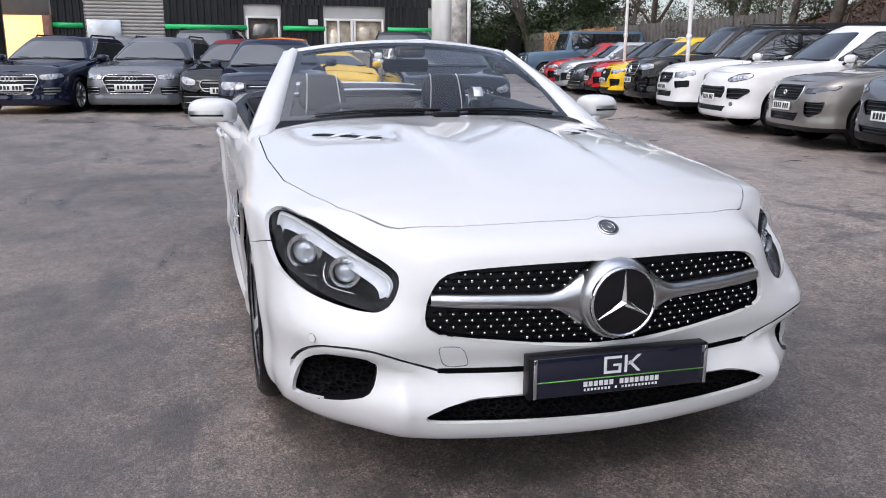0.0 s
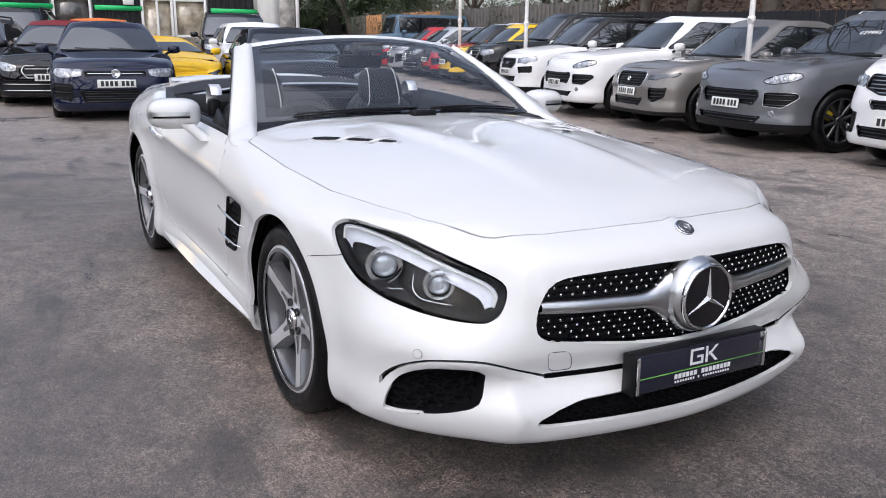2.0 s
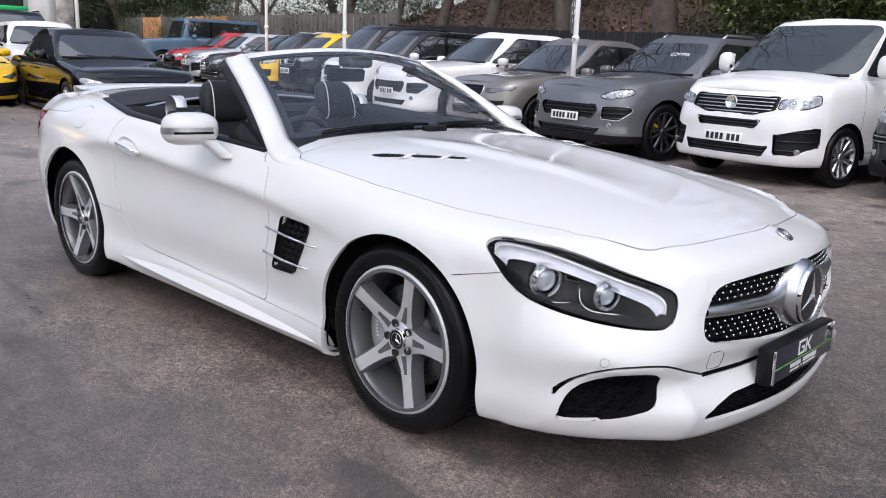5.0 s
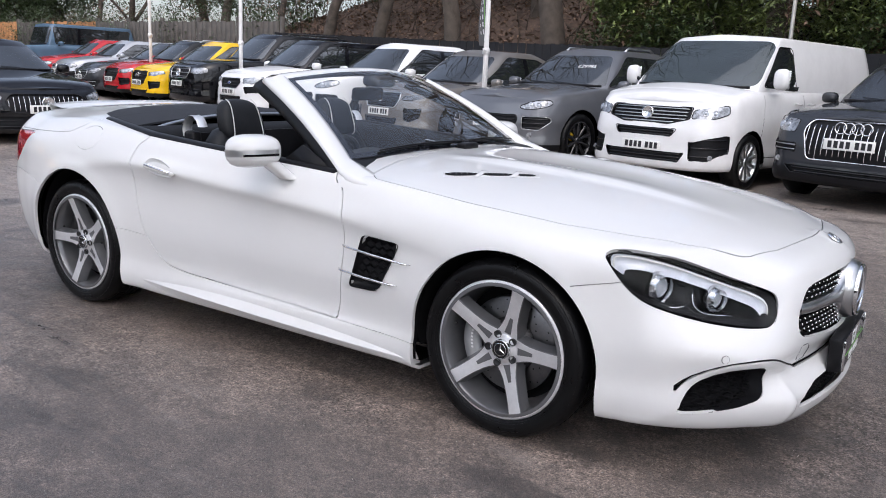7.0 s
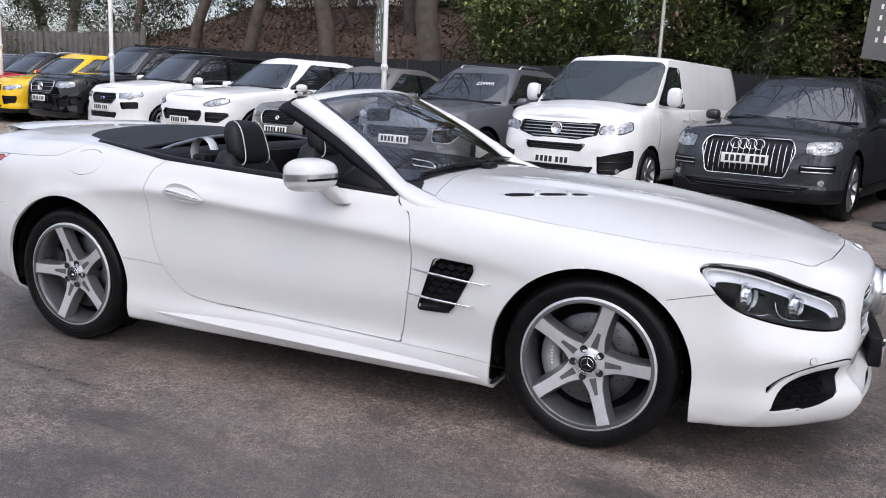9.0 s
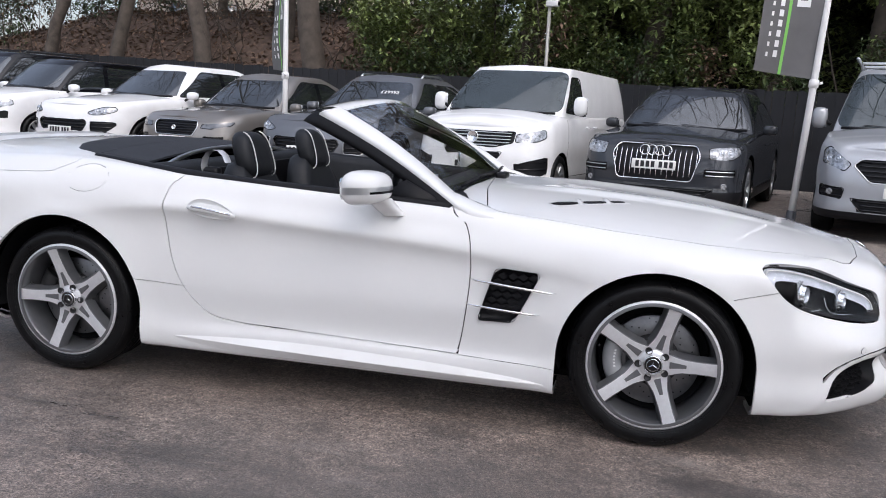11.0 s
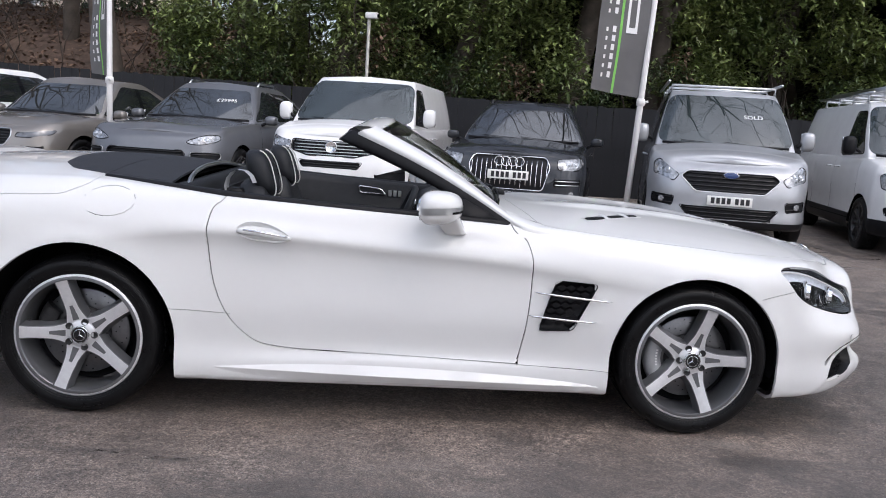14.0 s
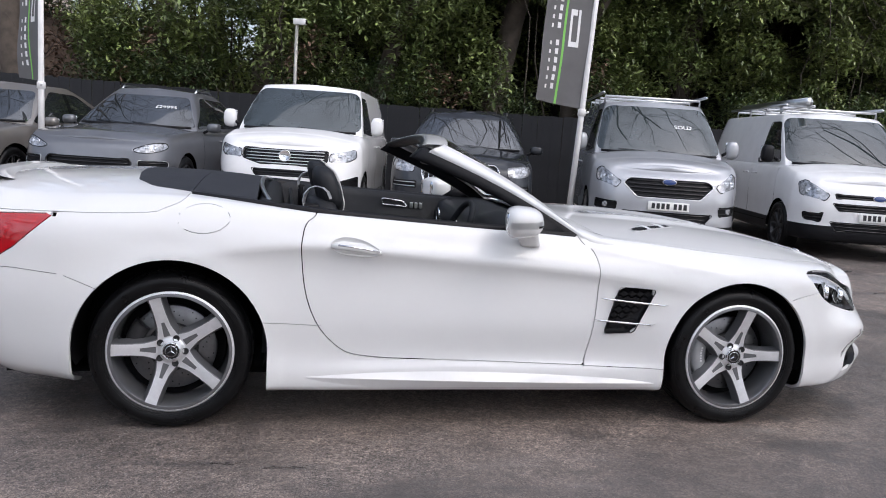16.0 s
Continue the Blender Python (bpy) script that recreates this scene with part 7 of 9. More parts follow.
# old grey fence panels and orange panels beyond the row
PANEL = mat("weathered_grey_panel", (0.080, 0.072, 0.064), 0.9, vary=0.3, scale=4, bump=0.3, bump_scale=40)
ORANGE_WOOD = mat("orange_larch_panel", (0.42, 0.20, 0.08), 0.75, vary=0.2, scale=5, bump=0.2, bump_scale=50)
old = tagged(new("old_fence"), "weathered grey concrete and orange timber fence panels", "fence", kind="structure")
for k in range(10):
    x = -17.6 - k * 2.0
    y, _ = fence_at(-16.85)
    y += (-16.85 - x) * 0.05
    wood = k in (5, 6, 8)
    b = bmesh.new()
    n = 8
    for q in range(n):
        box(b, -0.95 + q * 0.2375, -0.95 + q * 0.2375 + 0.225, 0, 0.04, 0.2, 2.2 + 0.03 * (q % 2))
    o = part("panel", b, ORANGE_WOOD if wood else PANEL, old)
    o.matrix_basis = pose(x, y, 0.3, 0, 0, -3)
    b = bmesh.new()
    box(b, x + 0.98, x + 1.08, y - 0.03, y + 0.09, 0, 2.65)
    part("post", b, PANEL, old)
# added dark box in place of the shade behind the corner growth
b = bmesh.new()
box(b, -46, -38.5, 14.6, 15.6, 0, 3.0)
tagged(mesh_object("backdrop", b, SHADE), "near-black box put in for shade behind the corner scrub", "scrub", kind="structure")
# pale house far behind the trees
house = thing("house", "pale rendered house half hidden behind the bare trees", "house", Matrix.Translation((-21, 38, 4)))
STONE = mat("pale_house_render", (0.55, 0.47, 0.40), 0.85, vary=0.12, scale=1.0)
b = bmesh.new()
box(b, -7, 7, 0, 8, 0, 6.2)
part("wall", b, STONE, house)
b = bmesh.new()
prism(b, [(-0.4, 6.2), (8.4, 6.2), (4, 9.2)], -7.4, 7.4, "X")
part("roof", b, mat("brown_roof_tiles", (0.13, 0.08, 0.06), 0.85, vary=0.3, scale=4), house)
for wx in (-5, -2, 1, 4):
    for wz in (0.9, 3.6):
        b = bmesh.new()
        box(b, wx, wx + 1.1, -0.04, 0.02, wz, wz + 1.3)
        wdw = part("window", b, TINT, house)


# ---------------------------------------------------------------- flag poles and camera post
POLE = mat("white_pole_paint", (0.72, 0.71, 0.70), 0.4, vary=0.08, scale=6)
FLAG = mat("dark_grey_flag_cloth", (0.13, 0.128, 0.13), 0.85, vary=0.1, scale=3, bump=0.2, bump_scale=300)
LIME = mat("lime_stripe", (0.22, 0.55, 0.12), 0.8, vary=0.06, scale=5)


def flag_pole(x, y, lean_x, lean_y, flag, clamp_z, height=6.2, turn=0):
    t = thing("flag_pole", "white feather flag pole in a ground socket" if not flag else "white pole with a dark grey feather flag", "flag", pose(x, y, ground_z(x, y), lean_x, lean_y, turn), group="flag poles")
    b = bmesh.new()
    tube(b, [(0, 0, 0), (0, 0, clamp_z), (0, 0, height)], [0.042, 0.040, 0.022], 12)
    part("pole", b, POLE, t)
    b = bmesh.new()
    lathe(b, [(0.0, 0), (0.26, 0), (0.26, 0.03), (0.06, 0.05), (0.055, 0.20), (0.042, 0.20)], 20, "Z")
    part("socket", b, GREY_PLASTIC, t, "grey ground socket")
    b = bmesh.new()
    lathe(b, [(0.040, clamp_z - 0.05), (0.056, clamp_z - 0.04), (0.056, clamp_z + 0.04), (0.040, clamp_z + 0.05)], 14, "Z")
    tube(b, [(0.05, -0.02, clamp_z), (0.09, -0.03, clamp_z + 0.02)], 0.016, 6)
    part("clamp", b, POLE, t)
    if flag:
        w, side = flag
        def cloth(u, v, off=0.0):
            ripple = 0.05 * math.sin(u * 4 + v * 1.2) * u + 0.02 * math.sin(v * 5 + u * 3)
            return (side * (0.035 + u * w), ripple - off, clamp_z + 0.05 + v)
        b = bmesh.new()
        sheet(b, [[cloth(u, v + (0.05 * u if v < 0.1 else 0)) for u in np.linspace(0, 1, 13)] for v in np.linspace(0, height - clamp_z - 0.1, 25)])
        cl = part("flag", b, FLAG, t, "dark grey flag cloth")
        b = bmesh.new()
        sheet(b, [[cloth(u, v + 0.01, 0.006) for u in (0.52, 0.57)] for v in np.linspace(0.02, height - clamp_z - 0.12, 25)])
        part("stripe", b, LIME, cl, "lime green stripe")
        # plain shapes in place of the lettering
        for v0, v1, u0, u1 in [(0.80, 1.30, 0.22, 0.27), (0.80, 0.87, 0.22, 0.44), (0.80, 1.30, 0.39, 0.44), (1.22, 1.30, 0.30, 0.44), (1.45, 1.52, 0.2, 0.44), (1.45, 1.85, 0.2, 0.25)]:
            b = bmesh.new()
            sheet(b, [[cloth(u, v, 0.006) for u in np.linspace(u0, u1, 3)] for v in np.linspace(v0, v1, 5)])
            part("flag_mark", b, WHITE_MARK, cl, "plain white mark")
        for k in range(18):
            if k == 6:
                continue
            v = 0.22 + k * 0.115
            for u0, u1, h in ((0.64, 0.71, 0.075), (0.80, 0.84, 0.05)):
                b = bmesh.new()
                sheet(b, [[cloth(u, q, 0.006) for u in (u0, u1)] for q in (v, v + h)])
                part("flag_bar", b, WHITE_MARK if u0 < 0.7 else UPVC, cl)
    return t


flag_pole(-16.03, 9.38, 0, 0.5, None, 1.6, 6.5)
flag_pole(-11.80, 8.47, 0, 0.4, None, 1.5, 6.5)
flag_pole(-5.40, 7.73, 0, -0.3, (0.55, -1), 1.58, 6.2, -51)
flag_pole(1.78, 6.33, 0, 2.6, (0.66, -1), 1.70, 6.2)
post = thing("camera_post", "slim grey post with a white security camera", "camera post", pose(-1.95, 12.5, 0))
b = bmesh.new()
tube(b, [(0, 0, 0), (0, 0, 3.30)], 0.035, 10)
part("post", b, mat("galvanised_post", (0.38, 0.37, 0.34), 0.5, metal=0.4, vary=0.1, scale=6), post)
b = bmesh.new()
box(b, -0.07, 0.19, -0.06, 0.06, 3.30, 3.42, 0.02, pose(0, 0, 0, 0, 0, -20))
cam_body = part("security_camera", b, POLE, post, "white camera housing")
b = bmesh.new()
box(b, 0.185, 0.20, -0.045, 0.045, 3.32, 3.40, 0.005, pose(0, 0, 0, 0, 0, -20))
part("camera_glass", b, GLOSS_BLACK, cam_body)


# ---------------------------------------------------------------- parked vehicles
def paint(name, color, metal=0.0, rough=0.3):
    return mat(name, color, rough, metal=metal, coat=1.0, coat_rough=0.015, vary=0.05, scale=4, spec=0.0)


P_SILVER = paint("silver_paint", (0.42, 0.43, 0.45), 0.5, 0.42)
P_WHITE = paint("plain_white_paint", (0.76, 0.76, 0.76))
P_GREY = paint("dark_grey_paint", (0.032, 0.035, 0.041), 0.05)
P_MID = paint("mid_grey_paint", (0.155, 0.16, 0.172), 0.5)
P_BRONZE = paint("warm_grey_paint", (0.22, 0.205, 0.19), 0.5)
P_BLACK = paint("black_paint", (0.004, 0.004, 0.005))
P_NAVY = paint("navy_paint", (0.005, 0.008, 0.028), 0.1)
P_YELLOW = paint("yellow_paint", (0.78, 0.48, 0.01))
P_RED = paint("red_paint", (0.42, 0.012, 0.018))
P_BLUE = paint("slate_blue_paint", (0.10, 0.165, 0.24), 0.1)
P_ORANGE = paint("orange_paint", (0.62, 0.15, 0.02))
P_LIGHT = paint("pale_silver_paint", (0.46, 0.47, 0.49), 0.5)
LAMP = mat("lamp_reflector", (0.20, 0.21, 0.225), 0.14, metal=0.6, coat=0.8, vary=0.85, scale=22, color2=(0.62, 0.64, 0.67))
LAMP_DARK = mat("lamp_smoked", (0.10, 0.105, 0.115), 0.12, metal=0.5, coat=1.0, vary=0.4, scale=18)
SCREEN = mat("vehicle_glass", (0.016, 0.019, 0.021), 0.02, ior=2.3,  vary=0.25, scale=2)
SCREEN_PALE = mat("van_glass", (0.030, 0.040, 0.042), 0.02, ior=1.85,  vary=0.2, scale=2)
BLACK_ALLOY = mat("black_alloy", (0.015, 0.015, 0.017), 0.25, coat=0.5, vary=0.1, scale=20)
YELLOW_CALIPER = mat("yellow_caliper", (0.6, 0.42, 0.02), 0.4)

_wheel_meshes = {}


def wheel_meshes(radius, style):
    key = (round(radius, 3), style)
    if key in _wheel_meshes:
        return _wheel_meshes[key]
    r = radius
    rim = r * 0.70
    out = []
    b = lathe(bmesh.new(), [(rim, 0.01), (rim + 0.02, -0.006), (r * 0.86, -0.012), (r * 0.95, -0.002), (r, 0.03), (r, 0.19), (r * 0.9, 0.22)], 40)
    out.append(("tyre", b, RUBBER))
    b = lathe(bmesh.new(), [(rim + 0.004, 0.004), (rim - 0.008, -0.004), (rim - 0.016, 0.004), (rim - 0.03, 0.06), (rim - 0.03, 0.19)], 40)
    colour = {"black": BLACK_ALLOY, "steel": DARK_METAL}.get(style, ALLOY_GREY if style == "grey" else SATIN_SILVER)
    out.append(("rim", b, colour))
    b = bmesh.new()
    n = {"steel": 8, "black": 10, "silver": 10, "grey": 10}[style]
    for k in range(n):
        a = 360 * k / n
        wd = 0.020 if style != "steel" else 0.035
        rows = []
        for z, hw, y in ((0.03, wd * 1.1, 0.03), (0.10, wd * 0.8, 0.022), (rim - 0.01, wd, 0.006)):
            rows.append([(-hw - 0.006, y + 0.03, z), (-hw, y, z), (hw, y, z), (hw + 0.006, y + 0.03, z)])
        nb = len(b.verts)
        sheet(b, rows)
        b.verts.ensure_lookup_table()
        bmesh.ops.transform(b, matrix=pose(0, 0, 0, 0, a, 0), verts=b.verts[nb:])
    lathe(b, [(0.06, 0.05), (0.055, 0.02), (0.03, 0.012), (0.0, 0.012)], 16)
    out.append(("spokes", b, colour))
    b = lathe(bmesh.new(), [(0.02, 0.10), (rim * 0.8, 0.10)], 24)
    out.append(("brake_disc", b, DARK_METAL if style != "steel" else BLACK_GAP))
    res = []
    for name, bmx, mt in out:
        me = bpy.data.meshes.new(name)
        bmx.normal_update()
        bmx.to_mesh(me)
        bmx.free()
        me.shade_smooth()
        me.materials.append(mt)
        res.append(me)
    _wheel_meshes[key] = res
    return res


def half(points):
    """A shape across the car's middle from its left half."""
    return list(points) + [(-y, z) for y, z in list(points)[::-1]]


def vehicle(name, label, category, x, y, heading, S, paint_mat, roof_mat=None, group="parked cars"):
    L, W, H, belt, hood, cowl, roof0, roof1, tail = S["dims"]
    wf, wb, wr = S["axle"]
    hw = W / 2
    clear = S.get("clear", 0.2)
    rnd = S.get("round", 1.0)
    car = thing(name, label, category, pose(x, y, ground_z(x, y), 0, 0, heading), group)
    # lower body
    px = np.array([0, -0.035, -0.12, -0.34, -0.80, -L * 0.5, -L + 0.7, -L + 0.25, -L + 0.05, -L])
    px[1:4] *= rnd
    py = np.array([0, 0.50, 0.79, 0.945, 0.985, 1.0, 0.985, 0.93, 0.62, 0]) * hw
    q = np.unique(np.concatenate([np.linspace(0, 4, 29), np.linspace(4, 6, 25), np.linspace(6, 9, 11)]))
    ox, oy = smooth_rows(px, q), np.maximum(smooth_rows(py, q, odd=True), 0)
    e = 1e-3
    dx = smooth_rows(px, np.minimum(q + e, 9)) - smooth_rows(px, q - e)
    dy = smooth_rows(py, np.minimum(q + e, 9), odd=True) - smooth_rows(py, q - e, odd=True)
    nrm = np.stack([dy, -dx], 1)
    nrm /= np.linalg.norm(nrm, axis=1)[:, None]
    front = np.clip(1 + ox / 0.55, 0, 1)
    edge_z = np.interp(-ox, [0, 0.10, 0.35, -cowl, -tail, L], [hood, hood + 0.01, hood + (belt - hood) * 0.38, belt, belt + 0.02, S.get("deck", belt)])
    spec = [(-0.10, lambda ez: clear + 0.03 + 0 * ez), (-0.03, lambda ez: clear + 0 * ez), (0.0, lambda ez: clear + 0.10 + 0 * ez), (-0.012, lambda ez: clear + (ez - clear) * 0.32), (0.0, lambda ez: clear + (ez - clear) * 0.55),
            (-0.006, lambda ez: clear + (ez - clear) * 0.74), (-0.022, lambda ez: clear + (ez - clear) * 0.90), (-0.075, lambda ez: ez)]
    rows = []
    for k, (d, zf) in enumerate(spec):
        lean = S.get("lean", 0.10) * front * max(0, (k - 3) / 4) ** 1.5
        dd = d - lean
        rows.append(np.stack([ox + nrm[:, 0] * dd, np.maximum(oy + nrm[:, 1] * dd, 0), zf(edge_z)], 1))
    edge = rows[-1]
    crown = S.get("crown", 0.05)
    for s in (0.12, 0.3, 0.5, 0.75, 1.0):
        t = 1 - s
        rows.append(np.stack([edge[:, 0], edge[:, 1] * t, edge[:, 2] + crown * (1 - t ** 2.2) * np.clip((-edge[:, 0]) / 0.3, 0, 1)], 1))
    ctrl = np.array(rows)
    per = [1, 2, 3, 4, 4, 4, 4] + [2] * 5
    v = np.concatenate([np.linspace(i, i + 1, k, endpoint=False) for i, k in enumerate(per)] + [[len(per)]])
    grid = hermite(np.arange(len(ctrl)), ctrl.reshape(len(ctrl), -1), v).reshape(len(v), len(q), 3)
    bm = bmesh.new()
    for sg in (-1, 1):
        gg = grid.copy()
        gg[:, :, 1] *= sg
        sheet(bm, gg if sg > 0 else gg[:, ::-1])
    bmesh.ops.remove_doubles(bm, verts=bm.verts[:], dist=0.0008)
    tree = BVHTree.FromBMesh(bm)

    def fx(yy, zz):
        h = tree.ray_cast(Vector((1.0, yy, zz)), Vector((-1, 0, 0)))
        return h[0].x if h[0] else -0.1

    def f_arches(p):
        out = np.full(len(p), 1.0)
        for ax in (-wf, -wf - wb):
            out = np.minimum(out, np.hypot(p[:, 0] - ax, np.maximum(p[:, 2] - wr, 0)) - wr * 1.13)
        return np.where((np.abs(p[:, 1]) > hw * 0.55) & (p[:, 2] < belt - 0.02), out, 1.0)

    cut(bm, f_arches)
    drop(bm, f_arches(centres(bm)) < 0)
    # joints of doors and bonnet
    if S.get("joints"):
        lines = S["joints"]
        for ln in lines:
            line_gap(bm, lambda p, ln=ln: np.where(np.abs(p[:, 1]) > hw * 0.8, side_distance(ln, xz(p)), 1.0), 0.004)
    # front openings and lamps
    made = []
    for kind, poly, *rest in S["front"]:
        poly = np.array(poly, float)

        def f(p, poly=poly):
            return within(p[:, 0] > -0.75, inside_distance(poly, ayz(p) if poly[:, 0].min() >= 0 else p[:, (1, 2)]))
        cut(bm, f)
        got = take(bm, f(centres(bm)) < 0)
        made.append((kind, poly, got, rest))
    clad = S.get("clad")
    if clad:
        cut(bm, lambda p: p[:, 2] - clad)
        low_bm = take(bm, centres(bm)[:, 2] < clad)
        part("lower_cladding", low_bm, S.get("clad_mat", BLACK_PLASTIC), car, "black plastic lower cladding")
    part("body", bm, paint_mat, car)
    made = [(kind, poly, q, rest) for kind, poly, got, rest in made
            for q in (split_sides(got) if kind != "lamp" and poly[:, 0].min() > 0.001 else (got,))]
    for kind, poly, got, rest in made:
        if kind == "lamp":
            sides = split_sides(got) if poly[:, 0].min() >= 0 else (got,)
            for sd, lamp_bm in zip((1, -1), sides):
                lamp = part("headlight", lamp_bm, rest[0] if rest else LAMP, car, "glossy headlight")
                cy, cz = poly.mean(axis=0)
                tube_bm = bmesh.new()
                ring = [(fx(yy, zz) + 0.002, sd * yy, zz) for yy, zz in poly]
                tube(tube_bm, ring, 0.006, 4, closed=True)
                part("lamp_edge", tube_bm, GLOSS_BLACK, lamp)
                for off, rr in ((0.30, 0.042), (-0.25, 0.036)) if S.get("projectors", True) else ():
                    wy = (poly[:, 0].max() - poly[:, 0].min()) * 0.5 * off
                    pb = bmesh.new()
                    yy, zz = cy + wy, cz + wy * -0.02
                    lathe(pb, [(rr, 0.002), (rr * 0.9, 0.012), (rr * 0.7, 0.010), (rr * 0.62, 0.004), (rr * 0.4, 0.014), (0.0, 0.018)], 16, "X")
                    o = part("projector", pb, mat_projector, lamp)
                    o.matrix_basis = pose(fx(yy, zz) - 0.004, sd * yy, zz, 0, -12, sd * 28)
        elif kind in ("grille", "intake"):
            bars = rest[0] if rest else ""
            own = 1 if not len(got.verts) or sum(vv.co.y for vv in got.verts) >= 0 else -1
            for vv in got.verts:
                vv.co.x -= 0.030
            gr = part("grille" if kind == "grille" else "air_intake", got, BLACK_PLASTIC, car, "black front grille" if kind == "grille" else "black air intake")
            full = poly if poly[:, 0].min() < 0 else None
            y0, y1, z0, z1 = poly[:, 0].min(), poly[:, 0].max(), poly[:, 1].min(), poly[:, 1].max()
            frame_mat = {"c": CHROME, "b": GLOSS_BLACK, "s": SATIN_SILVER}[rest[1] if len(rest) > 1 else "b"]
            for sd in ((1,) if full is not None else (own,)):
                fb = bmesh.new()
                tube(fb, [(fx(yy, zz) + 0.001, sd * yy, zz) for yy, zz in poly], 0.009 if kind == "grille" else 0.005, 5, closed=True)
                part("grille_frame", fb, frame_mat, gr)
                bar_mat = CHROME if "c" in bars else SATIN_SILVER if "s" in bars else GLOSS_BLACK
                if "h" in bars:
                    n = int("".join(ch for ch in bars if ch.isdigit()) or 4)
                    for k in range(n):
                        zz = z0 + (z1 - z0) * (k + 0.5) / n
                        ok = [yy for yy in np.linspace(y0, y1, 25) if float(inside_distance(poly, np.array([(yy, zz)]))[0]) < 0]
                        if len(ok) > 2:
                            bb = bmesh.new()
                            tube(bb, [(fx(yy, zz) - 0.010, sd * yy, zz) for yy in ok], 0.008, 4)
                            part("grille_bar", bb, bar_mat, gr)
                if "v" in bars:
                    n = int("".join(ch for ch in bars if ch.isdigit()) or 12)
                    for k in range(n):
                        yy = y0 + (y1 - y0) * (k + 0.5) / n
                        ok = [zz for zz in np.linspace(z0, z1, 9) if float(inside_distance(poly, np.array([(yy, zz)]))[0]) < 0]
                        if len(ok) > 1:
                            bb = bmesh.new()
                            tube(bb, [(fx(yy, zz) - 0.008, sd * yy, zz) for zz in ok], 0.0055, 4)
                            part("grille_bar", bb, bar_mat, gr)
    # cabin above the belt
    base_w, roof_w = hw - 0.075, hw - S.get("tumble", 0.24)
    fr = np.array([0, 0.14, 0.3, 0.5, 0.68, 0.82, 0.92, 1.0])
    gq = np.unique(np.concatenate([np.linspace(0, 3, 22), np.linspace(3, 5, 15), np.linspace(5, 7, 9)]))
    rings = []
    top = H - 0.035
    for f in fr:
        x0 = cowl + (roof0 - cowl) * f ** 1.05
        x1 = tail + (roof1 - tail) * f ** 1.2
        w = base_w + (roof_w - base_w) * f ** 1.25
        z = belt - 0.03 + (top - belt + 0.03) * (1 - (1 - f) ** 1.12)
        bow = S.get("bow", 0.16)
        sx = np.array([x0, x0 - bow * 0.22, x0 - bow, x0 - bow - 0.25, (x0 + x1) / 2, x1 + 0.22, x1 + 0.05, x1])
        sy = np.array([0, 0.52, 0.90, 0.985, 1.0, 0.97, 0.78, 0]) * w
        rx, ry = smooth_rows(sx, gq), np.maximum(smooth_rows(sy, gq, odd=True), 0)
        rings.append(np.stack([rx, ry, np.full(len(gq), z)], 1))
    last = rings[-1]
    for s in (0.08, 0.25, 0.5, 0.75, 1.0):
        t = 1 - s
        cx = (last[:, 0].max() + last[:, 0].min()) / 2
        rings.append(np.stack([last[:, 0] - 0.04 * min(1, s * 3) * np.sign(last[:, 0] - cx) * np.clip(np.abs(last[:, 0] - cx), 0, 1), last[:, 1] * t, last[:, 2] + 0.035 * (1 - t ** 2.5)], 1))
    ctrl = np.array(rings)
    per = [2, 3, 3, 3, 3, 2, 2] + [1, 2, 2, 2, 2]
    v = np.concatenate([np.linspace(i, i + 1, k, endpoint=False) for i, k in enumerate(per)] + [[len(per)]])
    grid = hermite(np.arange(len(ctrl)), ctrl.reshape(len(ctrl), -1), v).reshape(len(v), len(gq), 3)
    bm = bmesh.new()
    for sg in (-1, 1):
        gg = grid.copy()
        gg[:, :, 1] *= sg
        sheet(bm, gg if sg > 0 else gg[:, ::-1])
    bmesh.ops.remove_doubles(bm, verts=bm.verts[:], dist=0.0008)
    gtree = BVHTree.FromBMesh(bm)
    zl, zh = belt + 0.045, H - 0.115
    ws = rounded(half([(base_w - (0.04 if S.get("van") else 0.075), zl + 0.015), (roof_w - (0.0 if S.get("van") else 0.035), zh + (0.03 if S.get("van") else 0.0))]), 0.13 if S.get("van") else 0.07)
    sw0, sw1 = cowl - 0.30, roof0 - S.get("a_lean", 0.20)
    if S.get("van"):
        side = rounded([(sw0 - 0.05, zl + 0.02), (sw1 - 0.02, zh - 0.04), (S["b_post"], zh - 0.04), (S["b_post"], zl - 0.02)], 0.06)
    else:
        side = rounded([(sw0, zl), (sw1, zh), (roof1 + 0.10, zh - 0.02), (tail + S.get("rear_glass", 0.38), zl + 0.02)], 0.07)

    def f_ws(p):
        return within(p[:, 0] > roof0 - 0.30, inside_distance(ws, p[:, (1, 2)]))

    def f_side(p):
        return within(np.abs(p[:, 1]) > roof_w - 0.10, inside_distance(side, xz(p)))
    cut(bm, f_ws)
    ws_bm = take(bm, f_ws(centres(bm)) < 0)
    cut(bm, f_side)
    side_bm = take(bm, f_side(centres(bm)) < 0)
    roof_bm = None
    if roof_mat is not None:
        cut(bm, lambda p: p[:, 2] - (zh + 0.015))
        roof_bm = take(bm, centres(bm)[:, 2] > zh + 0.015)
    part("cabin_frame", bm, S.get("pillar_mat", paint_mat), car)
    if roof_bm:
        part("roof", roof_bm, roof_mat, car)
    glass_mat = S.get("glass", SCREEN)
    screen = part("windscreen", ws_bm, glass_mat, car, "reflecting windscreen")
    gl, grr = split_sides(side_bm)
    for gb in (gl, grr):
        win = part("side_window", gb, SCREEN, car, "dark side window")
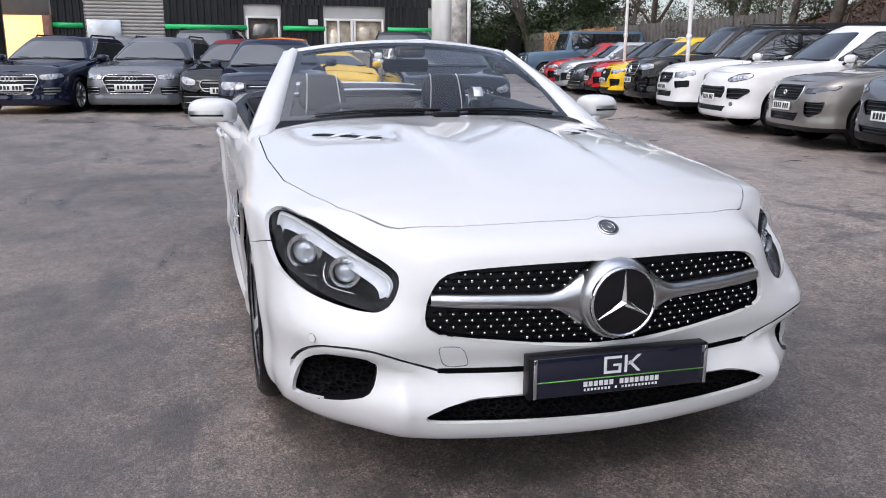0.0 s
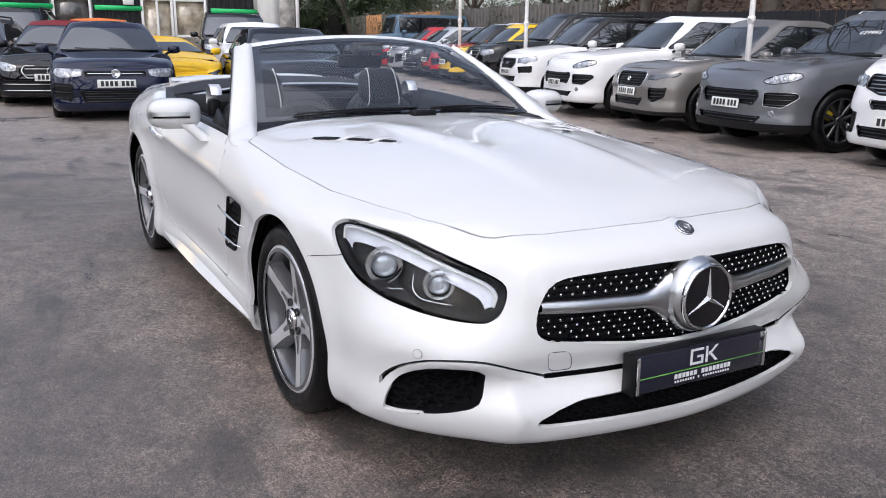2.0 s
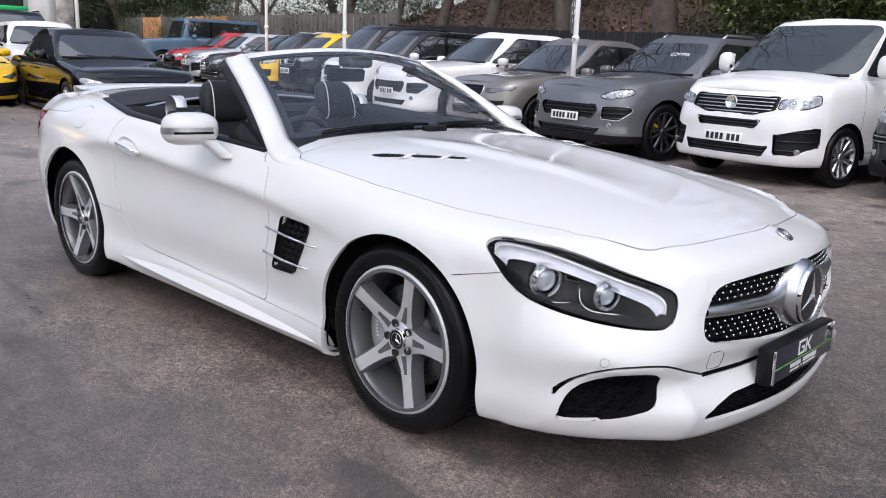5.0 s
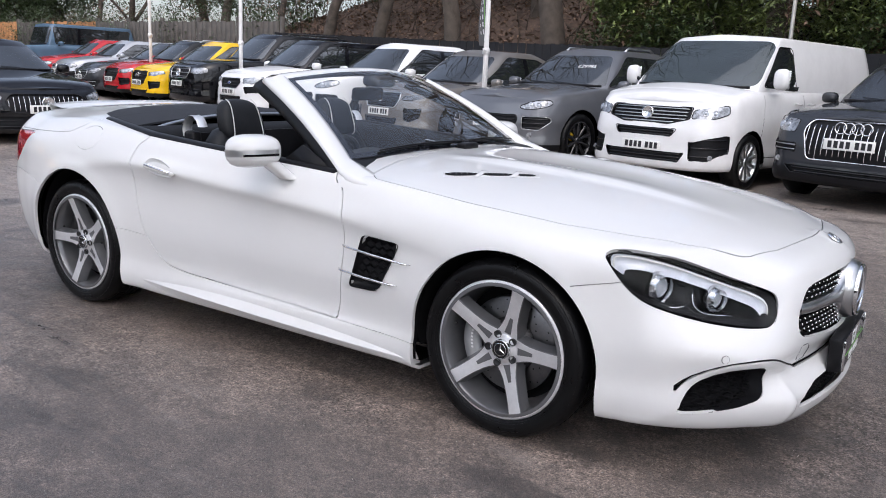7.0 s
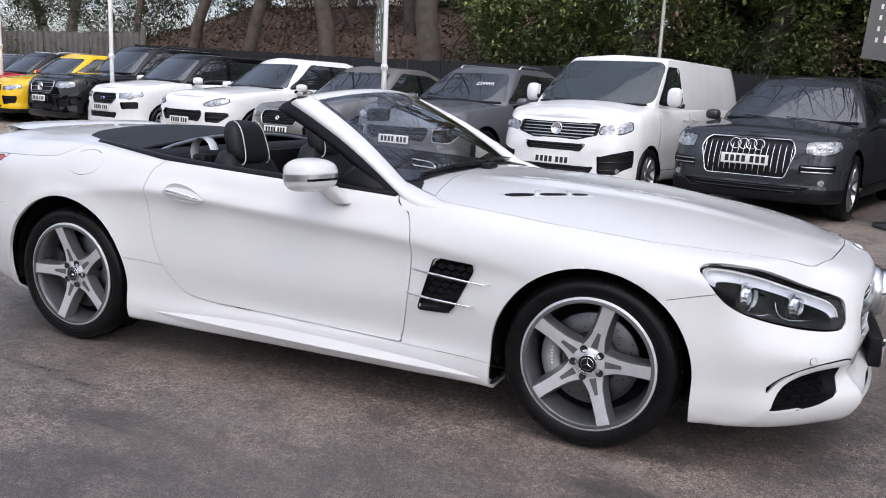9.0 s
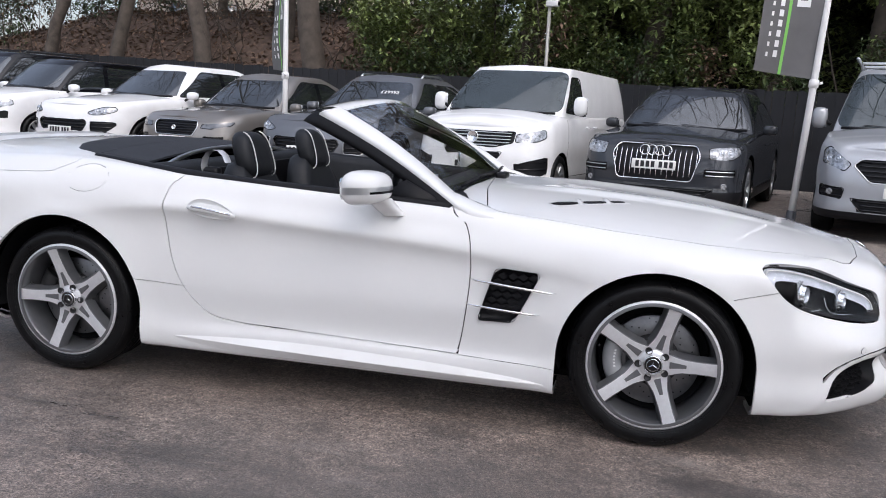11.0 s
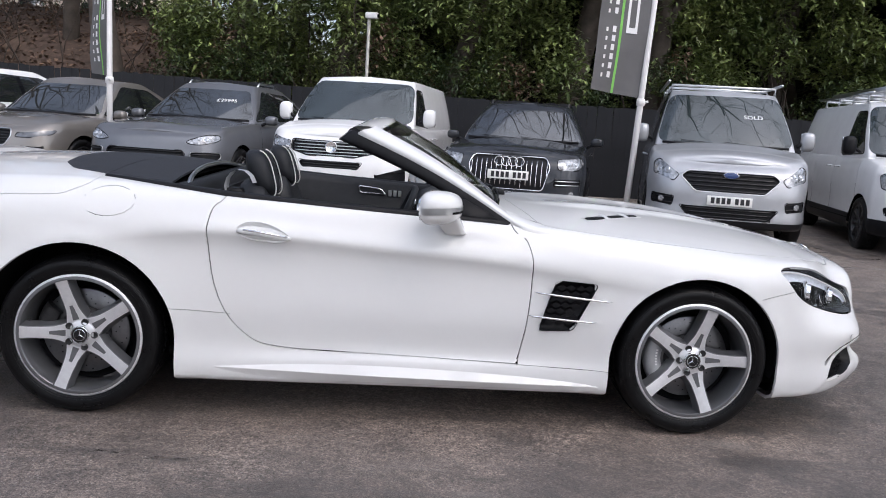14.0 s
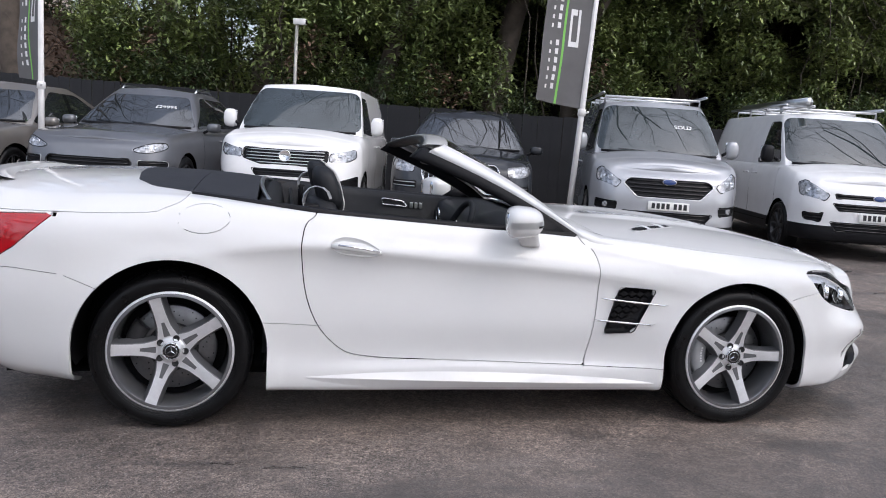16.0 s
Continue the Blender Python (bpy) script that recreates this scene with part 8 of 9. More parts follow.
    if not S.get("van"):
        for sd in (-1, 1):
            b2 = bmesh.new()
            xb = S["b_post"]
            pts_ = []
            for zz in np.linspace(zl + 0.01, zh - 0.01, 5):
                h = gtree.ray_cast(Vector((xb - 0.10 * (zz - zl), sd * 3, zz)), Vector((0, -sd, 0)))
                if h[0]:
                    pts_.append(h[0] + Vector((0, sd * 0.002, 0)))
            if len(pts_) > 2:
                sheet(b2, [[p + Vector((dxx, 0, 0)) for dxx in (-0.045, 0.045)] for p in pts_])
                part("door_post", b2, GLOSS_BLACK, car)
    # window surround
    for sd in (-1, 1):
        b2 = bmesh.new()
        pts_ = []
        for xx, zz in side:
            h = gtree.ray_cast(Vector((xx, sd * 3, zz)), Vector((0, -sd, 0)))
            if h[0]:
                pts_.append(h[0])
        if len(pts_) > 6:
            tube(b2, pts_, 0.010, 4, closed=True)
            part("window_trim", b2, S.get("trim", GLOSS_BLACK), car)
    b2 = bmesh.new()
    pts_ = []
    for yy in np.linspace(-base_w + 0.12, base_w - 0.12, 15):
        h = gtree.ray_cast(Vector((1, yy, zl + 0.005)), Vector((-1, 0, 0)))
        if h[0]:
            pts_.append(h[0] + Vector((0.01, 0, 0)))
    if len(pts_) > 3:
        tube(b2, pts_, 0.020, 5)
        part("scuttle", b2, BLACK_PLASTIC, car)
    for ya, yb in ((0.08, -base_w * 0.62), (base_w * 0.45, -0.02)):
        b2 = bmesh.new()
        pts_ = []
        for k, yy in enumerate(np.linspace(ya, yb, 6)):
            h = gtree.ray_cast(Vector((1, yy, zl + 0.018 + 0.006 * k)), Vector((-1, 0, 0)))
            if h[0]:
                pts_.append(h[0] + Vector((0.015, 0, 0)))
        if len(pts_) > 2:
            tube(b2, pts_, 0.0055, 4)
            part("wiper", b2, BLACK_PLASTIC, car)
    # mirrors
    tall = S.get("van")
    for sd in (-1, 1):
        b2 = super_shape(bmesh.new(), 0.07, 0.105 if not tall else 0.10, 0.075 if not tall else 0.14, 3.0, 14, 9, taper=0.2)
        mr = part("door_mirror", b2, S.get("mirror_mat", paint_mat), car)
        mr.location = (cowl - 0.40, sd * (hw + 0.075), belt + (0.07 if not tall else 0.16))
        b3 = bmesh.new()
        tube(b3, [(0, -sd * 0.06, -0.03), (0.02, -sd * 0.14, -0.08)], 0.022, 6)
        part("mirror_arm", b3, BLACK_PLASTIC, mr)
        b3 = bmesh.new()
        box(b3, -0.074, -0.066, -0.08, 0.08, -0.05 if not tall else -0.11, 0.05 if not tall else 0.11, 0.01)
        part("mirror_glass", b3, CHROME, mr)
        for dxh in S.get("handles", ()):
            b3 = bmesh.new()
            tube(b3, [(dxh - 0.09, sd * (hw - 0.01), belt - 0.14), (dxh - 0.05, sd * (hw + 0.018), belt - 0.138), (dxh + 0.05, sd * (hw + 0.018), belt - 0.136), (dxh + 0.09, sd * (hw - 0.01), belt - 0.135)], 0.012, 6)
            part("door_handle", b3, paint_mat, car)
    # number plate with plain bars
    pz = S["plate"]
    b2 = bmesh.new()
    box(b2, 0, 0.012, -0.26, 0.26, -0.056, 0.056, 0.003)
    pl = part("number_plate", b2, PLATE_WHITE, car, "white number plate with plain dark bars")
    pl.matrix_basis = pose(max(fx(0, pz), fx(0.25, pz)) + 0.012, S.get("plate_y", 0.0), pz, 0, -4, 0)
    for k in range(7):
        b3 = bmesh.new()
        yy = -0.215 + k * 0.062 + (0.03 if k > 3 else 0)
        box(b3, 0.012, 0.0135, yy, yy + 0.042, -0.036, 0.036)
        part("plate_bar", b3, INK, pl, smooth=False)
    # badge
    if S.get("badge"):
        kind_, bz, br = S["badge"]
        b2 = bmesh.new()
        if kind_ == "oval":
            lathe(b2, [(br, 0), (br, 0.012), (br * 0.85, 0.016), (0, 0.017)], 24, "X")
        elif kind_ == "rings":
            for k in range(4):
                cyy = (k - 1.5) * br * 1.5
                tube(b2, [(0.012, cyy + br * math.cos(a), br * math.sin(a)) for a in np.linspace(0, math.tau, 20, endpoint=False)], br * 0.12, 5, closed=True)
        else:
            lathe(b2, [(br, 0), (br, 0.018), (br * 0.86, 0.018), (br * 0.84, 0.008), (0, 0.010)], 24, "X")
        if kind_ == "star":
            three_point_star(b2, br * 0.86, 0.022)
        bd = part("badge", b2, mat_badge_blue if kind_ == "oval" else CHROME, car, "plain badge shape")
        bd.matrix_basis = Matrix.LocRotScale((fx(0, bz) + 0.002, 0, bz), Euler((0, radians(-6), 0)), (1, 1, 0.45 if kind_ == "oval" else 1))
        if kind_ == "oval":
            b3 = bmesh.new()
            lathe(b3, [(br * 1.08, 0.0), (br * 1.08, 0.012), (br * 0.98, 0.014)], 24, "X")
            part("badge_rim", b3, CHROME, bd)
    # fog lamps
    for yy, zz, rr in S.get("fogs", ()):
        for sd in (-1, 1):
            b2 = lathe(bmesh.new(), [(rr, -0.01), (rr, 0.006), (rr * 0.8, 0.004), (0, 0.010)], 16, "X")
            o = part("fog_lamp", b2, LAMP, car, "round fog lamp")
            o.matrix_basis = pose(fx(yy, zz) + 0.002, sd * yy, zz, 0, 0, sd * 25)
    # rails and rack on the roof
    if S.get("rails"):
        for sd in (-1, 1):
            b2 = bmesh.new()
            yy = sd * (roof_w - 0.045)
            tube(b2, [(roof0 - 0.25, yy, H - 0.05), (roof0 - 0.35, yy, H + 0.015), (roof1 + 0.35, yy, H + 0.015), (roof1 + 0.22, yy, H - 0.05)], 0.017, 6)
            part("roof_rail", b2, S["rails"], car, "roof rail")
    if S.get("rack"):
        for xx in (roof0 - 0.25, roof0 - 0.95, roof0 - 1.7, roof0 - 2.4):
            b2 = bmesh.new()
            tube(b2, [(xx, -roof_w + 0.02, H - 0.03), (xx, -roof_w + 0.02, H + 0.06), (xx, roof_w - 0.02, H + 0.06), (xx, roof_w - 0.02, H - 0.03)], 0.020, 6)
            part("rack_bar", b2, SATIN_SILVER, car, "silver roof rack bar")
        for yy in S["rack"]:
            b2 = bmesh.new()
            tube(b2, [(roof0 - 0.05, yy, H + 0.10), (roof1 + 0.3, yy, H + 0.10)], 0.022, 6)
            part("rack_rail", b2, SATIN_SILVER, car, "silver roof rack rail")
        if S.get("pipe"):
            b2 = bmesh.new()
            tube(b2, [(roof0 + 0.12, S["pipe"], H + 0.15), (roof0 - 2.9, S["pipe"], H + 0.15)], 0.065, 14)
            part("pipe_carrier", b2, SATIN_SILVER, car, "grey pipe carrier tube")
    # wheels, wheel houses and floor
    for ax in (-wf, -wf - wb):
        for sd in (-1, 1):
            metas = wheel_meshes(wr, S.get("wheel", "silver"))
            wo = new("wheel", metas[0])
            wo.parent = car
            wo.matrix_basis = pose(ax, sd * (hw - 0.025), wr, 0, 0, 0 if sd < 0 else 180)
            for me in metas[1:]:
                o = new(me.name, me)
                o.parent = wo
            if S.get("caliper"):
                b2 = bmesh.new()
                box(b2, -0.05, 0.05, 0.05, 0.09, 0.10, 0.20, 0.01, pose(0, 0, 0, 0, -65, 0))
                part("caliper", b2, S["caliper"], wo)
    b2 = bmesh.new()
    box(b2, -L + 0.3, -0.25, -hw + 0.24, hw - 0.24, clear + 0.02, clear + 0.12)
    for ax in (-wf, -wf - wb):
        box(b2, ax - wr * 1.1, ax + wr * 1.1, -hw + 0.2, hw - 0.2, clear + 0.12, wr * 2.16)
    part("underbody", b2, BLACK_GAP, car)
    return car, gtree, (zl, zh)


mat_badge_blue = mat("badge_blue", (0.02, 0.05, 0.18), 0.2, coat=1.0)


def doors_at(x1, x2, x3, belt, clear, L):
    out = [[(x1, belt), (x1 - 0.02, belt - 0.35), (x1 + 0.04, clear + 0.15)], [(x2, belt), (x2, clear + 0.13)], [(x1 + 0.04, clear + 0.14), ((x3 or x2), clear + 0.13)]]
    if x3:
        out.append([(x3, belt), (x3 - 0.06, belt - 0.25), (x3 + 0.14, belt - 0.5), (x3 + 0.22, clear + 0.14)])
    return out


SUV = dict(dims=(4.85, 1.94, 1.70, 1.06, 0.84, -1.35, -2.12, -3.95, -4.62), axle=(0.93, 2.9, 0.38), clear=0.24, b_post=-2.75, joints=doors_at(-1.62, -2.72, -3.70, 1.04, 0.24, 4.85), handles=(-2.5, -3.5), plate=0.55)
SPECS = {}
SPECS["cayenne"] = dict(SUV, dims=(4.85, 1.94, 1.68, 1.08, 0.93, -1.35, -2.15, -3.45, -4.60), crown=0.06, rails=SATIN_SILVER, wheel="black", caliper=YELLOW_CALIPER, tumble=0.37,
    front=[("lamp", closed_curve([(0.54, 0.835), (0.64, 0.885), (0.76, 0.925), (0.86, 0.925), (0.885, 0.87), (0.82, 0.825), (0.70, 0.80), (0.58, 0.805)], 3)),
           ("grille", rounded(half([(0.50, 0.72), (0.54, 0.66), (0.46, 0.55)]), 0.03), "h4b"),
           ("intake", rounded([(0.60, 0.705), (0.90, 0.705), (0.91, 0.64), (0.82, 0.53), (0.61, 0.54)], 0.03), "h3b", "s"),
           ("intake", rounded(half([(0.60, 0.42), (0.52, 0.34)]), 0.02), "h2b")], clad=0.34, fogs=((0.72, 0.46, 0.035),))
SPECS["cayenne_white"] = dict(SPECS["cayenne"], rails=None, wheel="black", caliper=None, clad=None)
SPECS["epace"] = dict(SUV, dims=(4.40, 1.90, 1.62, 1.02, 0.88, -1.18, -1.98, -2.95, -4.12), axle=(0.88, 2.68, 0.37), b_post=-2.5, joints=doors_at(-1.42, -2.45, -3.35, 1.0, 0.24, 4.4), handles=(-2.2, -3.1), wheel="black", plate=0.56, tumble=0.33,
    front=[("lamp", rounded([(0.50, 0.80), (0.88, 0.845), (0.86, 0.79), (0.66, 0.74), (0.48, 0.745)], 0.02), LAMP_DARK),
           ("grille", rounded(half([(0.40, 0.845), (0.43, 0.76), (0.36, 0.63)]), 0.04), "h6b", "s"),
           ("intake", rounded([(0.55, 0.63), (0.82, 0.63), (0.80, 0.50), (0.66, 0.43), (0.56, 0.46)], 0.03), "h4b"),
           ("intake", rounded(half([(0.42, 0.47), (0.36, 0.37)]), 0.02), "h2b")], clad=0.30, projectors=False, badge=("disc", 0.74, 0.035))
SPECS["q7"] = dict(SUV, tumble=0.36, dims=(5.08, 1.98, 1.66, 1.06, 0.92, -1.45, -2.15, -4.2, -4.9), axle=(0.95, 3.0, 0.39), b_post=-2.85, joints=doors_at(-1.75, -2.85, -3.9, 1.06, 0.24, 5.0), handles=(-2.6, -3.65), plate=0.68, rails=DARK_METAL, crown=0.07,
    front=[("lamp", rounded([(0.60, 0.90), (0.90, 0.93), (0.93, 0.84), (0.86, 0.775), (0.62, 0.775)], 0.03)),
           ("grille", rounded(half([(0.46, 0.915), (0.52, 0.80), (0.44, 0.50)]), 0.05), "v16c", "c"),
           ("intake", rounded([(0.58, 0.66), (0.90, 0.66), (0.90, 0.58), (0.58, 0.56)], 0.02), "h2s"),
           ("intake", rounded(half([(0.70, 0.42), (0.60, 0.34)]), 0.02), "h2b")], clad=0.40, badge=("rings", 0.845, 0.058), fogs=((0.80, 0.47, 0.035),))
VAN = dict(dims=(4.97, 1.98, 1.97, 1.17, 0.99, -0.92, -1.78, -4.88, -4.95), axle=(0.93, 2.93, 0.34), clear=0.24, van=True, b_post=-2.15, joints=[[(-1.15, 1.15), (-1.12, 0.4)], [(-2.25, 1.15), (-2.25, 0.38)], [(-3.3, 1.15), (-3.3, 0.38)], [(-1.12, 0.38), (-3.3, 0.36)]],
           handles=(-2.05, -2.45), tumble=0.27, glass=SCREEN_PALE, bow=0.12, a_lean=0.02, crown=0.08, wheel="steel", lean=0.16, round=1.25)
SPECS["custom"] = dict(VAN, plate=0.56, wheel="silver", rack=(-0.75, 0.75), mirror_mat=P_SILVER,
    front=[("lamp", rounded([(0.60, 0.84), (0.84, 1.02), (0.90, 0.98), (0.90, 0.84), (0.66, 0.76)], 0.03)),
           ("grille", rounded(half([(0.50, 0.90), (0.58, 0.83), (0.40, 0.655)]), 0.04), "h5b", "s"),
           ("intake", rounded([(0.64, 0.58), (0.90, 0.60), (0.90, 0.48), (0.66, 0.46)], 0.03), "h2b"),
           ("intake", rounded(half([(0.58, 0.48), (0.46, 0.34)]), 0.03), "h3b")], badge=("oval", 0.865, 0.085), fogs=((0.79, 0.53, 0.035),), clad=0.33)
SPECS["transit"] = dict(VAN, plate=0.58, rack=(-0.7, -0.3, 0.7), pipe=-0.45, mirror_mat=BLACK_PLASTIC, clad=0.44, clad_mat=BLACK_PLASTIC,
    front=[("lamp", rounded([(0.60, 0.84), (0.84, 1.02), (0.91, 0.98), (0.90, 0.82), (0.66, 0.76)], 0.03)),
           ("grille", rounded(half([(0.54, 0.86), (0.52, 0.80)]), 0.02), "h2b"),
           ("intake", rounded(half([(0.58, 0.74), (0.50, 0.64)]), 0.03), "h3b"),
           ("intake", rounded(half([(0.60, 0.50), (0.52, 0.38)]), 0.03), "h3b"),
           ("intake", rounded([(0.68, 0.60), (0.88, 0.60), (0.86, 0.50), (0.70, 0.48)], 0.03), "h3b")], badge=("oval", 0.83, 0.08))
SPECS["vivaro"] = dict(VAN, dims=(4.96, 1.92, 1.87, 1.16, 1.0, -0.88, -1.72, -4.86, -4.94), tumble=0.24, axle=(0.88, 3.1, 0.335), plate=0.50, wheel="silver", mirror_mat=P_WHITE, b_post=-2.1,
    front=[("lamp", rounded([(0.56, 0.93), (0.86, 1.00), (0.88, 0.90), (0.80, 0.845), (0.56, 0.835)], 0.03)),
           ("grille", rounded(half([(0.54, 0.96), (0.54, 0.83), (0.30, 0.765)]), 0.03), "h5s"),
           ("intake", rounded(half([(0.42, 0.71), (0.36, 0.62)]), 0.03), "h3b"),
           ("intake", rounded(half([(0.54, 0.44), (0.48, 0.33)]), 0.02), "h3b"),
           ("intake", rounded([(0.58, 0.56), (0.90, 0.66), (0.90, 0.46), (0.78, 0.36), (0.60, 0.36)], 0.03), "h3b")], badge=("disc", 0.88, 0.075), projectors=True, fogs=((0.80, 0.40, 0.03),))
SPECS["crossover"] = dict(SUV, dims=(4.20, 1.79, 1.52, 0.98, 0.82, -1.12, -1.85, -3.35, -4.0), axle=(0.84, 2.6, 0.34), clear=0.21, b_post=-2.35, joints=doors_at(-1.35, -2.32, -3.2, 0.96, 0.21, 4.2), handles=(-2.1, -2.95), plate=0.52,
    front=[("lamp", rounded([(0.48, 0.75), (0.80, 0.80), (0.82, 0.73), (0.70, 0.68), (0.50, 0.68)], 0.02)),
           ("grille", rounded(half([(0.38, 0.78), (0.44, 0.68), (0.34, 0.50)]), 0.03), "h5b", "b"),
           ("intake", rounded([(0.52, 0.56), (0.80, 0.56), (0.78, 0.42), (0.56, 0.38)], 0.03), "h2b"),
           ("intake", rounded(half([(0.5, 0.36), (0.44, 0.30)]), 0.01), "")], clad=0.30, projectors=True)
SPECS["ecosport"] = dict(SPECS["crossover"], dims=(4.10, 1.77, 1.64, 1.05, 0.92, -1.0, -1.7, -3.55, -3.95), axle=(0.80, 2.52, 0.33), plate=0.58, b_post=-2.25, joints=doors_at(-1.2, -2.2, -3.1, 1.03, 0.22, 4.1), clear=0.22,
    front=[("lamp", rounded([(0.46, 0.84), (0.80, 0.88), (0.82, 0.80), (0.70, 0.74), (0.48, 0.75)], 0.02)),
           ("grille", rounded(half([(0.36, 0.84), (0.42, 0.76), (0.30, 0.64)]), 0.03), "h4b", "s"),
           ("intake", rounded(half([(0.44, 0.50), (0.40, 0.40)]), 0.03), "h3b"),
           ("intake", rounded([(0.52, 0.68), (0.80, 0.70), (0.80, 0.58), (0.58, 0.56)], 0.03), "")], badge=("oval", 0.745, 0.06), clad=0.31)
SPECS["merc_suv"] = dict(SUV, dims=(4.66, 1.89, 1.72, 1.10, 0.98, -1.35, -2.0, -3.95, -4.5), axle=(0.85, 2.87, 0.37), b_post=-2.7, joints=doors_at(-1.6, -2.65, -3.6, 1.08, 0.26, 4.6), plate=0.60, rails=DARK_METAL,
    front=[("lamp", rounded([(0.50, 0.93), (0.84, 0.94), (0.86, 0.84), (0.70, 0.80), (0.50, 0.82)], 0.03)),
           ("grille", rounded(half([(0.42, 0.94), (0.46, 0.85), (0.38, 0.71)]), 0.04), "h3s", "s"),
           ("intake", rounded(half([(0.5, 0.50), (0.42, 0.40)]), 0.02), "h3b"),
           ("intake", rounded([(0.56, 0.60), (0.82, 0.62), (0.80, 0.46), (0.60, 0.44)], 0.03), "h2b")], badge=("star", 0.825, 0.09))
SALOON = dict(dims=(4.75, 1.84, 1.43, 0.93, 0.73, -1.36, -2.15, -3.35, -4.05), axle=(0.88, 2.82, 0.33), clear=0.16, b_post=-2.75, joints=doors_at(-1.65, -2.7, -3.6, 0.91, 0.16, 4.7), handles=(-2.45, -3.4), plate=0.48, crown=0.05, tumble=0.33, wheel="silver")
SPECS["audi_estate"] = dict(SALOON, dims=(4.85, 1.86, 1.45, 0.94, 0.75, -1.40, -2.2, -4.1, -4.65), rails=BLACK_PLASTIC, trim=SATIN_SILVER,
    front=[("lamp", rounded([(0.50, 0.71), (0.84, 0.735), (0.86, 0.67), (0.72, 0.62), (0.52, 0.62)], 0.02)),
           ("grille", rounded(half([(0.44, 0.705), (0.50, 0.62), (0.38, 0.37)]), 0.04), "h5s", "c"),
           ("intake", rounded([(0.55, 0.48), (0.84, 0.50), (0.82, 0.38), (0.58, 0.34)], 0.03), "h3s")], badge=("rings", 0.635, 0.045))
SPECS["merc_saloon"] = dict(SALOON,
    front=[("lamp", rounded([(0.52, 0.66), (0.78, 0.735), (0.84, 0.68), (0.74, 0.58), (0.54, 0.57)], 0.03)),
           ("grille", rounded(half([(0.42, 0.66), (0.46, 0.58), (0.38, 0.47)]), 0.04), "h2s", "s"),
           ("intake", rounded(half([(0.84, 0.42), (0.80, 0.25), (0.40, 0.22)]), 0.03), "h2s")], badge=("star", 0.565, 0.075))
SPECS["amg"] = dict(SALOON, tumble=0.27,
    front=[("lamp", rounded([(0.56, 0.66), (0.82, 0.73), (0.86, 0.68), (0.76, 0.59), (0.58, 0.59)], 0.03)),
           ("grille", rounded(half([(0.46, 0.68), (0.54, 0.60), (0.48, 0.44)]), 0.05), "v16c", "b"),
           ("intake", rounded(half([(0.84, 0.38), (0.78, 0.24), (0.40, 0.21)]), 0.03), "h2b")], badge=("star", 0.56, 0.085))
SPECS["golf"] = dict(SALOON, dims=(4.26, 1.80, 1.46, 0.95, 0.77, -1.12, -1.86, -3.55, -4.1), axle=(0.85, 2.63, 0.33), b_post=-2.4, joints=doors_at(-1.4, -2.4, -3.2, 0.93, 0.16, 4.2), plate=0.55, rear_glass=0.30,
    front=[("lamp", rounded([(0.44, 0.75), (0.80, 0.765), (0.84, 0.70), (0.76, 0.63), (0.46, 0.65)], 0.03)),
           ("grille", rounded(half([(0.42, 0.72), (0.42, 0.655)]), 0.02), "h1c", "b"),
           ("intake", rounded(half([(0.50, 0.46), (0.44, 0.28)]), 0.03), "h5b"),
           ("intake", rounded([(0.58, 0.54), (0.84, 0.56), (0.82, 0.34), (0.60, 0.30)], 0.03), "h3b")], badge=("disc", 0.69, 0.06))
SPECS["supercar"] = dict(SALOON, dims=(4.46, 1.92, 1.16, 0.80, 0.50, -1.05, -2.05, -2.85, -3.7), axle=(0.98, 2.62, 0.335), clear=0.13, b_post=-2.35, joints=[], handles=(), plate=0.36, crown=0.08, tumble=0.36, lean=0.20, round=1.6, wheel="black", projectors=False, deck=0.85,
    front=[("lamp", rounded([(0.55, 0.48), (0.80, 0.56), (0.84, 0.52), (0.70, 0.45)], 0.01), LAMP_DARK),
           ("intake", rounded([(0.30, 0.38), (0.86, 0.42), (0.84, 0.20), (0.40, 0.18)], 0.02), "h1b")])
SPECS["gwagen"] = dict(SUV, dims=(4.65, 1.90, 1.95, 1.24, 1.14, -1.40, -1.62, -4.35, -4.5), axle=(0.75, 2.85, 0.40), clear=0.30, b_post=-2.45, joints=doors_at(-1.55, -2.4, -3.3, 1.22, 0.3, 4.6), plate=0.62, round=0.35, lean=0.02, crown=0.02, tumble=0.16, bow=0.05, a_lean=0.05,
    front=[("lamp", closed_curve([(0.68 + 0.10 * math.cos(a), 0.96 + 0.10 * math.sin(a)) for a in np.linspace(0, math.tau, 8, endpoint=False)], 2)),
           ("grille", rounded(half([(0.46, 1.06), (0.46, 0.84)]), 0.03), "h3s", "b")], badge=("star", 0.95, 0.09), clad=0.5)


def place(spec, name, label, category, x, y, heading, paint_mat, **kw):
    roof = kw.pop("roof_mat", None)
    s = dict(SPECS[spec], **kw)
    return vehicle(name, label, category, x, y, heading, s, paint_mat, roof)


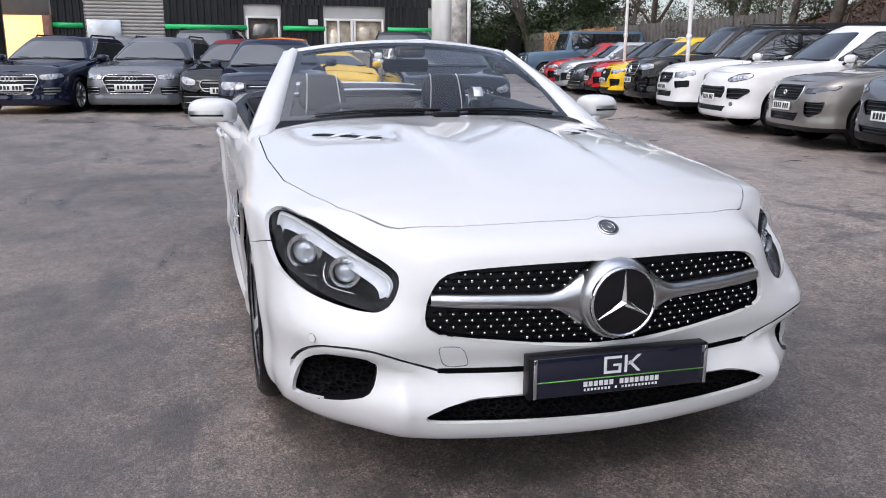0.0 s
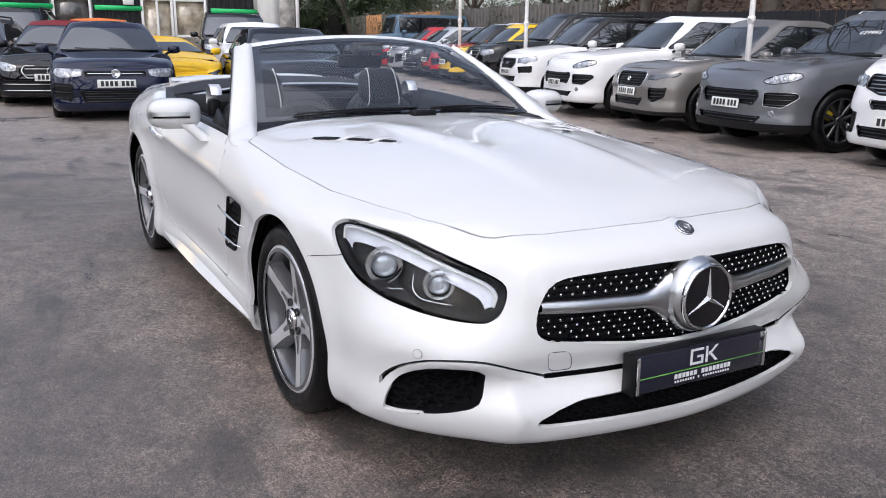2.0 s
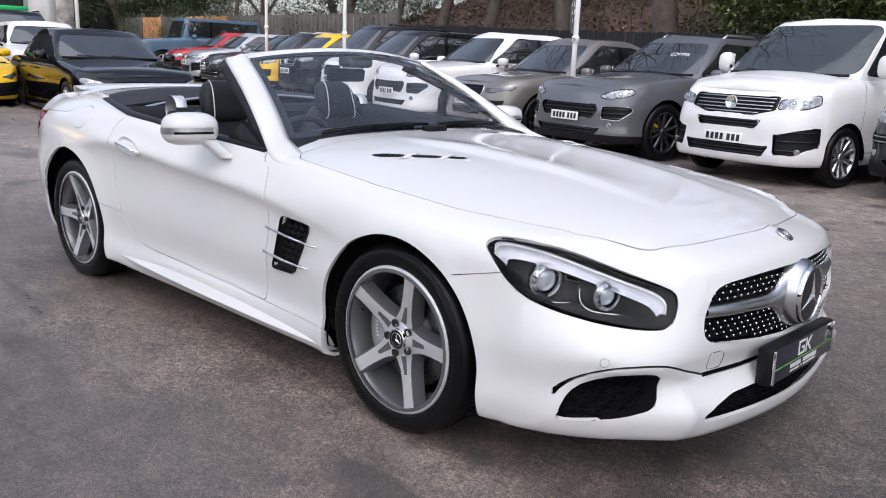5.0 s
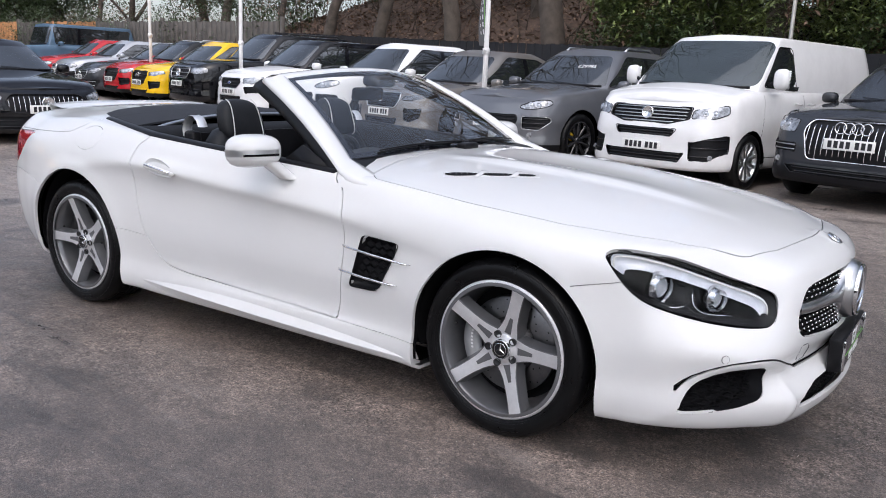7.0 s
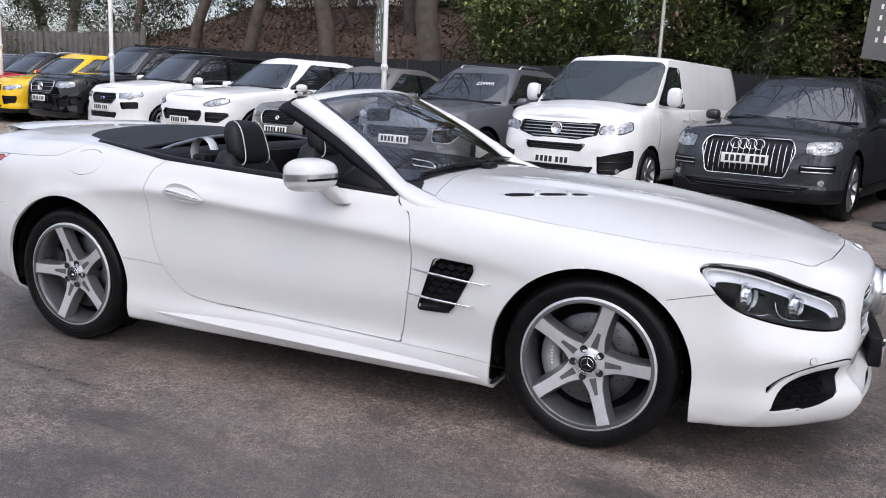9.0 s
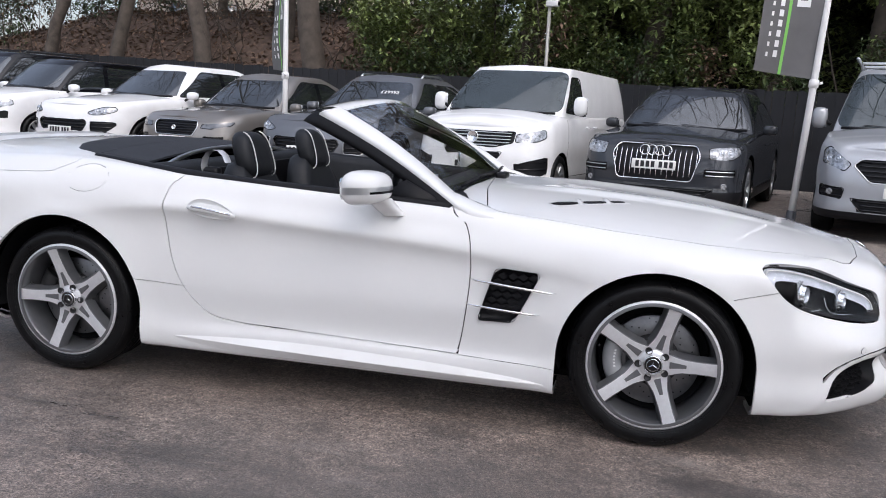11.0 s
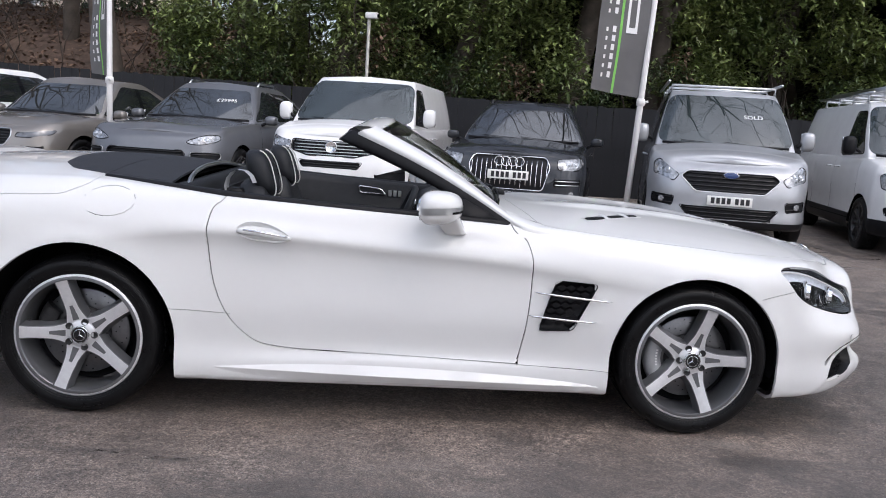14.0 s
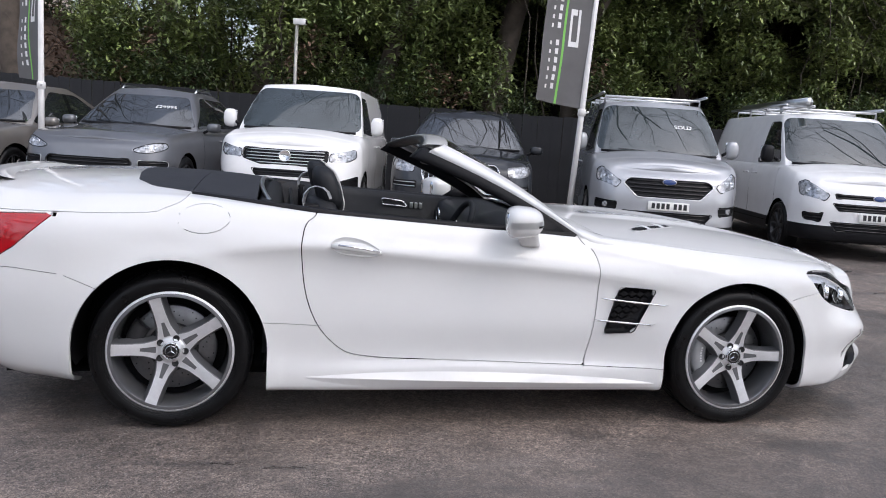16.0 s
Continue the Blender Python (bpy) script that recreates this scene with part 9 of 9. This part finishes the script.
# the row along the fence
place("transit", "panel_van", "white panel van with grey bumpers and a pipe carrier", "van", 5.42, 4.72, -104.5, P_WHITE)
silver_van = place("custom", "panel_van", "silver panel van with a roof rack", "van", 2.72, 5.22, -106, P_SILVER)
place("q7", "suv", "dark grey sport utility car with a barred chrome grille", "car", 0.12, 5.92, -104.5, P_GREY)
place("vivaro", "panel_van", "white panel van with a black slatted grille", "van", -2.14, 6.05, -102, P_WHITE)
grey_cay = place("cayenne", "suv", "grey sport utility car with a price on its windscreen", "car", -4.52, 6.35, -102, P_MID)
place("epace", "suv", "warm grey compact sport utility car on black wheels", "car", -6.75, 6.75, -105, P_BRONZE)
place("cayenne_white", "suv", "white sport utility car on black wheels", "car", -8.85, 7.0, -105, P_WHITE)
place("ecosport", "small_suv", "white small crossover with a black roof", "car", -11.1, 7.5, -105, P_WHITE, roof_mat=P_BLACK, pillar_mat=P_BLACK)
place("merc_suv", "suv", "black sport utility car with a round grille badge", "car", -13.15, 7.9, -105, P_BLACK)
place("crossover", "crossover", "yellow crossover with a black grille", "car", -15.1, 8.3, -105, P_YELLOW, badge=("rings", 0.70, 0.04))
place("crossover", "crossover", "dark red crossover with a black roof", "car", -16.85, 8.75, -105, P_RED, roof_mat=P_BLACK, pillar_mat=P_BLACK, rails=SATIN_SILVER)
place("merc_saloon", "saloon_car", "dark grey saloon car with twin round lamps", "car", -18.7, 9.1, -105, P_GREY)
place("golf", "hatchback", "silver hatchback parked in the row", "car", -20.5, 9.5, -105, P_LIGHT)
place("golf", "hatchback", "small red hatchback at the row's end", "car", -22.4, 9.9, -105, P_RED)
place("gwagen", "off_roader", "slate blue boxy off-road car", "car", -25.6, 10.4, -100, P_BLUE)
# the cars before the building
place("amg", "saloon_car", "black saloon car with a barred sports grille", "car", -9.4, 2.9, -7, P_BLACK)
place("golf", "hatchback", "navy blue hatchback with a chrome grille line", "car", -10.05, 0.05, -6, P_NAVY)
place("merc_saloon", "convertible_saloon", "black convertible car with a dark red fabric roof", "car", -12.2, -0.62, -12, P_BLACK, roof_mat=mat("red_fabric_roof", (0.16, 0.012, 0.02), 0.85, vary=0.1, scale=10))
place("audi_estate", "estate_car", "mid grey estate car with a chrome-framed grille", "car", -13.3, -2.30, -13, P_MID)
place("audi_estate", "estate_car", "navy blue estate car with a chrome-framed grille", "car", -13.4, -4.32, -15, P_NAVY)
place("supercar", "sports_car", "low yellow wedge-shaped sports car", "car", -12.6, 1.5, 0, P_YELLOW)
place("golf", "hatchback", "white hatchback beside the black saloon", "car", -14.2, 3.7, -8, P_WHITE)
place("merc_suv", "suv", "black sport utility car before the office", "car", -17.0, 3.9, -12, P_BLACK)
place("crossover", "crossover", "orange crossover with a black roof", "car", -17.6, 0.75, -10, P_ORANGE, rails=BLACK_PLASTIC)
place("merc_suv", "suv", "black sport utility car with a price sticker", "car", -17.6, -1.35, -14, P_BLACK)
place("crossover", "crossover", "mid grey crossover before the shutter", "car", -18.0, -3.6, -14, P_MID)


# ---------------------------------------------------------------- prices on windscreens
def price(car_info, y, z, text="", bars=0):
    car, tree, _ = car_info
    h = tree.ray_cast(Vector((1, y, z)), Vector((-1, 0, 0)))
    if not h[0]:
        return
    n = h[1] if h[1].x > 0 else -h[1]
    m = Matrix.Translation(h[0] + n * 0.006) @ Vector((n.x, n.y, n.z)).to_track_quat("Z", "Y").to_matrix().to_4x4()
    if text:
        cu = bpy.data.curves.new("price", "FONT")
        cu.body, cu.size, cu.align_x, cu.align_y, cu.extrude = text, 0.10, "CENTER", "CENTER", 0.0005
        cu.materials.append(WHITE_MARK)
        o = new("price_sticker", cu)
        o.parent = car
        o.matrix_basis = m


price(grey_cay, 0.34, 1.40, "\u00a329995")
price(silver_van, 0.36, 1.60, "SOLD")
